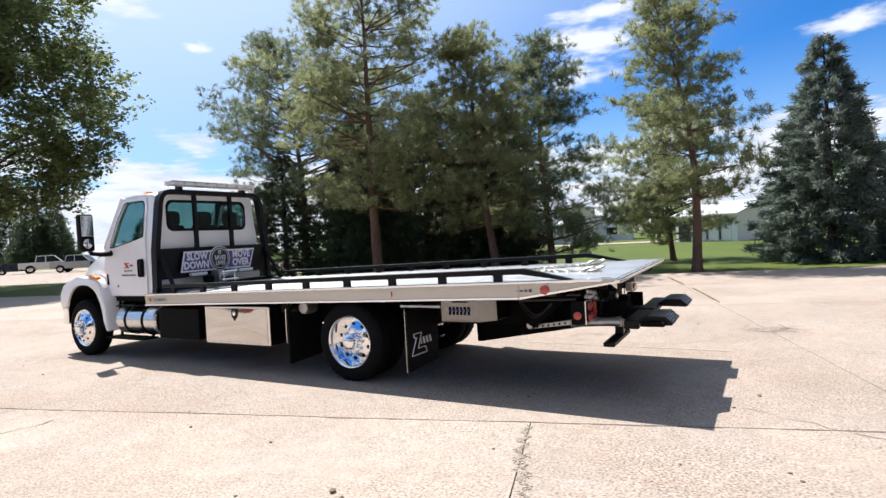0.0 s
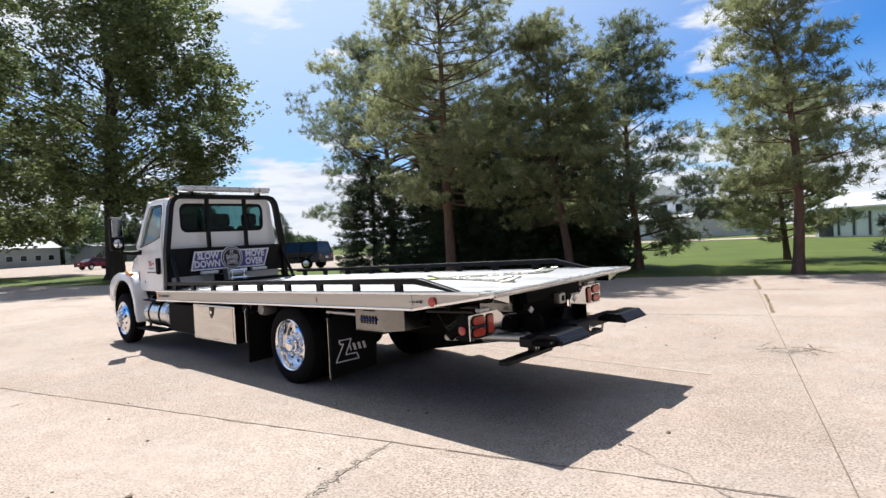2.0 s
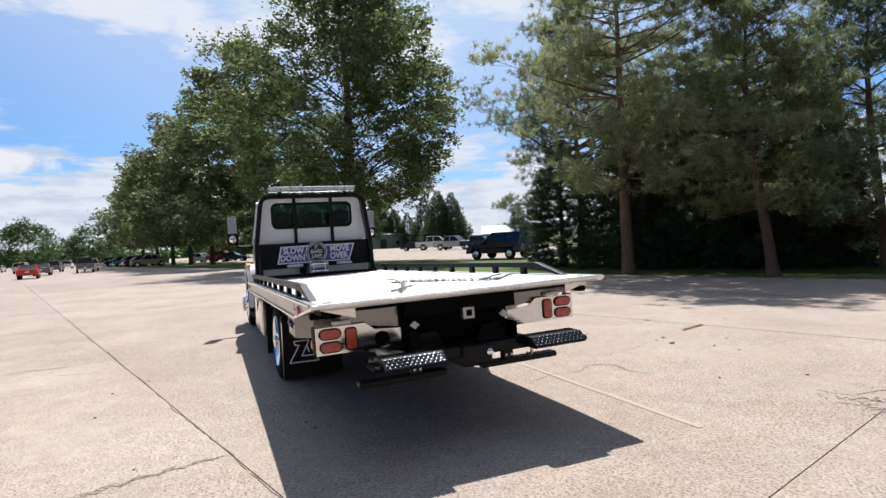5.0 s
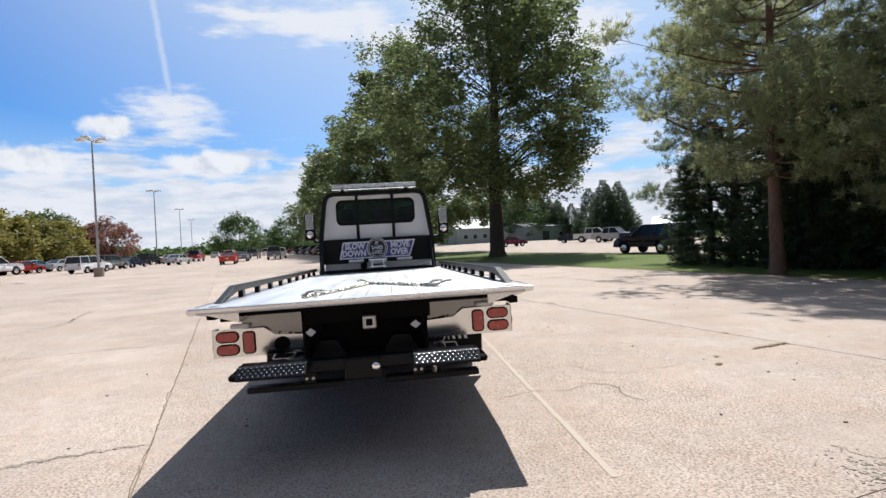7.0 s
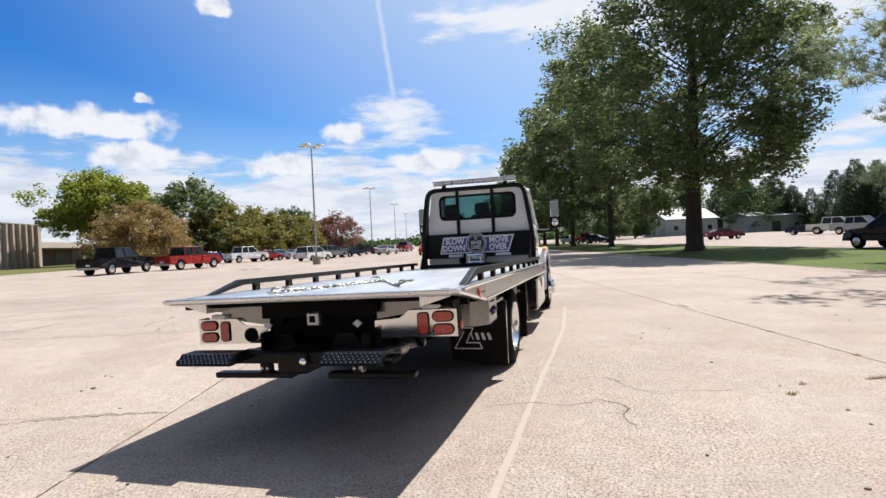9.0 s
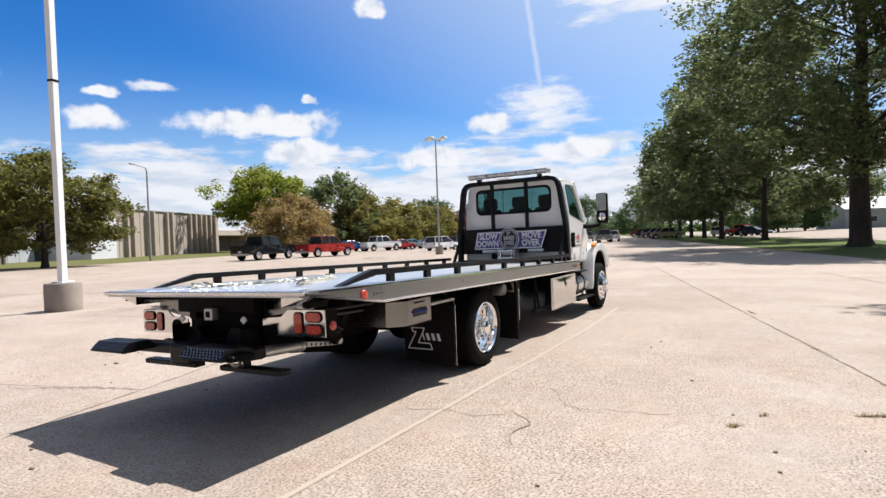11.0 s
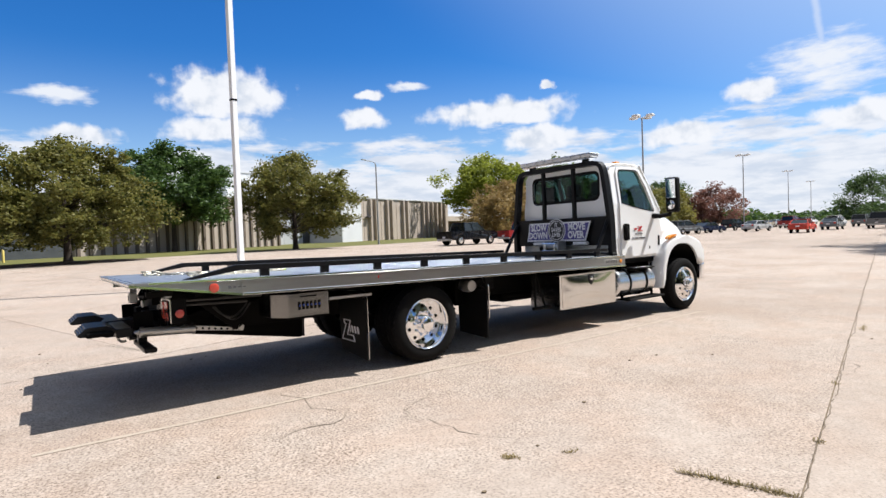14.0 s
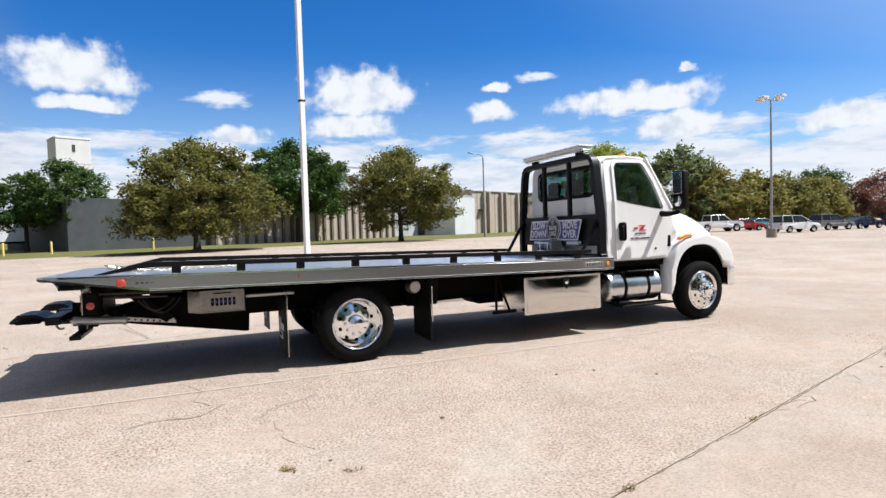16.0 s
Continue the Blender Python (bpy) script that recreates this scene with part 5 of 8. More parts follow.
        part("pillar", bm, M_WHITE, TRUCK, m=CAB, smooth=True)
    part("cab_floor", one_box(7.1, 8.34, -1.0, 1.0, 0.98, 1.03), M_SEAT, TRUCK, m=CAB)
    part("cab_roof_lining", one_box(7.14, 7.90, -0.85, 0.85, 2.54, 2.55), M_SEAT, TRUCK, m=CAB)
    part("firewall", one_box(8.29, 8.33, -1.0, 1.0, 1.03, 1.80), M_SEAT, TRUCK, m=CAB)
    part("dashboard", one_box(7.98, 8.30, -0.98, 0.98, 1.45, 1.78, 0.05, 2), M_SEAT, TRUCK, m=CAB)
    for y in (0.56, -0.06, -0.60):
        seat = part("seat", one_box(7.25, 7.75, y - 0.23, y + 0.23, 1.30, 1.46, 0.05, 2), M_SEAT, TRUCK, "dark grey cab seat", CAB)
        part("seat_post", one_box(7.35, 7.65, y - 0.15, y + 0.15, 1.03, 1.31), M_FRAME, seat, m=CAB)
        part("seat_back", one_box(7.20, 7.34, y - 0.23, y + 0.23, 1.42, 2.10, 0.06, 3), M_SEAT, seat, m=CAB)
        part("headrest", one_box(7.20, 7.32, y - 0.15, y + 0.15, 2.09, 2.33, 0.06, 3), M_SEAT, seat, m=CAB)
    bm = bmesh.new()
    ringpts = [Vector((0.2 * math.cos(a), 0.2 * math.sin(a), 0)) for a in np.linspace(0, 2 * math.pi, 25)]
    mm = pose(7.93, 0.48, 1.83, 0, -62, 0)
    tube(bm, [mm @ p for p in ringpts], 0.014, 7, False)
    tube(bm, [mm @ Vector((-0.2, 0, 0)), mm @ Vector((0.2, 0, 0))], 0.014, 6)
    tube(bm, [mm @ Vector((0, 0, 0)), (8.2, 0.48, 1.65)], 0.025, 7)
    part("steering_wheel", bm, M_FLAP, TRUCK, m=CAB, smooth=True)
    # under-cab side skirts
    for s in (1, -1):
        part("cab_sill", one_box(7.10, 8.35, s * 0.6, s * 0.98, 0.90, 0.995, 0.01), M_FRAME, TRUCK, m=CAB)


def _fill(pts):
    bm = bmesh.new()
    bm.faces.new([bm.verts.new(p) for p in pts])
    return bm


build_cab()


# bonnet, wings, bumper, tanks, mirrors
def build_front():
    stations = [(8.33, 1.01, 1.84, 1.10), (8.55, 0.985, 1.81, 1.16), (8.95, 0.92, 1.71, 1.20), (9.25, 0.86, 1.60, 1.12), (9.48, 0.80, 1.47, 1.0), (9.62, 0.74, 1.30, 0.95), (9.68, 0.70, 1.0, 0.90)]
    bm = bmesh.new()
    rows = []
    for x, hw, zt, zb in stations:
        pts = [(hw, zb), (hw, zb + (zt - zb) * 0.45), (hw * 0.97, zb + (zt - zb) * 0.75), (hw * 0.86, zt - 0.05), (hw * 0.62, zt - 0.005), (hw * 0.3, zt + 0.02), (0, zt + 0.028)]
        pts = pts + [(-y, z) for y, z in reversed(pts[:-1])]
        rows.append([bm.verts.new((x, y, z)) for y, z in pts])
    for r0, r1 in zip(rows, rows[1:]):
        for k in range(len(r0) - 1):
            bm.faces.new((r0[k], r0[k + 1], r1[k + 1], r1[k]))
    bm.faces.new(rows[-1])
    hood = part("bonnet", bm, M_WHITE, TRUCK, "white sloping bonnet", CAB, True)
    thicken(hood, 0.02, -1)
    part("grille", one_box(9.66, 9.72, -0.5, 0.5, 0.80, 1.22, 0.02, 2), M_CHROME, TRUCK, "bright grille", CAB)

    def wing(s):
        cx, cz = FRONT_AXLE, WHEEL_R
        def arch(rx, rz, a):
            return cx - 0.02 + rx * math.copysign(abs(math.cos(a)) ** 0.8, math.cos(a)), cz + rz * abs(math.sin(a)) ** 0.85
        arc = [arch(0.56, 0.73, a) for a in np.linspace(radians(28), radians(177), 33)]
        pts = [(9.50, 0.78), (9.56, 0.88), (9.53, 1.06), (9.42, 1.20), (9.22, 1.29), (8.95, 1.335), (8.68, 1.335), (8.48, 1.29), (8.34, 1.20), (8.25, 1.05), (8.19, 0.80), (8.13, 0.45), (8.21, 0.43)] + list(reversed(arc))
        bm = bmesh.new()
        va = [bm.verts.new((x, s * 1.195, z)) for x, z in pts]
        vb = [bm.verts.new((x, s * (0.70 if z > 0.9 else 0.95), z)) for x, z in pts]
        f = bm.faces.new(va)
        k = len(pts)
        for i in range(k):
            bm.faces.new((va[i], vb[i], vb[(i + 1) % k], va[(i + 1) % k]))
        es = [e for e in f.edges]
        bmesh.ops.bevel(bm, geom=es, offset=0.05, segments=3, profile=0.6, affect="EDGES", clamp_overlap=True)
        w = part("wing", bm, M_WHITE, TRUCK, "white flared front wing", CAB, True)
        bm = bmesh.new()
        arc2 = [(q[0], s * 1.0, q[1]) for q in [arch(0.552, 0.722, a) for a in np.linspace(radians(5), radians(177), 28)]]
        for (p0, p1) in zip(arc2, arc2[1:]):
            vs = [bm.verts.new(q) for q in ((p0[0], s * 1.165, p0[2]), (p1[0], s * 1.165, p1[2]), (p1[0], s * 0.55, p1[2]), (p0[0], s * 0.55, p0[2]))]
            bm.faces.new(vs)
        bmesh.ops.remove_doubles(bm, verts=bm.verts[:], dist=0.0001)
        thicken(part("wheel_liner", bm, M_FRAME, w, m=CAB), 0.01)
        bm = bmesh.new()
        prism(bm, [(8.36, 1.275), (8.50, 1.315), (8.58, 1.335), (8.66, 1.335), (8.60, 1.365), (8.48, 1.36), (8.38, 1.32)], "y", s * 1.12, s * 1.200, 0.006)
        part("turn_signal", bm, M_AMBER, w, "amber side lamp", CAB)
        part("air_slot", one_box(8.24, 8.32, s * 1.03, s * 1.06, 1.18, 1.36, 0.01), M_FRAME, w, "dark air slot", CAB)
        part("bonnet_badge", one_box(8.60, 8.74, s * 0.905, s * 0.925, 1.55, 1.61, 0.006), M_GALV, w, "small grey badge", CAB)
        # mirror on its arm
        bm = bmesh.new()
        tube(bm, [(8.12, s * 1.03, 1.70), (8.15, s * 1.20, 1.69), (8.16, s * 1.36, 1.71), (8.16, s * 1.40, 1.80)], [0.05, 0.04, 0.035, 0.03], 10)
        arm = part("mirror_arm", bm, M_FLAP, TRUCK, "black mirror arm", CAB, True)
        bm = one_box(8.07, 8.20, s * 1.335, s * 1.555, 1.745, 2.335, 0.04, 3)
        head = part("mirror_housing", bm, M_FLAP, arm, "tall black mirror housing", CAB, True)
        part("mirror_glass", one_box(8.062, 8.072, s * 1.36, s * 1.535, 1.985, 2.305, 0.004), M_CHROME, head, "flat mirror", CAB)
        bm = bmesh.new()
        bmesh.ops.create_uvsphere(bm, u_segments=20, v_segments=12, radius=0.10, matrix=pose(8.085, s * 1.447, 1.87) @ Matrix.Diagonal((0.26, 0.86, 0.95, 1)))
        part("convex_mirror", bm, M_CHROME, head, "small bulging lower mirror", CAB, True)
        # fuel tank with straps and step
        bm = bmesh.new()
        lathe(bm, [(0.02, 7.02), (0.17, 7.02), (0.215, 7.035), (0.235, 7.06), (0.235, 8.02), (0.215, 8.045), (0.17, 8.06), (0.02, 8.06)], 36, pose(0, s * 0.90, 0.60, 0, 90, 0) )
        tank = part("fuel_tank", bm, M_ALU, TRUCK, "round aluminium fuel tank", None, True)
        for x in (7.30, 7.75):
            bm = bmesh.new()
            lathe(bm, [(0.238, x), (0.243, x + 0.004), (0.243, x + 0.05), (0.238, x + 0.054)], 36, pose(0, s * 0.90, 0.60, 0, 90, 0))
            part("tank_strap", bm, M_FRAME, tank, "black strap", None, True)
        part("step_board", one_box(7.20, 8.20, s * 0.95, s * 1.20, 0.315, 0.345, 0.006), M_FRAME, TRUCK, "black step")
        part("step_plate", one_box(7.40, 8.00, s * 0.98, s * 1.14, 0.825, 0.845, 0.005), M_FRAME, tank, "black perforated tread")
        bm = bmesh.new()
        for k in range(8):
            lathe(bm, [(0.014, 0), (0.01, 0.004)], 8, pose(7.45 + k * 0.07, s * 1.06, 0.845))
        part("tread_holes", bm, M_ALU, tank)
        for x in (7.28, 8.12):
            part("step_hanger", one_box(x - 0.02, x + 0.02, s * 0.97, s * 1.0, 0.32, 0.90, 0.004), M_FRAME, TRUCK)
    both(wing)
    part("bumper", one_box(9.50, 9.67, -1.12, 1.12, 0.48, 0.82, 0.05, 3), M_CHROME, TRUCK, "bright front bumper")
    part("engine_bay", one_box(8.5, 9.4, -0.5, 0.5, 0.7, 1.3), M_FRAME, TRUCK)
    part("battery_box", one_box(5.98, 6.92, 0.70, 1.12, 0.36, 0.82, 0.02, 2), M_FRAME, TRUCK, "black battery box")


build_front()

# ---- trees ----
def leaf_cards(rng, centres, size, spread, per, flat=0.35, thin=0.55):
    """Small pointed leaves scattered round each centre. Returns points and faces."""
    n = len(centres) * per
    c = np.repeat(np.asarray(centres), per, axis=0) + rng.normal(0, 1, (n, 3)) * np.asarray(spread)
    a = rng.normal(0, 1, (n, 3))
    a[:, 2] *= flat
    a /= np.linalg.norm(a, axis=1)[:, None]
    b = np.cross(a, rng.normal(0, 1, (n, 3)))
    b /= np.linalg.norm(b, axis=1)[:, None]
    s = size * rng.uniform(0.6, 1.25, (n, 1))
    v = np.stack((c - a * s * 0.5, c + b * s * thin * 0.5, c + a * s * 0.5, c - b * s * thin * 0.5), axis=1).reshape(-1, 3)
    f = np.arange(4 * n).reshape(-1, 4)
    return v, f


def needle_tufts(rng, centres, ways, length, width, per, splay=0.75):
    """Tufts of needles: thin blades that fan out from each centre along its way."""
    n = len(centres) * per
    c = np.repeat(np.asarray(centres), per, axis=0)
    w = np.repeat(np.asarray(ways), per, axis=0) + rng.normal(0, splay, (n, 3))
    w /= np.linalg.norm(w, axis=1)[:, None]
    side = np.cross(w, rng.normal(0, 1, (n, 3)))
    side /= np.linalg.norm(side, axis=1)[:, None]
    ln = length * rng.uniform(0.6, 1.2, (n, 1))
    c = c + rng.normal(0, length * 0.25, (n, 3))
    v = np.stack((c - side * width, c + side * width, c + w * ln), axis=1).reshape(-1, 3)
    return v, np.arange(3 * n).reshape(-1, 3)


def card_part(name, v, f, material, parent, label=""):
    me = bpy.data.meshes.new(name)
    me.vertices.add(len(v))
    me.vertices.foreach_set("co", np.asarray(v, dtype=np.float32).ravel())
    me.loops.add(f.size)
    me.loops.foreach_set("vertex_index", f.ravel().astype(np.int32))
    me.polygons.add(len(f))
    me.polygons.foreach_set("loop_start", (np.arange(len(f)) * f.shape[1]).astype(np.int32))
    me.update(calc_edges=True)
    me.materials.append(material)
    ob = new(name, me)
    ob.parent = parent
    if label:
        ob["label"] = label
    return ob


def pompoms(rng, centres, ways, length, width, per, up=0.5):
    """Round tufts of long needles: blades that stand out all round each twig's end."""
    n = len(centres) * per
    c = np.repeat(np.asarray(centres), per, axis=0)
    w = rng.normal(0, 1, (n, 3))
    w /= np.linalg.norm(w, axis=1)[:, None]
    w = w + np.repeat(np.asarray(ways), per, axis=0) * up
    w /= np.linalg.norm(w, axis=1)[:, None]
    side = np.cross(w, rng.normal(0, 1, (n, 3)))
    side /= np.linalg.norm(side, axis=1)[:, None]
    ln = length * rng.uniform(0.55, 1.2, (n, 1))
    c = c + rng.normal(0, length * 0.16, (n, 3))
    v = np.stack((c - side * width, c + side * width, c + w * ln), axis=1).reshape(-1, 3)
    return v, np.arange(3 * n).reshape(-1, 3)


def pine(label, x, y, h, radius, bare, seed, material=None, lean=(0, 0), tufts=1.0, group="pines", per=30, cone=0.62, crook=0.15, needle=(0.26, 0.014), droop=0.0):
    """A tall pine: bare lower trunk, crooked limbs that fork into twigs, each twig ending in a round tuft of needles."""
    rng = np.random.default_rng(seed)
    root = thing("pine_tree", label, "tree", pose(x, y, ground_z(x, y) - 0.03), group)

    def axis(t):
        sway = Vector((crook * (math.sin(t * 5 + seed) - math.sin(seed)), 0.8 * crook * (math.sin(t * 4 + 2 * seed) - math.sin(2 * seed)), h * t))
        return sway + Vector((lean[0] * t * t, lean[1] * t * t, 0))
    bm = bmesh.new()
    r0 = 0.011 * h + 0.05
    tube(bm, [axis(t) + (Vector((0, 0, -0.15)) if t == 0 else Vector()) for t in (0, 0.015, 0.05, 0.12, 0.2, 0.3, 0.4, 0.5, 0.6, 0.7, 0.8, 0.97)], [r0 * 1.5, r0 * 1.25, r0 * 1.05, r0 * 0.97, r0 * 0.9, r0 * 0.82, r0 * 0.7, r0 * 0.58, r0 * 0.45, r0 * 0.34, r0 * 0.22, r0 * 0.05], 12)
    centres, ways = [], []
    k = int((1 - bare) * h / 0.40)
    lobes = [rng.uniform(0.82, 1.18) for _ in range(9)]
    for i in range(k):
        t0 = bare + (1 - bare) * (i + rng.uniform(0, 0.8)) / k
        rel = (t0 - bare) / (1 - bare)
        whorl = rng.uniform(0.80, 1.10)
        for _ in range(rng.integers(4, 7)):
            a = rng.uniform(0, 2 * math.pi)
            lobe = lobes[int(a / (2 * math.pi) * 3) % 3 + 3 * min(2, int(rel * 3))]
            reach = radius * (0.10 + 1.12 * (1 - rel) ** cone * (0.60 + 0.40 * min(1, rel * 4))) * rng.uniform(0.55, 1.08) * whorl * lobe
            out = Vector((math.cos(a), math.sin(a), 0))
            side = Vector((-out.y, out.x, 0))
            rise = rng.uniform(-0.12, 0.24) + 0.45 * rel - droop * (1 - rel)
            bow = rng.uniform(-0.28, 0.28)
            p0 = axis(min(0.98, t0))

            def along(q):
                return p0 + out * reach * q + side * reach * bow * q * q + Vector((0, 0, reach * (rise * q + 0.18 * q * q)))
            tube(bm, [along(q) for q in (0, 0.35, 0.7, 1.0)], [0.008 * reach + 0.014, 0.006 * reach + 0.010, 0.012, 0.005], 5, False)
            for _ in range(max(2, int((1.4 + reach * 1.15) * tufts))):
                q = rng.uniform(0.12, 1.0) ** 0.62
                base = along(q)
                twig = (0.20 + 0.26 * reach * (1.15 - q) * 1.3) * rng.uniform(0.3, 1.2)
                d = (out * rng.uniform(0.0, 0.9) + side * rng.uniform(-1, 1) + Vector((0, 0, rng.uniform(-0.3, 0.6)))).normalized()
                tip = base + d * twig
                tube(bm, [base, tip], [0.008, 0.004], 3, False)
                size = rng.uniform(0.20, 0.42)
                for _ in range(rng.integers(5, 10)):
                    off = Vector((rng.normal(0, size), rng.normal(0, size), abs(rng.normal(0, size * 0.45))))
                    centres.append(tip + off)
                    ways.append((d * 0.4 + off.normalized() * 0.5 + Vector((0, 0, 0.7))).normalized())
    part("trunk", bm, M_BARK, root, "scaly reddish-brown trunk", smooth=True)
    v, f = pompoms(rng, np.array(centres), np.array(ways), needle[0], needle[1], per)
    card_part("crown", v, f, material or M_PINE, root, "clumped olive-green needles")
    return root


def spruce(label, x, y, h, radius, seed, material, group="spruces", dense=1.0, needles=7, blade=(0.27, 0.027)):
    """A cone of drooping boughs down to the ground."""
    rng = np.random.default_rng(seed)
    root = thing("spruce_tree", label, "tree", pose(x, y, ground_z(x, y) - 0.03), group)
    bm = bmesh.new()
    tube(bm, [(0, 0, -0.1), (0, 0, h * 0.3), (0, 0, h * 0.98)], [0.2, 0.15, 0.02], 10)
    C, W = [], []
    k = int(h / 0.30)
    for i in range(k):
        z = 0.25 + (h - 0.4) * (i + rng.uniform(0, 0.6)) / k
        rel = z / h
        reach0 = radius * (1 - rel) ** 0.85 * (0.75 + 0.25 * min(1, rel * 6)) + 0.12
        n = int(5 + 9 * (1 - rel))
        for j in range(n):
            a = 2 * math.pi * (j + rng.uniform(0, 1)) / n
            out = np.array((math.cos(a), math.sin(a), 0))
            reach = reach0 * rng.uniform(0.72, 1.12)
            drop = -0.22 + 0.5 * rel
            if i % 2 == 0 and j % 2 == 0:
                tube(bm, [(0, 0, z), tuple(out * reach * 0.6 + np.array((0, 0, z + drop * reach * 0.6))), tuple(out * reach * 0.95 + np.array((0, 0, z + drop * reach * 0.85)))], [0.03, 0.018, 0.006], 5, False)
            m = int((4 + reach * 8) * dense)
            s = rng.uniform(0.25, 1.0, m) ** 0.65
            side = np.array((-out[1], out[0], 0))
            q = out * (reach * s)[:, None] + side * (rng.normal(0, 0.16, m) * (0.4 + reach * 0.5) * (1.15 - s))[:, None]
            q[:, 2] += z + drop * reach * s * (1 - 0.25 * s) + rng.normal(0, 0.05, m)
            C.append(q)
            W.append(np.repeat((out + np.array((0, 0, 0.1)))[None], m, 0))
    part("trunk", bm, M_BARKGREY, root, "dark trunk", smooth=True)
    v, f = needle_tufts(rng, np.concatenate(C), np.concatenate(W), blade[0], blade[1], needles, 0.6)
    card_part("crown", v, f, material, root, "dense short needles on drooping boughs")
    return root


def broadleaf(name, label, x, y, h, width, bole, seed, material, leaf=0.24, count=36000, trunk_r=0.0, lumps=70, group="", widest=0.38, power=2.0, skirt=0.72, plump=1.0):
    """A broad tree: trunk, forking limbs, boughs that carry clumps of leaves, with gaps between the clumps."""
    rng = np.random.default_rng(seed)
    root = thing(name, label, "tree", pose(x, y, ground_z(x, y) - 0.03), group)
    r = trunk_r or 0.012 * h + 0.08
    bm = bmesh.new()
    top = h * 0.86
    tube(bm, [(0, 0, -0.15), (0, 0, 0.12), (0, 0, 0.5), (0.0, 0, bole), (0.3 * r, 0.5 * r, h * 0.5), (0.2 * r, -0.4 * r, top)], [r * 1.7, r * 1.35, r * 1.08, r * 0.85, r * 0.5, r * 0.1], 14)
    hw = width / 2

    def profile(s):
        if s < widest:
            return skirt + (1 - skirt) * (s / widest) ** 0.6
        return max(0.05, (1 - ((s - widest) / (1 - widest)) ** power)) ** 0.62

    cen, rad = [], []
    while len(cen) < lumps:
        s = rng.uniform(0.0, 1.0)
        if rng.random() > profile(s) + 0.15:
            continue
        a, k = rng.uniform(0, 2 * math.pi), rng.uniform(0.12, 1.0) ** 0.45
        size = width * rng.uniform(0.045, 0.095) * plump
        reach = max(0.0, profile(s) * hw * (1 + 0.16 * math.sin(3 * a + seed) * rng.random()) - size * 0.7) * k
        z = bole + s * (h - bole - size * 0.5)
        z -= 0.10 * reach * rng.uniform(0, 1) * (s < 0.5)
        cen.append((reach * math.cos(a), reach * math.sin(a), max(z, bole * 0.75)))
        rad.append(size)
    for k, p in enumerate(cen):
        p = np.array(p)
        z0 = max(bole * rng.uniform(0.85, 1.25), min(top * 0.95, p[2] - rng.uniform(0.2, 0.55) * math.hypot(p[0], p[1]) - 0.02 * h))
        s = np.array((0, 0, z0))
        m1 = s * 0.5 + p * 0.5 + np.array((0, 0, 0.02 * h)) + rng.normal(0, 0.018 * h, 3)
        rr = (r * 0.22 if k % 9 == 0 else r * 0.055) * (1 - z0 / h) + 0.012
        tube(bm, [tuple(s), tuple(m1), tuple(p)], [rr, rr * 0.6, 0.012], 6, False)
    part("trunk", bm, M_BARKGREY, root, "dark furrowed trunk and limbs", smooth=True)
    # boughs > sprays > leaves
    cen, rad = np.array(cen), np.array(rad)
    sprays = lumps * 14
    which = np.arange(sprays) % lumps
    d = rng.normal(0, 1, (sprays, 3))
    d /= np.linalg.norm(d, axis=1)[:, None]
    d[:, 2] = d[:, 2] * 0.75 + 0.12
    sc = cen[which] + d * (rng.uniform(0.25, 1.25, (sprays, 1)) ** 0.7) * rad[which][:, None]
    n = count
    pick = rng.integers(0, sprays, n)
    off = rng.normal(0, 1, (n, 3)) * (1, 1, 0.6)
    c = sc[pick] + off * (0.20 * rad[which][pick] * rng.uniform(0.6, 1.5, sprays)[pick])[:, None]
    keep = c[:, 2] > bole * 0.55
    v, f = leaf_cards(rng, c[keep], leaf, leaf * 0.25, 1)
    card_part("crown", v, f, material, root, "uneven leafy crown")
    return root


# pines at the lawn's edge
pine("tall pine with bare brown trunk at the lawn's edge", -13.8, 19.6, 14.8, 4.4, 0.22, 3, lean=(-0.5, 0.2), tufts=1.1, per=22, droop=0.22)
pine("slim pine with curving trunk at the lawn's edge", -9.1, 21.3, 10.3, 2.7, 0.20, 8, lean=(-0.7, 0.3), tufts=1.15, per=26, crook=0.25, droop=0.25)
pine("open-crowned pine with leaning trunk on the lawn", -1.75, 22.9, 10.35, 3.1, 0.24, 12, lean=(-0.95, 0.2), tufts=1.15, per=24, crook=0.12, droop=0.28, cone=0.75)
pine("small dark pine on the lawn", -3.6, 31.0, 7.6, 3.2, 0.10, 21, lean=(0.1, 0.1), tufts=1.2, per=20)
pine("broad blue-green pine behind the others", -20.8, 22.6, 13.0, 6.6, 0.22, 31, M_PINEBLUE, lean=(-1.6, 0), tufts=1.1, per=20, cone=0.95)
pine("tall blue-green pine behind the others", -14.5, 25.3, 9.2, 4.2, 0.06, 32, M_PINEBLUE, tufts=0.8, per=18)
pine("blue-green pine behind the slim pine", -8.1, 25.4, 10.6, 4.2, 0.06, 33, M_PINEBLUE, tufts=1.35, per=20, cone=0.95)
fir = spruce("dark conical fir with boughs to the ground", -14.2, 24.4, 8.8, 3.4, 44, M_PINEDARK)
for fx, fy, fs in ((-17.6, 23.6, 1.05), (-11.8, 25.2, 0.92), (-10.3, 25.8, 0.68), (-21.5, 22.0, 0.80), (-12.5, 27.6, 1.0), (-18.8, 26.4, 1.1), (-16.0, 22.6, 0.62)):
    copy_thing(fir, pose(fx, fy, -0.03, 0, 0, 137 * fx) @ Matrix.Scale(fs, 4))
spruce("blue-green spruce with boughs to the ground", 2.9, 28.4, 9.3, 3.5, 43, M_SPRUCE, dense=2.0)

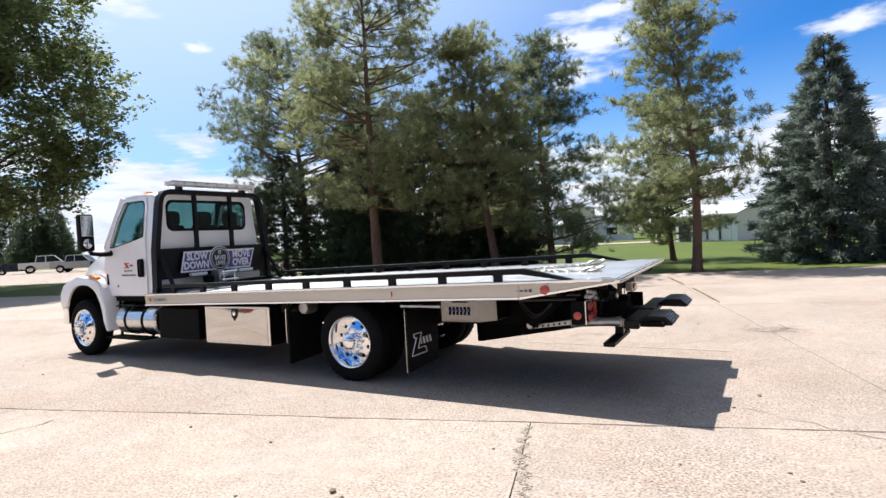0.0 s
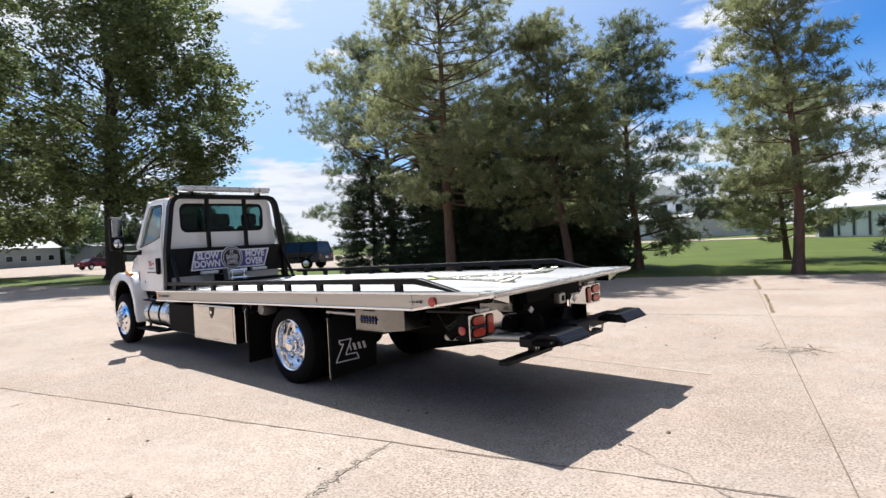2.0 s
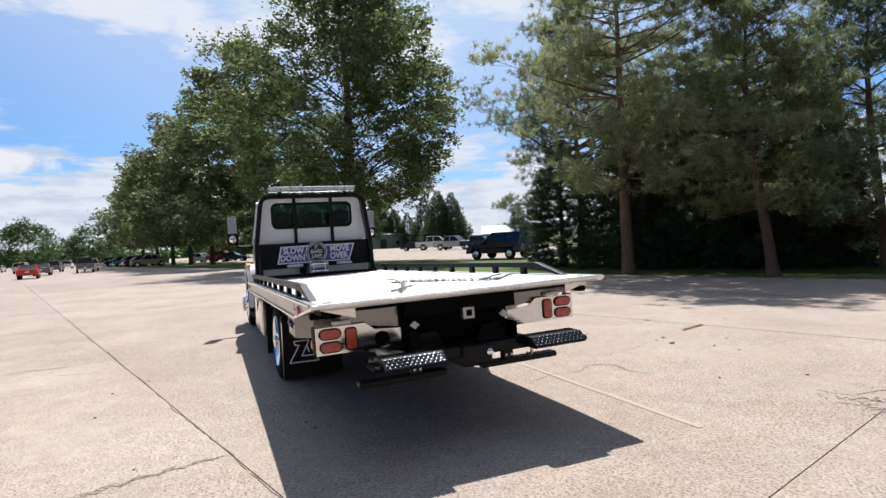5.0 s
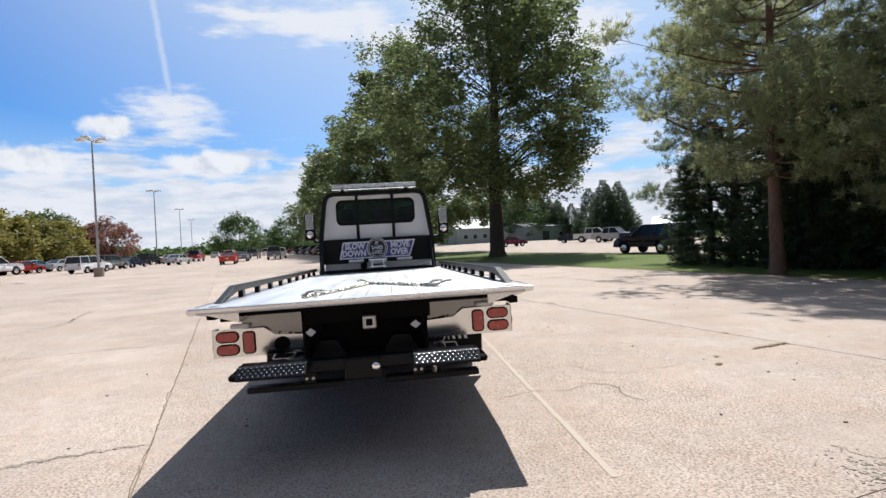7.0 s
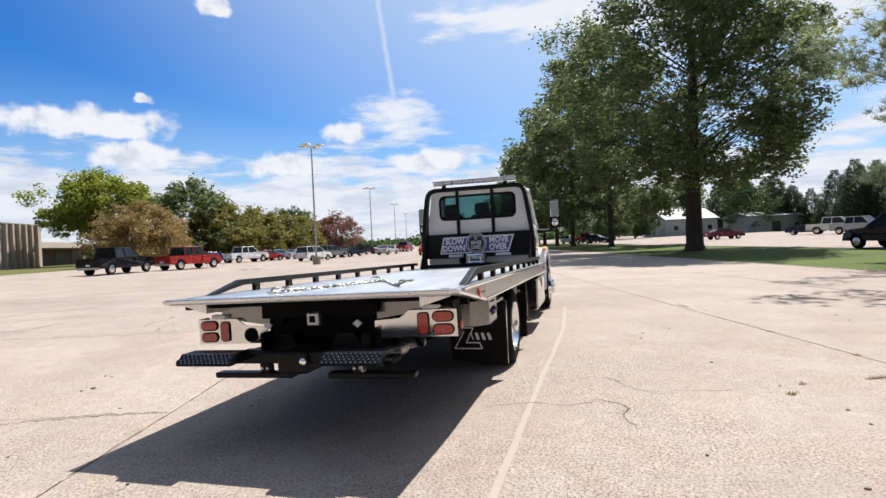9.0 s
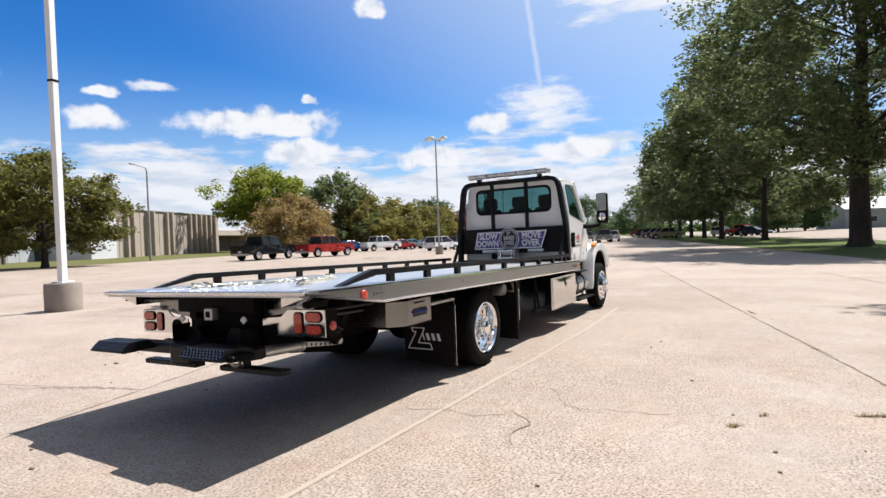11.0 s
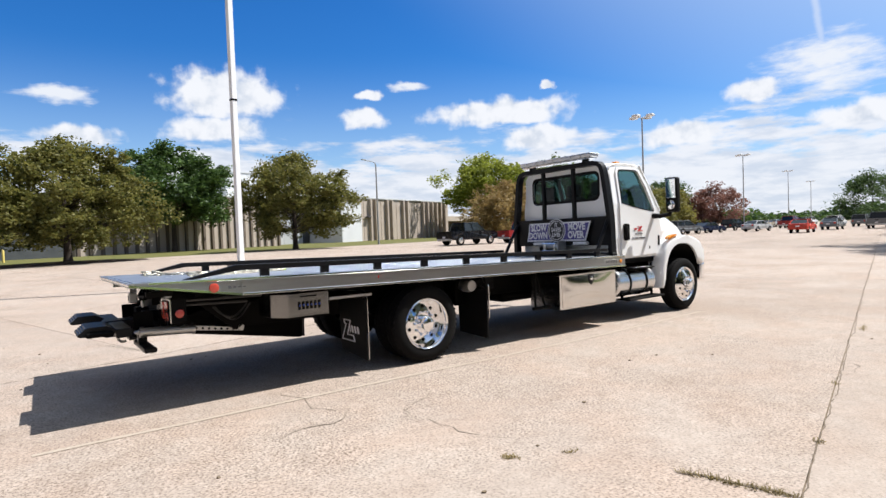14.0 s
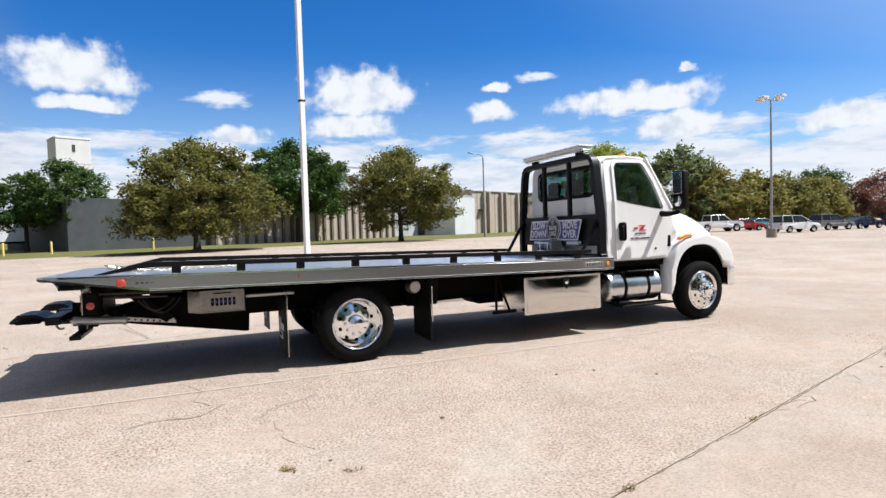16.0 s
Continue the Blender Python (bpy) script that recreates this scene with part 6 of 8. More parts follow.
# the big oak and the row of trees along the lot
broadleaf("oak_tree", "large spreading oak with full green crown", -45.0, 16.4, 28.5, 22.8, 5.6, 51, M_OAK, 0.33, 94000, 0.62, 230, "row of oaks", widest=0.30, power=1.6, skirt=0.66, plump=1.05)
for k, (x, y, h, w) in enumerate([(-72.0, 10.7, 28.0, 24.5), (-85.5, 5.4, 25.5, 23.0), (-97.0, 2.2, 24.0, 22.0), (-109.0, -1.0, 22.5, 21.0), (-121.0, -4.4, 21.0, 19.5), (-135.0, -8.2, 20.0, 19.0)]):
    broadleaf("oak_tree", "spreading green oak in the row along the lot", x, y, h, w, 3.9, 60 + k, M_OAK, 0.54, (36000, 25000, 18000, 14000, 12000, 12000)[k], 0.32, 110, "row of oaks", widest=0.3, power=2.0, skirt=0.82, plump=1.0)

# trees before the long building
broadleaf("locust_tree", "round yellowish-green locust tree by the kerb", -1.95, -32.1, 8.3, 11.8, 1.7, 81, M_LOCUST, 0.245, 56000, 0.24, 130, "trees before the long building", widest=0.30, power=1.8, skirt=0.85, plump=1.2)
broadleaf("locust_tree", "round yellowish-green locust tree by the kerb", -21.2, -40.4, 9.4, 12.9, 1.9, 82, M_LOCUST, 0.27, 48000, 0.24, 120, "trees before the long building", widest=0.32, power=2.2, skirt=0.8, plump=1.2)
broadleaf("green_tree", "dark green tree on the lawn before the long building", -14.2, -62.0, 13.2, 15.0, 3.9, 83, M_DEEPGREEN, 0.42, 42000, 0.28, 120, "trees before the long building", widest=0.35, skirt=0.85, plump=1.35)
broadleaf("green_tree", "low dark green tree by the building's end", 10.8, -57.0, 9.9, 9.4, 3.6, 84, M_DEEPGREEN, 0.30, 22000, 0.22, 80, "trees before the long building", skirt=0.9, plump=1.25)
broadleaf("green_tree", "lower dark green tree with a flat crown by the building's end", 15.0, -59.0, 8.3, 9.6, 3.0, 86, M_DEEPGREEN, 0.30, 20000, 0.20, 70, "trees before the long building", skirt=0.9, plump=1.25)

# trees beyond the parked cars
broadleaf("green_tree", "bright green spreading tree by the low building", -80.0, -79.5, 17.0, 21.0, 6.0, 91, M_BRIGHT, 0.55, 34000, 0.3, 100, "trees beyond the cars", widest=0.45, plump=1.4)
broadleaf("bronze_tree", "bronze-leaved round tree beside the cars", -58.3, -49.7, 8.6, 14.5, 0.9, 92, M_BROWN, 0.36, 28000, 0.2, 100, "trees beyond the cars", widest=0.25, power=1.9, skirt=0.9, plump=1.3)
for k, (x, y, h, w, mt, nm, lb) in enumerate([(-74.2, -54.3, 13.4, 15, M_OAK, "green_tree", "green tree beside the parked cars"), (-80, -53.5, 10.0, 14, M_OLIVE, "locust_tree", "olive-green tree beside the parked cars"), (-90, -53.5, 9.4, 14, M_OLIVE, "locust_tree", "bronze-green tree beside the parked cars"),
                                              (-100, -55, 9.2, 14, M_LOCUST, "locust_tree", "olive-green tree beside the parked cars"), (-110, -56, 9.0, 14, M_OLIVE, "locust_tree", "bronze-green tree beside the parked cars"), (-143.7, -76.7, 13.5, 19, M_GREEN, "green_tree", "far round green tree on the horizon"), (-149.6, -65.7, 11.0, 19, M_PURPLE, "purple_tree", "far round reddish-purple tree"),
                                              (-190, -42.4, 14.0, 22, M_GREEN, "green_tree", "far round green tree on the horizon"), (-205, -30, 12.5, 22, M_GREEN, "green_tree", "far round green tree on the horizon")]):
    broadleaf(nm, lb, x, y, h, w, 1.0, 100 + k, mt, 0.58, 13000, 0.2, 70, "trees beyond the cars", widest=0.3, skirt=0.85, plump=1.45)

# conifers and trees behind the second lot and round the houses
far_fir = spruce("dark far conifer behind the second lot", -138, 88, 11.5, 5.2, 121, M_PINEDARK, "far conifers", 0.5, 4, (0.45, 0.055))
far_rng = random.Random(5)
for k in range(22):
    y = 31 + 2.6 * (k % 11) + far_rng.uniform(-0.6, 0.6)
    x = -104 + 0.43 * (y - 33) - 6.5 * (k // 11)
    s = far_rng.uniform(0.7, 1.05)
    x, y, s = 1.5 * x, 5 + 1.5 * (y - 5), 1.4 * s
    if y < 66:
        x -= 16
    if y > 2.7 + 0.465 * (2.65 - x):
        continue
    copy_thing(far_fir, pose(x, y, 0, 0, 0, far_rng.uniform(0, 360)) @ Matrix.Scale(s, 4))
for k, (x, y, h, w) in enumerate([(-182, 34, 18, 22), (-190, 16, 19, 22), (-162, 47.5, 17, 15), (-146.7, 18.3, 11, 12), (-147.2, 5.6, 15, 17), (-136.9, 13.0, 10, 12), (-160.2, 100.6, 7, 16), (-165.0, 111.7, 6, 15), (-34, 88, 9, 12), (-14, 96, 9, 13), (8, 100, 12, 15), (22, 92, 13, 15), (-52, 74, 10, 13), (-66, 82, 12, 14)]):
    broadleaf("green_tree", "leafy green tree behind the houses", x, y, h, w, 1.2, 140 + k, M_GREEN, 0.58, 7800, 0.22, 55, "trees behind the houses", plump=1.45)
# ---- buildings ----
B0, BA = Vector((-21.0, -66.0, 0)), radians(24)


def wall_at(s, n=0.0):
    """Along the long building's front (s towards the west) and out from it (n)."""
    return B0.x - s * math.cos(BA) - n * math.sin(BA), B0.y - s * math.sin(BA) + n * math.cos(BA)


def frame_at(s):
    x, y = wall_at(s)
    return pose(x, y, 0.3, 0, 0, 180 + 24)


def build_factory():
    f = thing("factory_building", "long tan precast concrete factory with dark vertical ribs", "building", frame_at(0))
    # local x runs west along the front, local y goes back from it (away from the lot) after the turn
    wall = part("wall", one_box(-19, 10.5, 0.0, 30, -0.4, 6.95, 0.02), M_FLUTE, f, "tan precast wall")
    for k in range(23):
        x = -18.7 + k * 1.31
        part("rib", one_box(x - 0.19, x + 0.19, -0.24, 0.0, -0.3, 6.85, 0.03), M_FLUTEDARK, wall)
    part("roof", one_box(-19.2, 10.6, -0.1, 30.2, 6.95, 7.2, 0.03), M_GREYWALL, f)
    plant = part("plant_room", one_box(10.7, 27.5, 12, 24, 5.7, 12.2, 0.05), M_WHITEWALL, f, "white plant room on the roof")
    part("plant_coping", one_box(10.6, 27.6, 11.9, 24.1, 12.2, 12.4, 0.02), M_GREYWALL, plant)
    for k in range(7):
        part("siding_joint", one_box(12.9 + 2.1 * k, 12.93 + 2.1 * k, 11.985, 12.0, 6.0, 12.2), M_GREYWALL, plant)
    # the recessed grey wall with its door and the white loading block
    recess = part("recess_wall", one_box(10.6, 24.5, 7.2, 20, -0.4, 5.6, 0.02), M_GREYWALL, f, "grey recessed wall")
    for k in range(6):
        part("siding_joint", one_box(12.5 + 1.9 * k, 12.53 + 1.9 * k, 7.185, 7.2, -0.3, 5.5), M_DECALGREY, recess)
    part("block_door", one_box(22.7, 24.4, 7.1, 7.2, -0.3, 3.2, 0.02), M_DARKDOOR, recess, "dark door")
    block = part("loading_block", one_box(24.6, 30.2, -0.3, 12, -0.4, 6.85, 0.03), M_WHITEWALL, f, "white metal loading block")
    part("block_trim", one_box(24.55, 30.2, -0.36, 12.05, 6.7, 6.92, 0.02), M_GREYWALL, block)
    part("block_cap", one_box(21, 28, 6, 14, 6.95, 8.2, 0.03), M_FLUTE, f)
    # the taller fluted wing
    wing = part("wing_wall", one_box(30.25, 63.5, 0.3, 34, -0.4, 7.8, 0.02), M_FLUTE, f, "tall tan precast wing")
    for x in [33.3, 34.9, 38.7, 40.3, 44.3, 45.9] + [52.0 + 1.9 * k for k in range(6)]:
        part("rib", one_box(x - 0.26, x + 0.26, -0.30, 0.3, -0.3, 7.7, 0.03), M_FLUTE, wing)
        # thin dark strip that paints the shade along one side of the rib
        part("rib_shade", one_box(x + 0.26, x + 0.72, 0.26, 0.3, -0.3, 7.7), M_FLUTEDARK, wing, "dark strip painted as shade beside a rib")
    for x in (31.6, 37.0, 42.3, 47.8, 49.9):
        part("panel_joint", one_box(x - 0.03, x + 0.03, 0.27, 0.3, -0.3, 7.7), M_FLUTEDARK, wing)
    part("wall_lamp", one_box(31.9, 33.0, -0.5, 0.3, 4.3, 4.5, 0.03), M_DARKDOOR, wing, "small dark hood over a doorway")
    part("wing_coping", one_box(30.2, 63.6, 0.1, 34.2, 7.8, 8.05, 0.03), M_GREYWALL, f)
    # low entrance building with its flat canopy
    part("low_block", one_box(63.5, 100, 9, 30, -0.4, 3.7, 0.02), M_BRICKBROWN, f, "low brown brick wing")
    part("canopy", one_box(63.65, 100, 4, 31, 3.7, 4.9, 0.03), M_FLUTE, f, "broad flat canopy")
    for k in range(5):
        part("dark_window", one_box(65 + k * 7, 69.5 + k * 7, 8.9, 9.0, 0.4, 3.2, 0.02), M_DARKDOOR, f, "dark glazed bay")
    part("metal_roof", one_box(72, 100, 14, 30, 4.9, 6.1, 0.03), M_ROOFMETAL, f)
    # end of the building, its shade put into a dark wall colour
    part("shaded_end_wall", one_box(-33.8, -19.25, 0.6, 30, -0.4, 5.4, 0.02), M_EASTWALL, f, "end of the building, darkened for shade")


build_factory()


def build_tower():
    t = thing("elevator_tower", "tall pale concrete tower behind the trees", "tower", pose(23.7, -133.2, 0.3, 0, 0, 24))
    shaft = part("shaft", one_box(-3.3, 3.3, -3.3, 3.3, -0.3, 22.9, 0.05), M_TOWERWHITE, t)
    part("cap", one_box(-3.4, 3.4, -3.4, 3.4, 22.9, 23.3, 0.04), M_WHITEWALL, t)
    part("window", one_box(-0.35, 0.25, 3.3, 3.38, 20.1, 21.7, 0.02), M_DARKDOOR, t, "small dark window")
    for k in range(4):
        part("pour_line", one_box(-3.3, 3.3, 3.3, 3.32, 4.5 * k + 4.0, 4.5 * k + 4.08), M_BASECONC, shaft)


build_tower()


def house(name, label, x, y, turn, w, d, eaves, ridge, wall_mat, roof_mat, doors=(), windows=(), gable=()):
    """A gabled building. w: along the front, d: its depth. doors and windows on the front, and those on the gable end: (place, width, foot, head, material)."""
    h = thing(name, label, "building", pose(x, y, ground_z(x, y), 0, 0, turn))
    bm = bmesh.new()
    prism(bm, [(-d / 2, -0.3), (d / 2, -0.3), (d / 2, eaves), (0, ridge), (-d / 2, eaves)], "x", -w / 2, w / 2)
    part("wall", bm, wall_mat, h)
    for s in (1, -1):
        bm = bmesh.new()
        k = (ridge - eaves) / (d / 2)
        prism(bm, [(s * (d / 2 + 0.5), eaves - 0.5 * k + 0.02), (0, ridge + 0.02), (0, ridge + 0.16), (s * (d / 2 + 0.5), eaves - 0.5 * k + 0.16)], "x", -w / 2 - 0.4, w / 2 + 0.4)
        part("roof", bm, roof_mat, h)
    for x0, ww, z0, z1, mt in doors:
        part("door", one_box(x0 - ww / 2, x0 + ww / 2, -d / 2 - 0.06, -d / 2, z0, z1, 0.02), mt, h)
    for x0, ww, z0, z1, mt in windows:
        win = part("window", one_box(x0 - ww / 2 - 0.08, x0 + ww / 2 + 0.08, -d / 2 - 0.05, -d / 2, z0 - 0.08, z1 + 0.08, 0.01), M_WHITEWALL, h)
        part("pane", one_box(x0 - ww / 2, x0 + ww / 2, -d / 2 - 0.065, -d / 2 - 0.051, z0, z1), mt, win)
    for y0, ww, z0, z1, mt in gable:
        win = part("window", one_box(-w / 2 - 0.05, -w / 2, y0 - ww / 2 - 0.08, y0 + ww / 2 + 0.08, z0 - 0.08, z1 + 0.08, 0.01), M_WHITEWALL, h)
        part("pane", one_box(-w / 2 - 0.065, -w / 2 - 0.051, y0 - ww / 2, y0 + ww / 2, z0, z1), mt, win)
    return h


house("garage_building", "white garage with a row of white doors and metal roof", -2.3, 62.5, -30, 6.4, 8.0, 2.45, 3.6, M_HOUSEWHITE, M_ROOFMETAL,
      [(-2.2, 1.3, 0, 2.1, M_DARKDOOR), (-0.4, 0.9, 0, 2.1, M_POLE), (0.9, 0.9, 0, 2.1, M_POLE), (2.2, 0.9, 0, 2.1, M_POLE)], [(-1.05, 0.2, 0.1, 2.0, M_DARKDOOR), (0.25, 0.2, 0.1, 2.0, M_DARKDOOR), (1.55, 0.2, 0.1, 2.0, M_DARKDOOR)])
house("dwelling_house", "low white bungalow with a broad gable and pale roof", -22.0, 92.0, 100, 13, 9.4, 2.3, 3.7, M_HOUSEWHITE, M_ROOFMETAL, [], [], [(-1.8, 1.5, 0.9, 1.9, M_CARGLASS), (1.6, 1.5, 0.9, 1.9, M_CARGLASS)])
house("dwelling_house", "two-storey white house with a gable and pale roof", -25.6, 82.0, 78, 9, 6.6, 5.2, 7.1, M_HOUSEWHITE, M_ROOFMETAL, [], [], [(0.2, 1.0, 3.5, 4.5, M_CARGLASS), (-2.0, 0.9, 3.5, 4.5, M_CARGLASS)])
house("porch_building", "white porch wing with garage doors before the white house", -24.6, 77.0, -12, 4.6, 2.4, 2.7, 3.2, M_HOUSEWHITE, M_ROOFMETAL, [(0.9, 1.9, 0, 2.2, M_POLE), (-1.3, 0.9, 0, 2.1, M_POLE)], [])
house("dwelling_house", "long white single-storey wing behind the pines", -30.4, 76.0, -12, 9.0, 5, 2.6, 3.3, M_HOUSEWHITE, M_ROOFMETAL, [], [(-2.6, 0.9, 1.3, 2.1, M_CARGLASS), (-0.6, 0.6, 1.3, 2.1, M_CARGLASS), (1.4, 0.9, 1.3, 2.1, M_CARGLASS)])
house("community_building", "pale building with a broad low roof across the second lot", -141.0, 83.8, 60, 10, 9, 2.8, 4.9, M_GREYWALL, M_GREYWALL, [(0, 3, 0, 2.4, M_DARKDOOR)], [(-4, 1.6, 1.0, 2.2, M_CARGLASS), (4, 1.6, 1.0, 2.2, M_CARGLASS)])
house("metal_shed", "white metal shed with pale blue roof across the lot", -160.0, 30.5, 116, 15, 11, 4.4, 7.0, M_SHED, M_SHEDROOF, [], [(-4.6, 1.4, 1.4, 2.6, M_CARGLASS), (-1.4, 1.4, 1.4, 2.6, M_CARGLASS), (2.0, 1.4, 1.4, 2.6, M_CARGLASS), (5.2, 1.4, 1.4, 2.6, M_CARGLASS)], [(2.4, 0.8, 1.2, 2.6, M_CARGLASS)])
house("metal_shed", "white metal shed across the lot", -166.5, 55.5, 115, 24, 10, 4.2, 5.2, M_SHED, M_SHEDROOF, [(-4, 2.6, 0, 2.8, M_DARKDOOR)], [(2, 1.4, 1.2, 2.3, M_CARGLASS)])


# ---- poles ----
def light_pole(x, y, h, heads, label, turn=0.0):
    z = ground_z(x, y)
    p = thing("light_pole", label, "light pole", pose(x, y, z, 0, 0, turn), "car park light poles")
    bm = bmesh.new()
    lathe(bm, [(0.38, -0.1), (0.38, 0.72), (0.35, 0.76)], 20)
    part("base", bm, M_BASECONC, p, "round concrete base", smooth=True)
    bm = bmesh.new()
    tube(bm, [(0, 0, 0.74), (0, 0, h)], [0.10, 0.06], 12)
    part("shaft", bm, M_POLEGREY, p, smooth=True)
    part("crossarm", one_box(-0.8, 0.8, -0.04, 0.04, h - 0.05, h + 0.03, 0.01), M_POLEGREY, p)
    for k in range(heads):
        a = 2 * math.pi * k / heads
        part("lamp_head", one_box(0.55, 1.15, -0.28, 0.28, h + 0.0, h + 0.2, 0.04, 2, Matrix.Rotation(a, 4, "Z")), M_POLE, p, "flat lamp head")
    return p


light_pole(-44.4, -16.5, 11.0, 4, "tall grey car park light pole with four lamp heads")
light_pole(-91.8, -30.5, 11.8, 4, "tall grey car park light pole with four lamp heads")
light_pole(-140.0, -43.6, 12.3, 4, "far grey car park light pole with lamp heads")
light_pole(-188.0, -57.0, 12.3, 4, "far grey car park light pole with lamp heads")


def flag_pole():
    x, y = -5.62, -5.5
    p = thing("white_pole", "tall white square pole on a round concrete base", "pole", pose(x, y, ground_z(x, y)))
    bm = bmesh.new()
    lathe(bm, [(0.44, -0.1), (0.44, 0.70), (0.42, 0.74)], 32)
    part("base", bm, M_BASECONC, p, "stained round concrete base", smooth=True)
    part("foot_plate", one_box(-0.19, 0.19, -0.19, 0.19, 0.74, 0.78, 0.01), M_POLE, p, m=Matrix.Rotation(radians(15), 4, "Z"))
    part("shaft", one_box(-0.085, 0.085, -0.085, 0.085, 0.78, 12.5, 0.012, 2, Matrix.Rotation(radians(15), 4, "Z")), M_POLE, p, "white painted square shaft")
    part("collar", one_box(-0.095, 0.095, -0.095, 0.095, 6.10, 6.16, 0.005, 1, Matrix.Rotation(radians(15), 4, "Z")), M_FRAME, p, "thin dark collar")


flag_pole()


def arm_lamp():
    x, y = -34.0, -46.2
    p = thing("street_lamp", "slim grey street lamp with one bent arm", "street lamp", pose(x, y, ground_z(x, y), 0, 0, 20))
    bm = bmesh.new()
    tube(bm, [(0, 0, -0.1), (0, 0, 9.5), (0.15, 0, 9.8), (0.5, 0, 9.9), (1.9, 0, 10.0)], [0.13, 0.08, 0.06, 0.05, 0.05], 10)
    part("shaft", bm, M_POLEGREY, p, smooth=True)
    part("lamp_head", one_box(1.8, 2.5, -0.12, 0.12, 9.95, 10.08, 0.03, 2), M_POLEGREY, p)


arm_lamp()
for k, (x, y) in enumerate([(13.2, -44.0), (10.0, -45.2), (2.0, -46.5)]):
    b = thing("bollard", "short pale yellow bollard", "bollard", pose(x, y, ground_z(x, y)), "yellow bollards")
    bm = bmesh.new()
    lathe(bm, [(0.09, -0.1), (0.09, 1.0), (0.06, 1.07)], 14)
    part("post", bm, M_YELLOW, b, smooth=True)



# unseen wall added behind the camera, darkens reflections and cuts eastern sky light
east = part("added_wall_east", one_box(39.0, 39.4, -34, 60, -0.4, 9.5), M_EASTWALL)
tagged(east, "unseen dark grey wall added to darken reflections and sky light", "wall", kind="structure")


def mulch_bed(x, y, rx, ry, turn):
    """A low mound of bark mulch round a tree's foot, with an uneven rim."""
    rng = random.Random(17)
    bm = bmesh.new()
    rings = []
    for k, h in ((1.0, -0.02), (0.92, 0.08), (0.6, 0.15), (0.2, 0.18)):
        rings.append([bm.verts.new((rx * k * math.cos(a) * w, ry * k * math.sin(a) * w, h + rng.uniform(-0.015, 0.02))) for a, w in ((2 * math.pi * i / 28, rng.uniform(0.9, 1.08)) for i in range(28))])
    for r0, r1 in zip(rings, rings[1:]):
        for i in range(28):
            bm.faces.new((r0[i], r0[(i + 1) % 28], r1[(i + 1) % 28], r1[i]))
    bm.faces.new(rings[-1])
    ob = part("mulch_bed", bm, M_MULCH, None, "", pose(x, y, ground_z(x, y), 0, 0, turn), True)
    tagged(ob, "low dark brown bed of bark mulch under the tree", "mulch bed")


mulch_bed(-1.4, -31.2, 5.6, 1.7, 15.5)


def box_trailer(x, y, turn):
    t = thing("box_trailer", "white box trailer parked by the factory's end", "trailer", pose(x, y, ground_z(x, y), 0, 0, turn))
    body = part("body", one_box(-5, 5, -1.25, 1.25, 1.1, 3.9, 0.04, 2), M_WHITEWALL, t, "white ribbed body")
    part("door", one_box(5.0, 5.05, -1.1, 1.1, 1.2, 3.8, 0.01), M_POLE, body)
    part("underframe", one_box(-4.8, 4.8, -0.6, 0.6, 0.85, 1.1, 0.02), M_FRAME, t)
    for wx in (-3.9, -2.7, 3.2):
        for s in (1, -1):
            bm = bmesh.new()
            lathe(bm, [(0.20, -0.14), (0.48, -0.14), (0.5, -0.10), (0.5, 0.10), (0.48, 0.14), (0.20, 0.14)], 20, pose(wx, s * 1.05, 0.5, 90, 0, 0))
            part("wheel", bm, M_RUBBER, t, smooth=True)


box_trailer(19.0, -71.0, 24)


def far_woods():
    """The low belt of woods along the western horizon."""
    rng = np.random.default_rng(77)
    n = 620
    a = np.radians(rng.uniform(174, 240, n))
    d = rng.uniform(300, 350, n)
    h = rng.uniform(2.4, 4.4, n) * (1 + 0.35 * np.sin(a * 23))
    c = np.stack((d * np.cos(a), d * np.sin(a), h * 0.75), axis=1)
    pick = np.repeat(np.arange(n), 46)
    pts = c[pick] + rng.normal(0, 1, (len(pick), 3)) * np.stack((h[pick] * 1.2, h[pick] * 1.2, h[pick] * 0.42), axis=1)
    pts[:, 2] = np.maximum(pts[:, 2], 0.3)
    v, f = leaf_cards(rng, pts, 2.4, 0.2, 1)
    ob = card_part("far_woods", v, f, M_DEEPGREEN, None)
    tagged(ob, "low dark belt of woods along the horizon", "woods", kind="stuff")


far_woods()
# ---- parked vehicles ----
PAINTS = {}


def paint(name, c):
    if name not in PAINTS:
        PAINTS[name] = surface("car_paint_" + name, tuple(0.9 * v for v in c), c, 0.26, scale=2, fine=30, bump=0.0, spec=0.4)
    return PAINTS[name]


COLOURS = {"black": (0.004, 0.004, 0.006), "red": (0.30, 0.022, 0.018), "bright red": (0.52, 0.05, 0.03), "white": (0.74, 0.74, 0.74), "silver": (0.45, 0.46, 0.47), "grey": (0.16, 0.17, 0.18),
           "blue": (0.03, 0.09, 0.30), "teal": (0.10, 0.30, 0.38), "dark blue": (0.015, 0.022, 0.05), "maroon": (0.14, 0.012, 0.03), "dark green": (0.02, 0.05, 0.035), "tan": (0.32, 0.27, 0.20)}
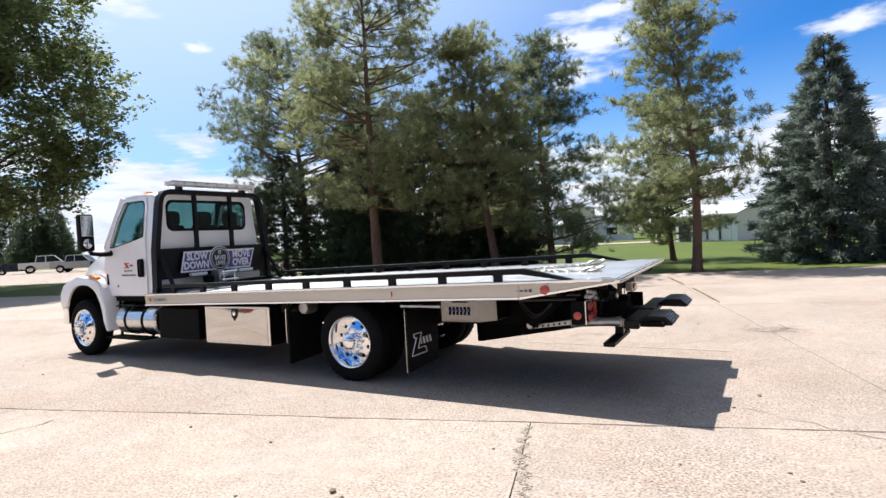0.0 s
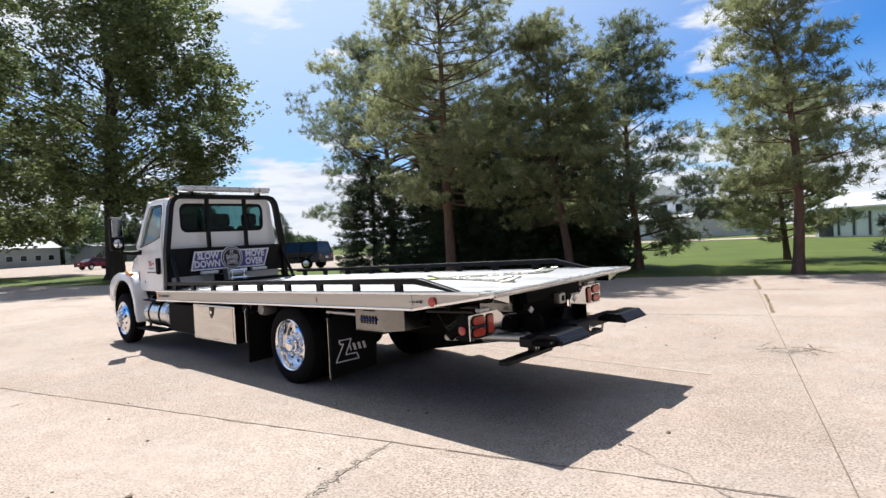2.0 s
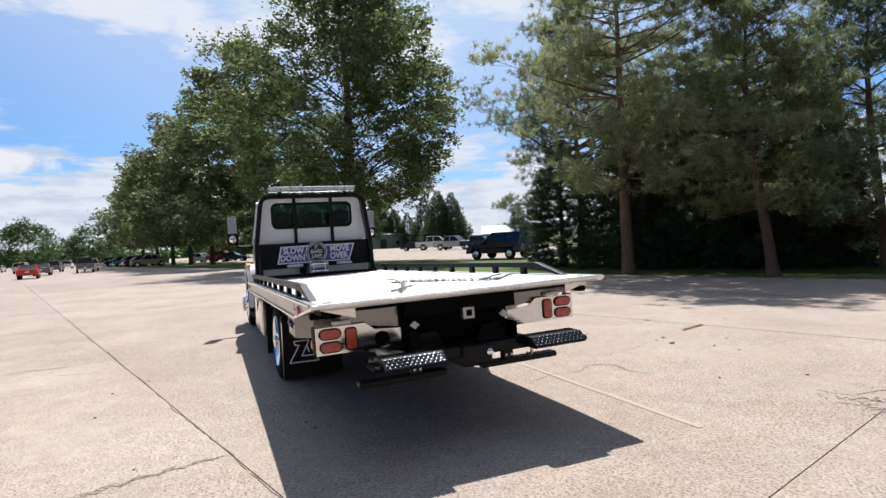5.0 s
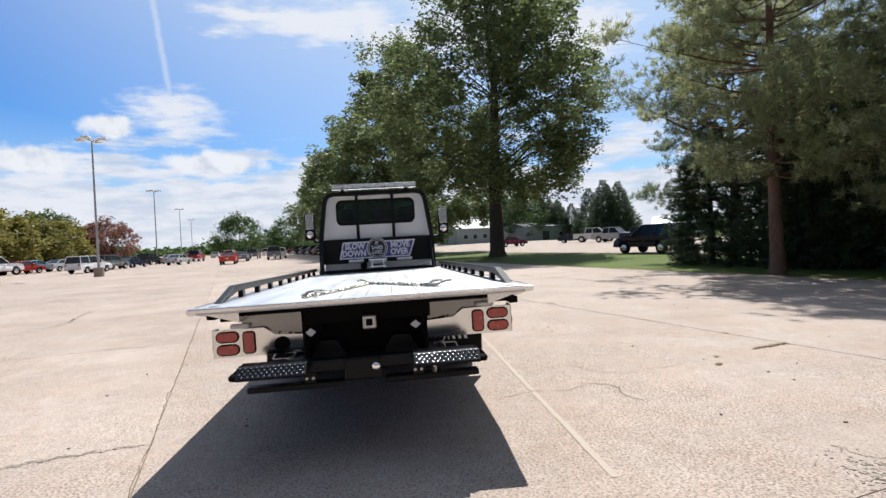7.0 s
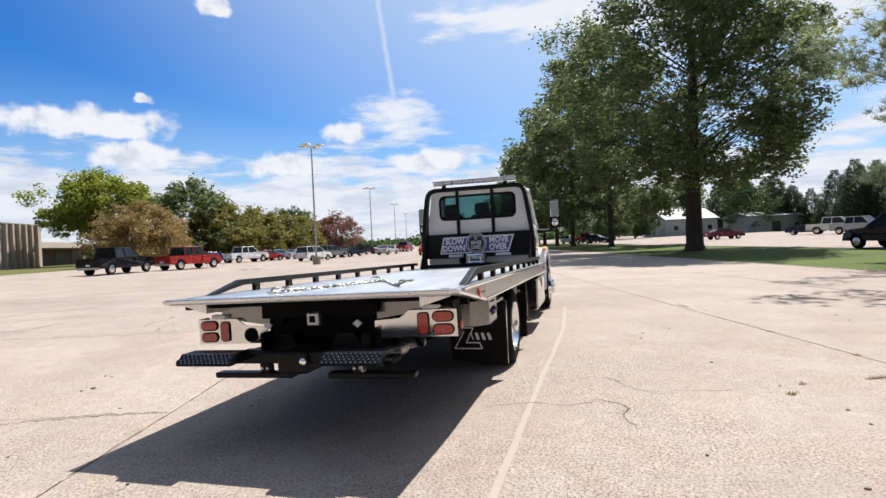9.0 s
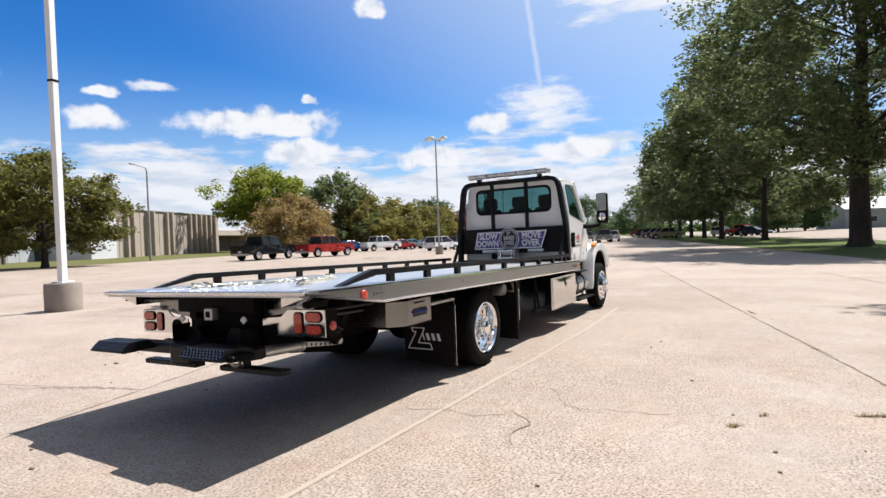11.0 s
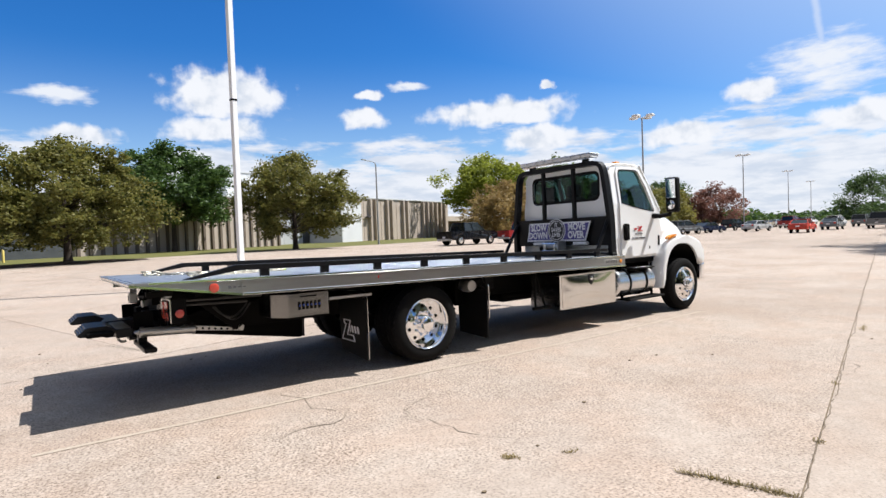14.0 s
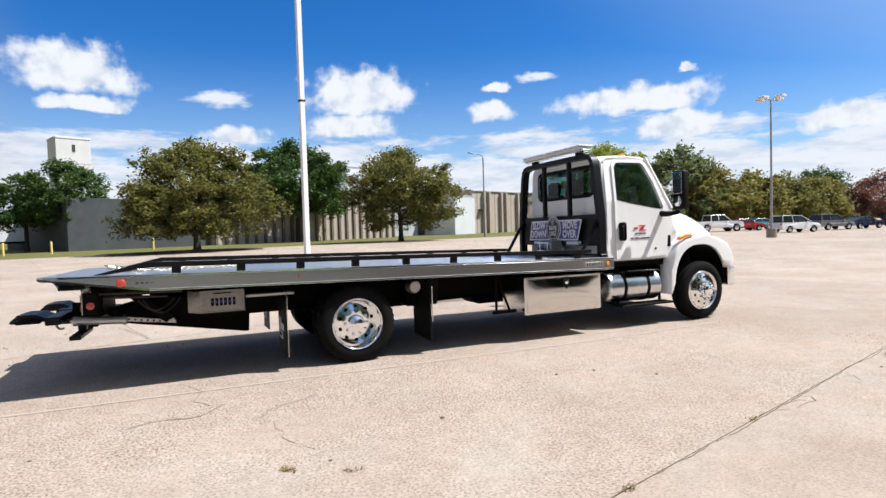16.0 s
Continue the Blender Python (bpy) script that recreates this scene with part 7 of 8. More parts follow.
# side outlines: body and cabin (length along x, height), half width
SHAPES = {
    "sedan": ([(-2.3, 0.38), (-2.32, 0.72), (-2.2, 0.98), (-1.6, 1.02), (0.75, 0.98), (1.9, 0.86), (2.28, 0.66), (2.3, 0.36)], [(-1.75, 1.0), (-1.05, 1.40), (0.2, 1.42), (1.0, 0.98)], 0.90, (-1.38, 1.42), 0.33),
    "suv": ([(-2.35, 0.45), (-2.38, 0.85), (-2.32, 1.12), (0.8, 1.12), (2.0, 1.02), (2.32, 0.8), (2.35, 0.42)], [(-2.28, 1.1), (-2.1, 1.72), (0.05, 1.76), (0.95, 1.12)], 0.95, (-1.42, 1.45), 0.37),
    "pickup": ([(-2.90, 0.58), (-2.95, 0.70), (-2.95, 1.22), (-1.25, 1.23), (1.15, 1.25), (2.45, 1.20), (2.78, 1.10), (2.86, 0.95), (2.88, 0.55)], [(-1.32, 1.22), (-1.20, 1.90), (-0.9, 1.95), (0.35, 1.95), (0.55, 1.90), (1.25, 1.24)], 1.0, (-1.85, 1.92), 0.43),
    "van": ([(-2.35, 0.40), (-2.38, 0.8), (-2.33, 1.05), (0.9, 1.05), (2.1, 0.92), (2.35, 0.7), (2.36, 0.38)], [(-2.3, 1.04), (-2.15, 1.70), (0.1, 1.74), (1.25, 1.05)], 0.96, (-1.45, 1.48), 0.34)}


def car(kind, colour, label, x, y, heading, group="parked cars", size=1.0):
    """A parked vehicle. heading: degrees its nose is turned from +x."""
    body_pts, cab_pts, hw, axles, wr = SHAPES[kind]
    name = {"sedan": "car", "suv": "sport_utility_vehicle", "pickup": "pickup_truck", "van": "minivan"}[kind]
    c = thing(name, label, "pickup truck" if kind == "pickup" else "car", pose(x, y, ground_z(x, y), 0, 0, heading) @ Matrix.Scale(size, 4), group)
    mt = paint(colour, COLOURS[colour])
    outline = list(body_pts)
    foot = []
    for ax in reversed(axles):
        foot += [(ax + (wr + 0.07) * math.cos(a), wr + (wr + 0.07) * math.sin(a)) for a in np.linspace(radians(5), radians(175), 8)]
    bm = bmesh.new()
    prism(bm, outline + foot, "y", -hw, hw)
    for v in bm.verts:
        if v.co.z > 0.75:
            v.co.y *= 0.94
    body = part("body", bm, mt, c)
    if kind == "pickup":
        part("load_bed", one_box(-2.86, -1.42, -hw + 0.16, hw - 0.16, 1.15, 1.245), M_FRAME, body)
        part("tailgate_handle", one_box(-2.965, -2.95, -0.14, 0.14, 1.02, 1.09, 0.004), M_FRAME, body)
        part("grille", one_box(2.86, 2.90, -0.55, 0.55, 0.74, 1.02, 0.01), M_FRAME, body, "dark grille")
    bm = bmesh.new()
    prism(bm, cab_pts, "y", -hw * 0.93, hw * 0.93)
    top = max(p[1] for p in cab_pts)
    for v in bm.verts:
        if v.co.z > top - 0.12:
            v.co.y *= 0.80
    part("greenhouse", bm, M_CARGLASS, c, "dark side windows")
    xs = [p[0] for p in cab_pts if p[1] > top - 0.12]
    middle = (min(xs) + max(xs)) / 2
    part("roof", one_box(min(xs) - 0.03, max(xs) + 0.03, -hw * 0.76, hw * 0.76, top - 0.03, top + 0.03, 0.02), mt, c)
    for s in (1, -1):
        for (x0, z0), (x1, z1) in ((cab_pts[0], cab_pts[1]), (cab_pts[-1], cab_pts[-2]), ((middle, cab_pts[0][1]), (middle, top))):
            bm = bmesh.new()
            tube(bm, [(x0, s * hw * 0.935, z0), (x1, s * hw * 0.755, z1)], 0.045, 5)
            part("pillar", bm, mt, c)
        for ax in axles:
            w = part("wheel", _round(wr, 0.22, pose(ax, s * (hw - 0.02), wr, -90 * s, 0, 0)), M_RUBBER, c, smooth=True)
            part("rim", _round(wr * 0.62, 0.03, pose(ax, s * (hw - 0.0), wr, -90 * s, 0, 0)), M_ALU, w, "bright rim", smooth=True)
        part("tail_light", one_box(body_pts[0][0] - 0.03, body_pts[0][0] + 0.14, s * hw * 0.74 - 0.12, s * hw * 0.74 + 0.12, 0.74, 0.96, 0.03), M_REDLENS, c, "red tail light")
        part("headlight", one_box(body_pts[-1][0] - 0.22, body_pts[-1][0] - 0.02, s * hw * 0.70 - 0.16, s * hw * 0.70 + 0.16, 0.60, 0.76, 0.03), M_CLEARLENS, c, "clear headlight")
        part("mirror", one_box(0.62, 0.78, s * (hw + 0.02) - 0.09, s * (hw + 0.02) + 0.09, 1.0, 1.14, 0.03), mt, c)
    part("bumper", one_box(body_pts[0][0] - 0.07, body_pts[0][0] + 0.05, -hw * 0.9, hw * 0.9, 0.42, 0.60, 0.03), M_GALV if kind == "pickup" else mt, c)
    part("number_plate", one_box(body_pts[0][0] - 0.08, body_pts[0][0] - 0.03, -0.16, 0.16, 0.66, 0.80), M_SIGNWHITE, c, "plain pale plate")
    return c


def _round(r, w, m):
    bm = bmesh.new()
    lathe(bm, [(r * 0.72, -w), (r * 0.97, -w), (r, -w * 0.8), (r, -w * 0.15), (r * 0.97, 0.0), (r * 0.72, 0.012)], 20, m)
    return bm


car("pickup", "black", "black pickup truck parked on the lot", -34.3, -29.2, 186, size=1.08)
car("pickup", "red", "red pickup truck parked on the lot", -41.2, -28.0, 174, size=1.06)
car("sedan", "blue", "blue car parked in the row", -55.5, -36.5, 165)
car("pickup", "white", "white pickup truck parked in the row", -58.7, -34.0, 165)
car("sedan", "red", "red car parked in the row", -62.5, -33.4, 165)
car("sedan", "teal", "pale teal car parked in the row", -68.2, -35.4, 165)
car("sedan", "silver", "silver car parked in the row", -70.5, -33.4, 165)
car("van", "white", "white minivan parked by the light pole", -58.6, -24.4, 170)
car("suv", "grey", "dark grey vehicle parked in the row", -68.4, -26.8, 170)
car("sedan", "dark blue", "dark blue car parked in the row", -74.0, -26.7, 170)
car("suv", "black", "black vehicle parked in the row", -88.7, -30.4, 175)
car("sedan", "silver", "silver car parked in the row", -78.9, -22.6, 175)
car("sedan", "bright red", "bright red car parked alone on the lot", -66.8, -12.4, 190)
car("pickup", "red", "red pickup truck in the back row", -101.0, -27.5, 185)
car("sedan", "grey", "dark car in the back row", -80.1, -14.2, 188)
car("pickup", "grey", "grey pickup truck in the back row", -83.0, -10.2, 190)
car("suv", "white", "white vehicle in the back row", -91.5, -10.9, 190)
car("suv", "maroon", "maroon vehicle in the back row", -106.0, -29.0, 185)
car("suv", "grey", "dark grey vehicle in the back row", -99.5, -17.0, 185)
car("van", "white", "white minivan in the back row", -108.7, -23.5, 185)
car("sedan", "silver", "silver car in the back row", -138.0, -34.8, 185)
car("van", "white", "white minivan far across the lot", -142.0, -23.6, 185)
car("sedan", "silver", "silver car parked in the row", -92.0, -28.4, 182)
row_rng = random.Random(11)
for k in range(10):
    kind = row_rng.choice(["sedan", "suv", "van", "pickup"])
    col = row_rng.choice(["silver", "white", "dark blue", "maroon", "tan", "grey"])
    car(kind, col, col + " " + {"sedan": "car", "suv": "vehicle", "van": "minivan", "pickup": "pickup truck"}[kind] + " parked along the trees", -104 - 5.2 * k, -4.5 - 1.5 * k, 285, "far row by the trees")
for k in range(8):
    kind = row_rng.choice(["sedan", "suv", "van"])
    col = row_rng.choice(["silver", "white", "dark blue", "black", "tan", "grey"])
    car(kind, col, col + " " + {"sedan": "car", "suv": "vehicle", "van": "minivan"}[kind] + " in the back row", -112 - 6 * k, -36 - 1.2 * k, 185, "farthest row")
# the second lot, behind the trees
car("suv", "black", "black sport vehicle parked behind the pines", -35.1, 25.7, 203, "cars behind the trees", 1.14)
car("pickup", "white", "white pickup truck parked behind the trees", -84.0, 40.2, 62, "cars behind the trees", 1.15)
car("pickup", "silver", "silver pickup truck parked behind the trees", -75.3, 39.7, 40, "cars behind the trees", 1.08)
car("pickup", "dark blue", "dark pickup truck parked behind the trees", -70.0, 41.5, 40, "cars behind the trees")
car("sedan", "dark blue", "dark blue car parked behind the trees", -87.0, 37.4, 62, "cars behind the trees")
car("sedan", "maroon", "dark red car parked on the lot behind the oak", -84.0, 26.3, 110, "cars behind the trees", 1.1)
car("suv", "white", "white vehicle parked under the row of trees", -113.2, 3.9, 40, "cars behind the trees")
car("pickup", "bright red", "orange-red pickup truck parked under the row of trees", -109.2, 7.4, 60, "cars behind the trees")
car("sedan", "dark blue", "dark blue car parked under the row of trees", -101.1, 9.0, 70, "cars behind the trees", 1.1)
car("sedan", "grey", "grey car parked behind the trees", -94.1, 55.0, 75, "cars behind the trees")
car("suv", "white", "white vehicle parked behind the trees", -92.2, 58.4, 70, "cars behind the trees")
car("sedan", "silver", "silver car parked behind the trees", -90.4, 61.4, 80, "cars behind the trees")

# ---- slabs of the lot ----
def build_slabs():
    lot = thing("pavement", "pale tan concrete slabs of the lot, with dirt in the joints", "pavement", None, "", "structure")
    part("joint_bed", _joint_bed(), M_SOIL, lot, "dirt in the joints")
    J = 0.005
    v_lines = LOT_V
    for i, (v0, v1) in enumerate(zip(v_lines, v_lines[1:])):
        shift = 3.05 if v0 > 4 else -0.08
        pitch = LOT_U * (3 if v0 > 4 else 1)
        k0, k1 = math.ceil((-81 - shift) / pitch), math.floor((36.9 - shift) / pitch)
        us = [-81.0] + [shift + pitch * k for k in range(k0, k1 + 1)] + [36.9]
        for u0, u1 in zip(us, us[1:]):
            if u1 - u0 < 0.2:
                continue
            n = 6 if v0 > 4 else 3
            verts, faces = [], []
            for a in range(n + 1):
                for b in range(n + 1):
                    u, v = u0 + J + (u1 - u0 - 2 * J) * a / n, v0 + J + (v1 - v0 - 2 * J) * b / n
                    x, y = site(u, v)
                    verts.append((x, y, ground_z(x, y)))
            for a in range(n):
                for b in range(n):
                    q = a * (n + 1) + b
                    faces.append((q, q + n + 1, q + n + 2, q + 1))
            rim = [a * (n + 1) for a in range(n + 1)] + [n * (n + 1) + b for b in range(1, n + 1)] + [a * (n + 1) + n for a in range(n - 1, -1, -1)] + [b for b in range(n - 1, 0, -1)]
            low = len(verts)
            for r in rim:
                x, y, z = verts[r]
                verts.append((x, y, z - 0.05))
            m = len(rim)
            for r in range(m):
                faces.append((rim[r], low + r, low + (r + 1) % m, rim[(r + 1) % m]))
            flat_part("slab", verts, faces, M_CONCSMOOTH if v0 > 12 else M_CONC, lot)


def _joint_bed():
    bm = bmesh.new()
    n = 24
    rows = []
    for i in range(n + 1):
        row = []
        for j in range(n + 1):
            x, y = site(-81 + 117.9 * i / n, -33.1 + 55 * j / n)
            row.append(bm.verts.new((x, y, ground_z(x, y) - 0.012)))
        rows.append(row)
    for i in range(n):
        for j in range(n):
            bm.faces.new((rows[i][j], rows[i + 1][j], rows[i + 1][j + 1], rows[i][j + 1]))
    return bm


build_slabs()


def ribbon(name, pts, width, material, label, category, seed, rough=0.5, lift=0.004, kind="structure", keep=1.0):
    """A crooked strip lying on the slabs."""
    rng = random.Random(seed)
    bm = bmesh.new()
    line = []
    for (x0, y0), (x1, y1) in zip(pts, pts[1:]):
        d = math.hypot(x1 - x0, y1 - y0)
        n = max(2, int(d / 0.09))
        for i in range(n):
            t = i / n
            line.append((x0 + (x1 - x0) * t, y0 + (y1 - y0) * t))
    line.append(pts[-1])
    wob, prev = 0.0, None
    for i, (x, y) in enumerate(line):
        a, b = line[max(0, i - 1)], line[min(len(line) - 1, i + 1)]
        d = math.hypot(b[0] - a[0], b[1] - a[1]) or 1
        nx, ny = -(b[1] - a[1]) / d, (b[0] - a[0]) / d
        wob = 0.8 * wob + rng.uniform(-1, 1) * 0.06 * rough
        w = width * rng.uniform(1 - 0.7 * min(1, rough * 1.4), 1) / 2
        x, y = x + nx * wob, y + ny * wob
        z = ground_z(x, y) + lift
        cur = (bm.verts.new((x + nx * w, y + ny * w, z)), bm.verts.new((x - nx * w, y - ny * w, z)))
        if prev and rng.random() < keep:
            bm.faces.new((prev[0], prev[1], cur[1], cur[0]))
        prev = cur
    ob = part(name, bm, material)
    return tagged(ob, label, category, kind=kind)


ribbon("painted_line", [(0.0, 8.25), (-0.45, 8.25), (-2.0, 8.26), (-3.8, 8.28), (-6.5, 8.31), (-8.1, 8.24), (-9.5, 8.17)], 0.055, M_PAINTLINE, "worn pale painted parking line", "line", 1, 0.06, keep=1.0)
CRACKS = [([(-0.95, 3.45), (-0.75, 2.6), (-0.6, 1.2)], 0.010), ([(-3.22, 8.95), (-2.75, 9.18), (-2.6, 9.41), (-2.65, 9.77), (-2.7, 10.1), (-2.82, 10.49)], 0.012), ([(-2.3, 8.84), (-2.24, 9.12), (-1.91, 9.14), (-1.56, 9.17)], 0.012), ([(-0.19, 9.88), (-0.03, 9.91), (0.08, 10.06), (0.2, 10.4)], 0.016), ([(-10.4, -1.08), (-11.3, -1.2), (-12.5, -1.58)], 0.03),
          ([(-4.26, 8.2), (-4.1, 8.9)], 0.010), ([(-14.0, -2.0), (-11.0, -1.0), (-8.5, -1.4), (-6.9, -0.7)], 0.035),
          ([(-13.0, 2.0), (-12.2, 0.6), (-11.4, -1.0)], 0.025), ([(-8.0, -4.0), (-6.0, -3.2), (-3.5, -3.5), (-1.0, -2.6)], 0.03), ([(-10.5, 11.2), (-10.9, 13.0), (-10.6, 15.2)], 0.025), ([(0.15, 10.0), (0.5, 10.2), (0.85, 9.95)], 0.03), ([(0.3, 9.8), (0.55, 10.15), (0.4, 10.4)], 0.025), ([(0.7, 9.75), (0.6, 10.1), (0.9, 10.3)], 0.02)]
# fine cracks on both sides of the truck
CRACKS += [([(-8.65, -7.32), (-9.21, -7.11), (-10.08, -6.98), (-10.27, -6.16)], 0.050),
           ([(-6.10, -3.85), (-6.63, -3.81), (-7.05, -3.81)], 0.045),
           ([(-5.28, -2.74), (-5.55, -1.60), (-5.68, -1.04), (-5.82, -0.47), (-6.08, -0.04), (-6.22, 0.18)], 0.022),
           ([(-6.22, 0.25), (-6.80, -0.13), (-7.54, -0.40)], 0.035),
           ([(-8.10, -4.82), (-8.50, -4.63), (-8.80, -4.30)], 0.040),
           ([(-6.27, 11.36), (-6.51, 11.33), (-6.71, 11.38), (-6.92, 11.33), (-7.09, 11.22), (-6.95, 11.20)], 0.014),
           ([(-6.95, 11.30), (-6.83, 11.27), (-6.68, 11.29)], 0.010), ([(-7.83, 11.04), (-7.95, 11.12), (-8.15, 11.02)], 0.012),
           ([(-2.05, 7.9), (-2.16, 8.6), (-2.24, 8.95), (-2.05, 9.14), (-1.7, 9.13)], 0.012), ([(-5.91, 3.29), (-5.88, 3.02), (-6.0, 2.7)], 0.02), ([(-9.22, 10.68), (-9.37, 11.02), (-9.6, 11.6)], 0.012),
           ([(-6.14, 0.74), (-6.46, 1.16), (-6.64, 2.06), (-6.75, 2.67)], 0.02), ([(-5.10, -3.95), (-6.24, -3.61), (-7.29, -3.85)], 0.03),
           ([(-7.84, 11.02), (-8.00, 10.99), (-8.16, 10.89)], 0.010),
           ([(0.16, 5.80), (0.41, 5.70), (0.75, 5.42), (0.96, 5.25), (1.26, 4.99)], 0.012),
           ([(0.81, 5.31), (1.02, 5.33), (1.21, 5.18)], 0.010)]
for k, (pts, w) in enumerate(CRACKS):
    ribbon("crack", pts, w, M_HAIRLINE if w < 0.018 else M_CRACK, "crooked dirt-filled crack in the concrete", "crack", 20 + k, 1.0, keep=0.9)


def joint_dirt(v, u0, u1, width, seed):
    """Dirt and broken edges along a joint between the slabs."""
    pts = [site(u, v) for u in np.linspace(u0, u1, 8)]
    ribbon("joint_dirt", pts, width, M_CRACK, "line of dirt along a joint between the slabs", "joint", seed, 0.22, 0.003, keep=0.96)


joint_dirt(12.615, -26.0, 2.9, 0.010, 71)
ribbon("edge_dirt", [site(u, 21.72) for u in np.linspace(-40, 30, 15)], 0.42, M_CRACK, "strip of soil and litter along the lot's grassy edge", "soil", 74, 0.9, 0.004, keep=0.93)
joint_dirt(17.2, -16.0, 4.0, 0.05, 75)
joint_dirt(4.985, -14.0, 9.0, 0.010, 72)


def spalled_patch(x, y, rx, ry, seed):
    """A shallow patch where the surface has broken away: many small dark flakes, denser in the middle."""
    rng = np.random.default_rng(seed)
    bm = bmesh.new()
    for _ in range(420):
        d, a = min(1.0, abs(rng.normal(0, 0.48))), rng.uniform(0, 2 * math.pi)
        cx, cy, r = x + rx * d * math.cos(a), y + ry * d * math.sin(a), rng.uniform(0.006, 0.028) * (1.3 - 0.7 * d)
        turn, thin = rng.uniform(0, math.pi), rng.uniform(0.35, 0.8)
        ring = []
        for k in range(6):
            q, w = 2 * math.pi * k / 6, r * rng.uniform(0.6, 1.2)
            px, py = w * math.cos(q), w * thin * math.sin(q)
            ring.append(bm.verts.new((cx + px * math.cos(turn) - py * math.sin(turn), cy + px * math.sin(turn) + py * math.cos(turn), ground_z(cx, cy) + rng.uniform(0.003, 0.006))))
        bm.faces.new(ring)
    tagged(part("spalled_patch", bm, M_RUBBLE), "dark broken patch in the concrete at a joint", "broken patch", kind="structure")


spalled_patch(0.38, 9.9, 0.50, 0.40, 73)


def rubble_crack(pts, width, count, seed):
    """A ragged crack filled with crumbs of broken concrete."""
    rng = np.random.default_rng(seed)
    bm = bmesh.new()
    for _ in range(count):
        q = rng.uniform(0, len(pts) - 1.001)
        (x0, y0), (x1, y1) = pts[int(q)], pts[int(q) + 1]
        t = q - int(q)
        w = width * (0.45 + 0.55 * math.sin(math.pi * q / (len(pts) - 1)))
        cx, cy = x0 + (x1 - x0) * t + rng.normal(0, w * 0.4) + 0.03 * math.sin(9 * q), y0 + (y1 - y0) * t + rng.normal(0, w * 0.4)
        r, turn = rng.uniform(0.004, 0.017), rng.uniform(0, math.pi)
        z = ground_z(cx, cy)
        ring, lift = [], rng.uniform(0.002, 0.005)
        for k in range(5):
            a, e = turn + 2 * math.pi * k / 5, r * rng.uniform(0.6, 1.2)
            ring.append((cx + e * math.cos(a), cy + e * math.sin(a)))
        low = [bm.verts.new((x, y, z - 0.002)) for x, y in ring]
        high = [bm.verts.new((cx + 0.75 * (x - cx), cy + 0.75 * (y - cy), z + lift)) for x, y in ring]
        bm.faces.new(high)
        for k in range(5):
            bm.faces.new((low[k], low[(k + 1) % 5], high[(k + 1) % 5], high[k]))
    tagged(part("rubble_crack", bm, M_RUBBLE), "ragged crack filled with crumbs of broken concrete", "crack", kind="structure")


rubble_crack([(-1.41, 4.72), (-1.32, 4.41), (-1.25, 4.14), (-1.15, 3.90), (-1.04, 3.69), (-0.95, 3.45)], 0.045, 520, 76)


def chain():
    """The tie-down chain lying in a V on the bed, with its hooks."""
    c = thing("tie_down_chain", "bright zinc chain with hooks lying in a V on the bed", "chain", TRUCK.matrix_world @ BED)
    bm = bmesh.new()
    legs = [[(0.36, 0.50), (0.66, 0.36), (1.10, 0.20), (1.84, 0.02)], [(1.84, 0.02), (1.3, -0.26), (0.95, -0.42), (0.62, -0.60)]]
    rng = random.Random(3)
    for leg in legs:
        for (x0, y0), (x1, y1) in zip(leg, leg[1:]):
            d = math.hypot(x1 - x0, y1 - y0)
            n = int(d / 0.034)
            for i in range(n):
                t = i / n
                a = math.degrees(math.atan2(y1 - y0, x1 - x0)) + rng.uniform(-14, 14)
                m = pose(x0 + (x1 - x0) * t + rng.uniform(-0.006, 0.006), y0 + (y1 - y0) * t + rng.uniform(-0.01, 0.01), 0.014, 90 * (i % 2) + rng.uniform(-25, 25), 0, a)
                tube(bm, [m @ Vector((0.026 * math.cos(q), 0.014 * math.sin(q), 0)) for q in np.linspace(0, 2 * math.pi, 9)], 0.006, 5, False)
    tagged(part("chain_run", bm, M_CHAIN, c, "small zinc-plated chain", smooth=True), kind="stuff")
    for x, y, a in ((0.40, 0.50, 200), (0.55, 0.42, 150), (1.80, 0.04, 20), (0.62, -0.62, 230), (0.78, -0.55, 190)):
        bm = bmesh.new()
        m = pose(x, y, 0.016, 8, 0, a)
        tube(bm, [m @ Vector(p) for p in ((-0.10, 0, 0.0), (0.0, 0.0, 0.01), (0.06, 0.02, 0.03), (0.09, 0.06, 0.03), (0.06, 0.10, 0.02), (0.0, 0.10, 0.01))], [0.011, 0.011, 0.011, 0.010, 0.009, 0.005], 7)
        part("hook", bm, M_CHAIN, c, smooth=True)
    part("lime_tag", one_box(1.78, 1.90, 0.03, 0.10, 0.004, 0.02, 0.006), M_STRAP, c, "lime-yellow webbing")


chain()


# ---- tufts and crumbs on the slabs ----
M_DRYGRASS = leafy("dry_grass", (0.145, 0.110, 0.038), (0.310, 0.240, 0.095), 0.4)


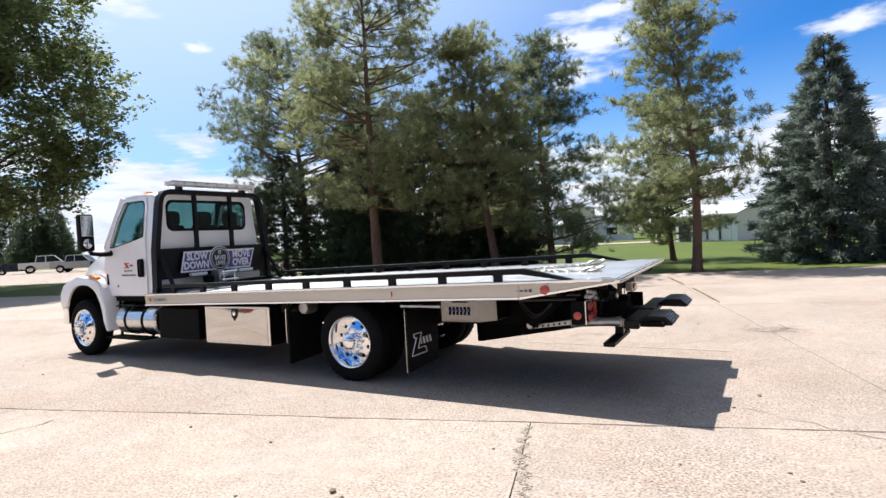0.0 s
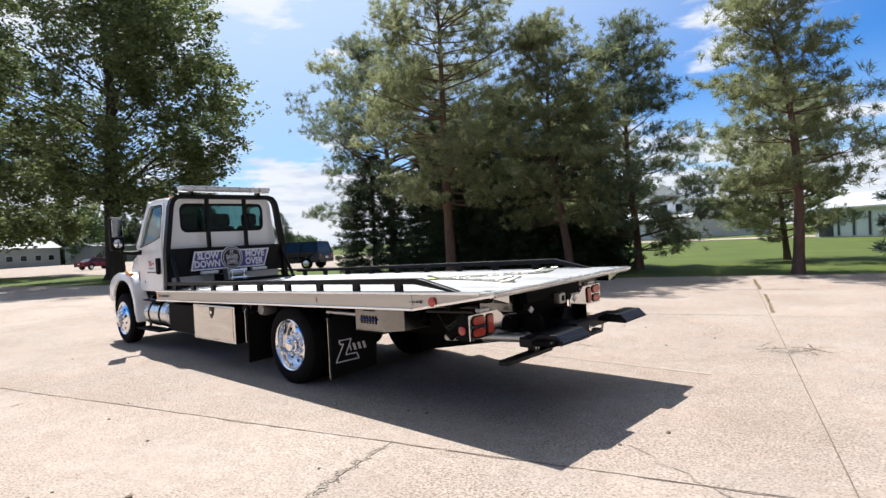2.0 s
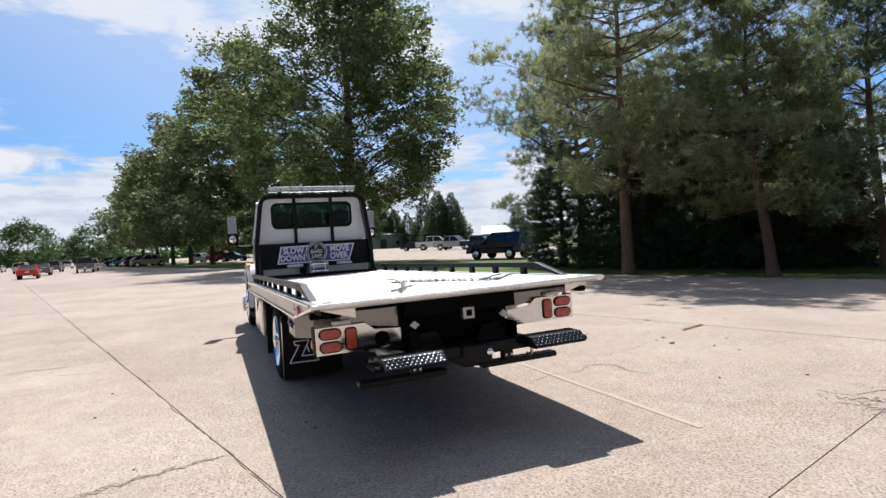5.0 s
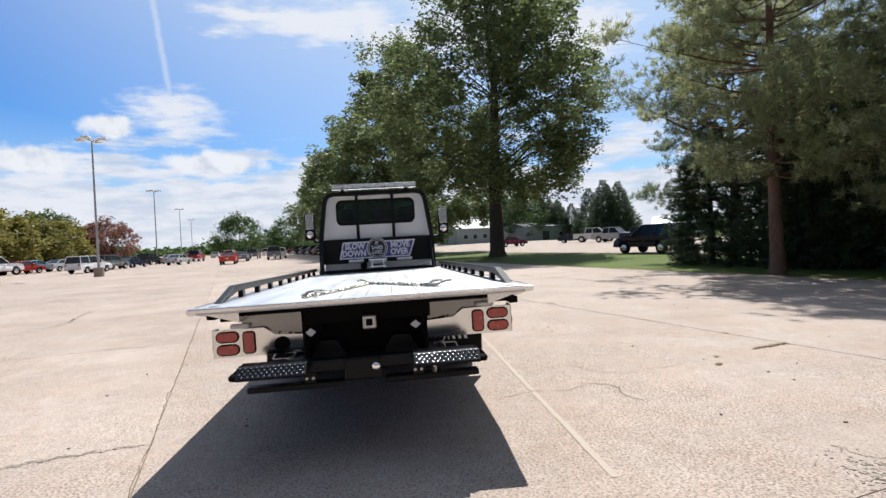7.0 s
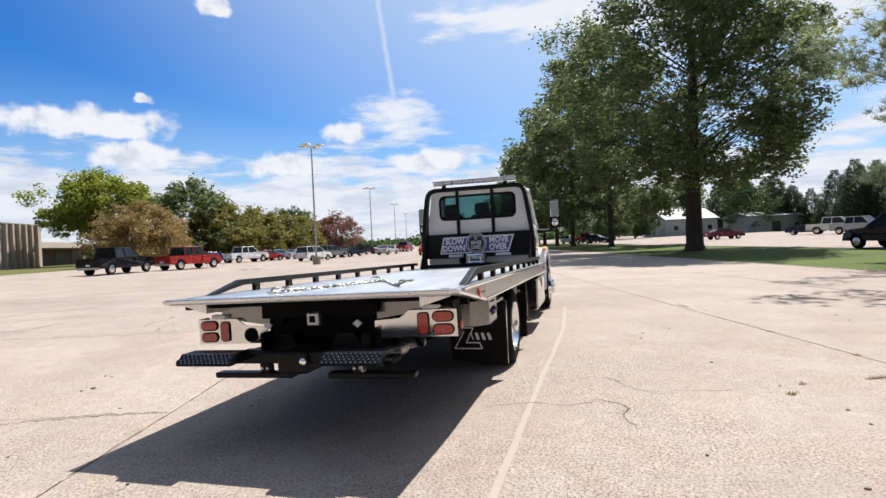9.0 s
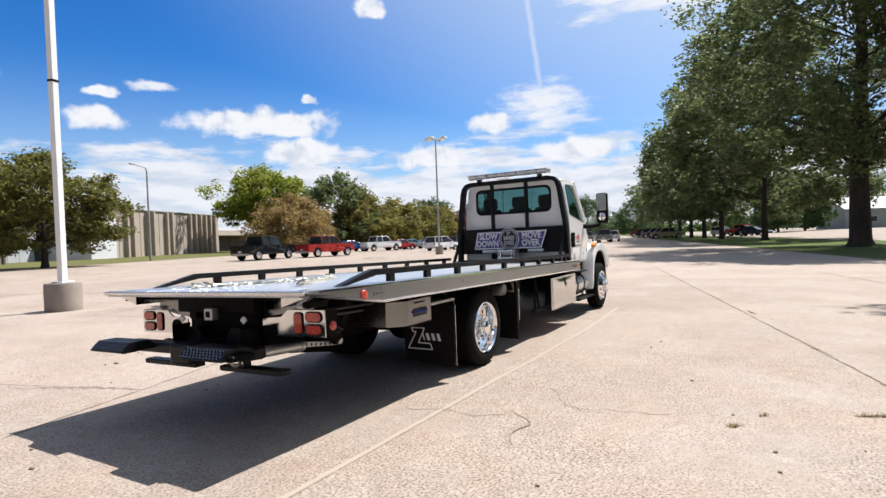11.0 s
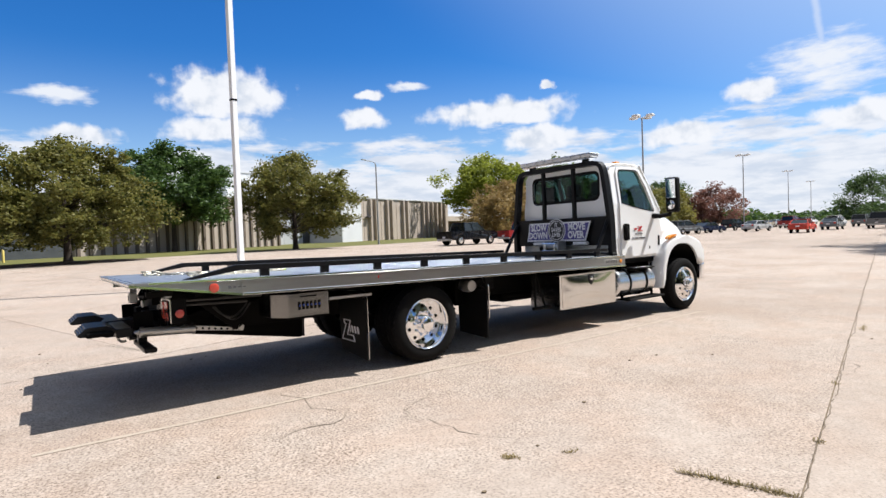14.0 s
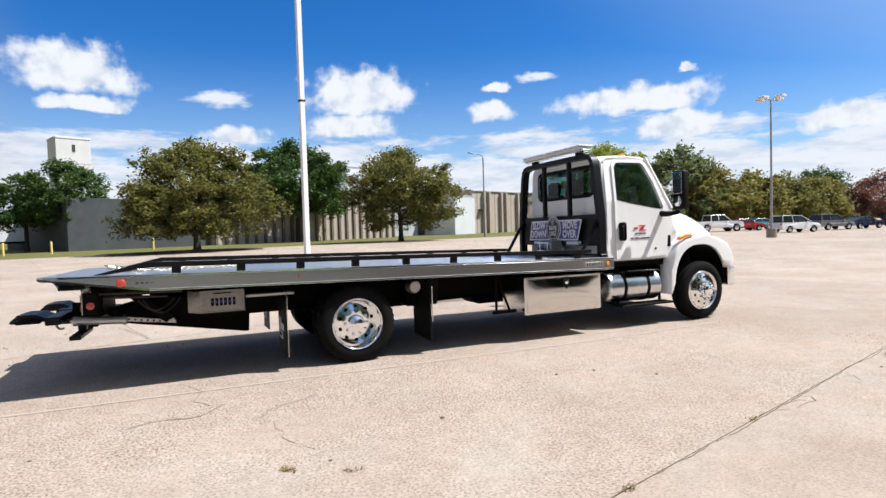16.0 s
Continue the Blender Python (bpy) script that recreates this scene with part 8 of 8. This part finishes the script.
def grass_tuft(x0, y0, x1, y1, blades, seed, height=0.04):
    """A tuft of half-dry grass growing along a joint."""
    rng = np.random.default_rng(seed)
    t = rng.uniform(0, 1, blades)
    c = np.stack((x0 + (x1 - x0) * t, y0 + (y1 - y0) * t, np.zeros(blades)), axis=1) + rng.normal(0, 0.018, (blades, 3)) * (1, 1, 0)
    w = rng.normal(0, 0.8, (blades, 3))
    w[:, 2] = 0.8
    w /= np.linalg.norm(w, axis=1)[:, None]
    side = np.cross(w, (0, 0, 1.0))
    h = height * rng.uniform(0.4, 1.3, (blades, 1))
    v = np.stack((c - side * 0.005, c + side * 0.005, c + w * h + side * 0.001, c + w * h - side * 0.001), axis=1).reshape(-1, 3)
    ob = card_part("grass_tuft", v, np.arange(4 * blades).reshape(-1, 4), M_DRYGRASS, None)
    tagged(ob, "tuft of half-dry grass growing in a joint", "grass", "grass tufts", "stuff")


for k, a in enumerate([(-3.32, 11.50, -3.50, 12.10, 300), (-2.63, 10.60, -2.72, 10.65, 70, 0.035), (-3.0, 10.80, -3.08, 10.85, 40, 0.025), (-2.40, 20.2, -1.6, 17.4, 600), (-1.25, 16.3, -0.45, 13.3, 420), (-9.2, 10.66, -9.6, 10.55, 60), (-6.23, 11.35, -6.11, 11.39, 60, 0.02), (-4.53, 11.83, -4.43, 11.86, 60, 0.02)]):
    grass_tuft(*a[:5], 200 + k, *a[5:])

# soil under the grass in the joint
ribbon("joint_soil", [(-3.30, 11.48), (-3.40, 11.80), (-3.50, 12.12)], 0.045, M_CRACK, "strip of dry soil under the grass", "soil", 61, 0.7)
crumb_rng = random.Random(8)


def crumb(x, y, r):
    """A lump of dried mud or a small stone."""
    bm = bmesh.new()
    bmesh.ops.create_icosphere(bm, subdivisions=1, radius=r)
    for v in bm.verts:
        v.co *= crumb_rng.uniform(0.7, 1.25)
        v.co.z *= 0.5
    ob = part("mud_crumb", bm, M_SOIL, None)
    ob.location = (x, y, ground_z(x, y) + 0.3 * r)
    tagged(ob, "small dark crumb of dried mud", "debris", "crumbs on the lot")


for x, y, r in [(-2.12, 3.05, 0.03), (-2.0, 3.0, 0.02), (-3.99, 10.17, 0.02), (-1.0, 9.6, 0.016), (0.3, 6.2, 0.022), (0.1, 5.75, 0.018), (-1.7, 5.5, 0.02), (-1.9, 5.45, 0.016), (-2.2, 10.9, 0.018), (-0.6, 10.4, 0.018), (-5.6, 9.5, 0.018), (-6.5, 10.0, 0.016)]:
    crumb(x, y, r)
for k in range(34):
    crumb(crumb_rng.uniform(-10, 2.5), crumb_rng.choice([crumb_rng.uniform(9.0, 15.0), crumb_rng.uniform(1.5, 4.5)]), crumb_rng.uniform(0.008, 0.018))
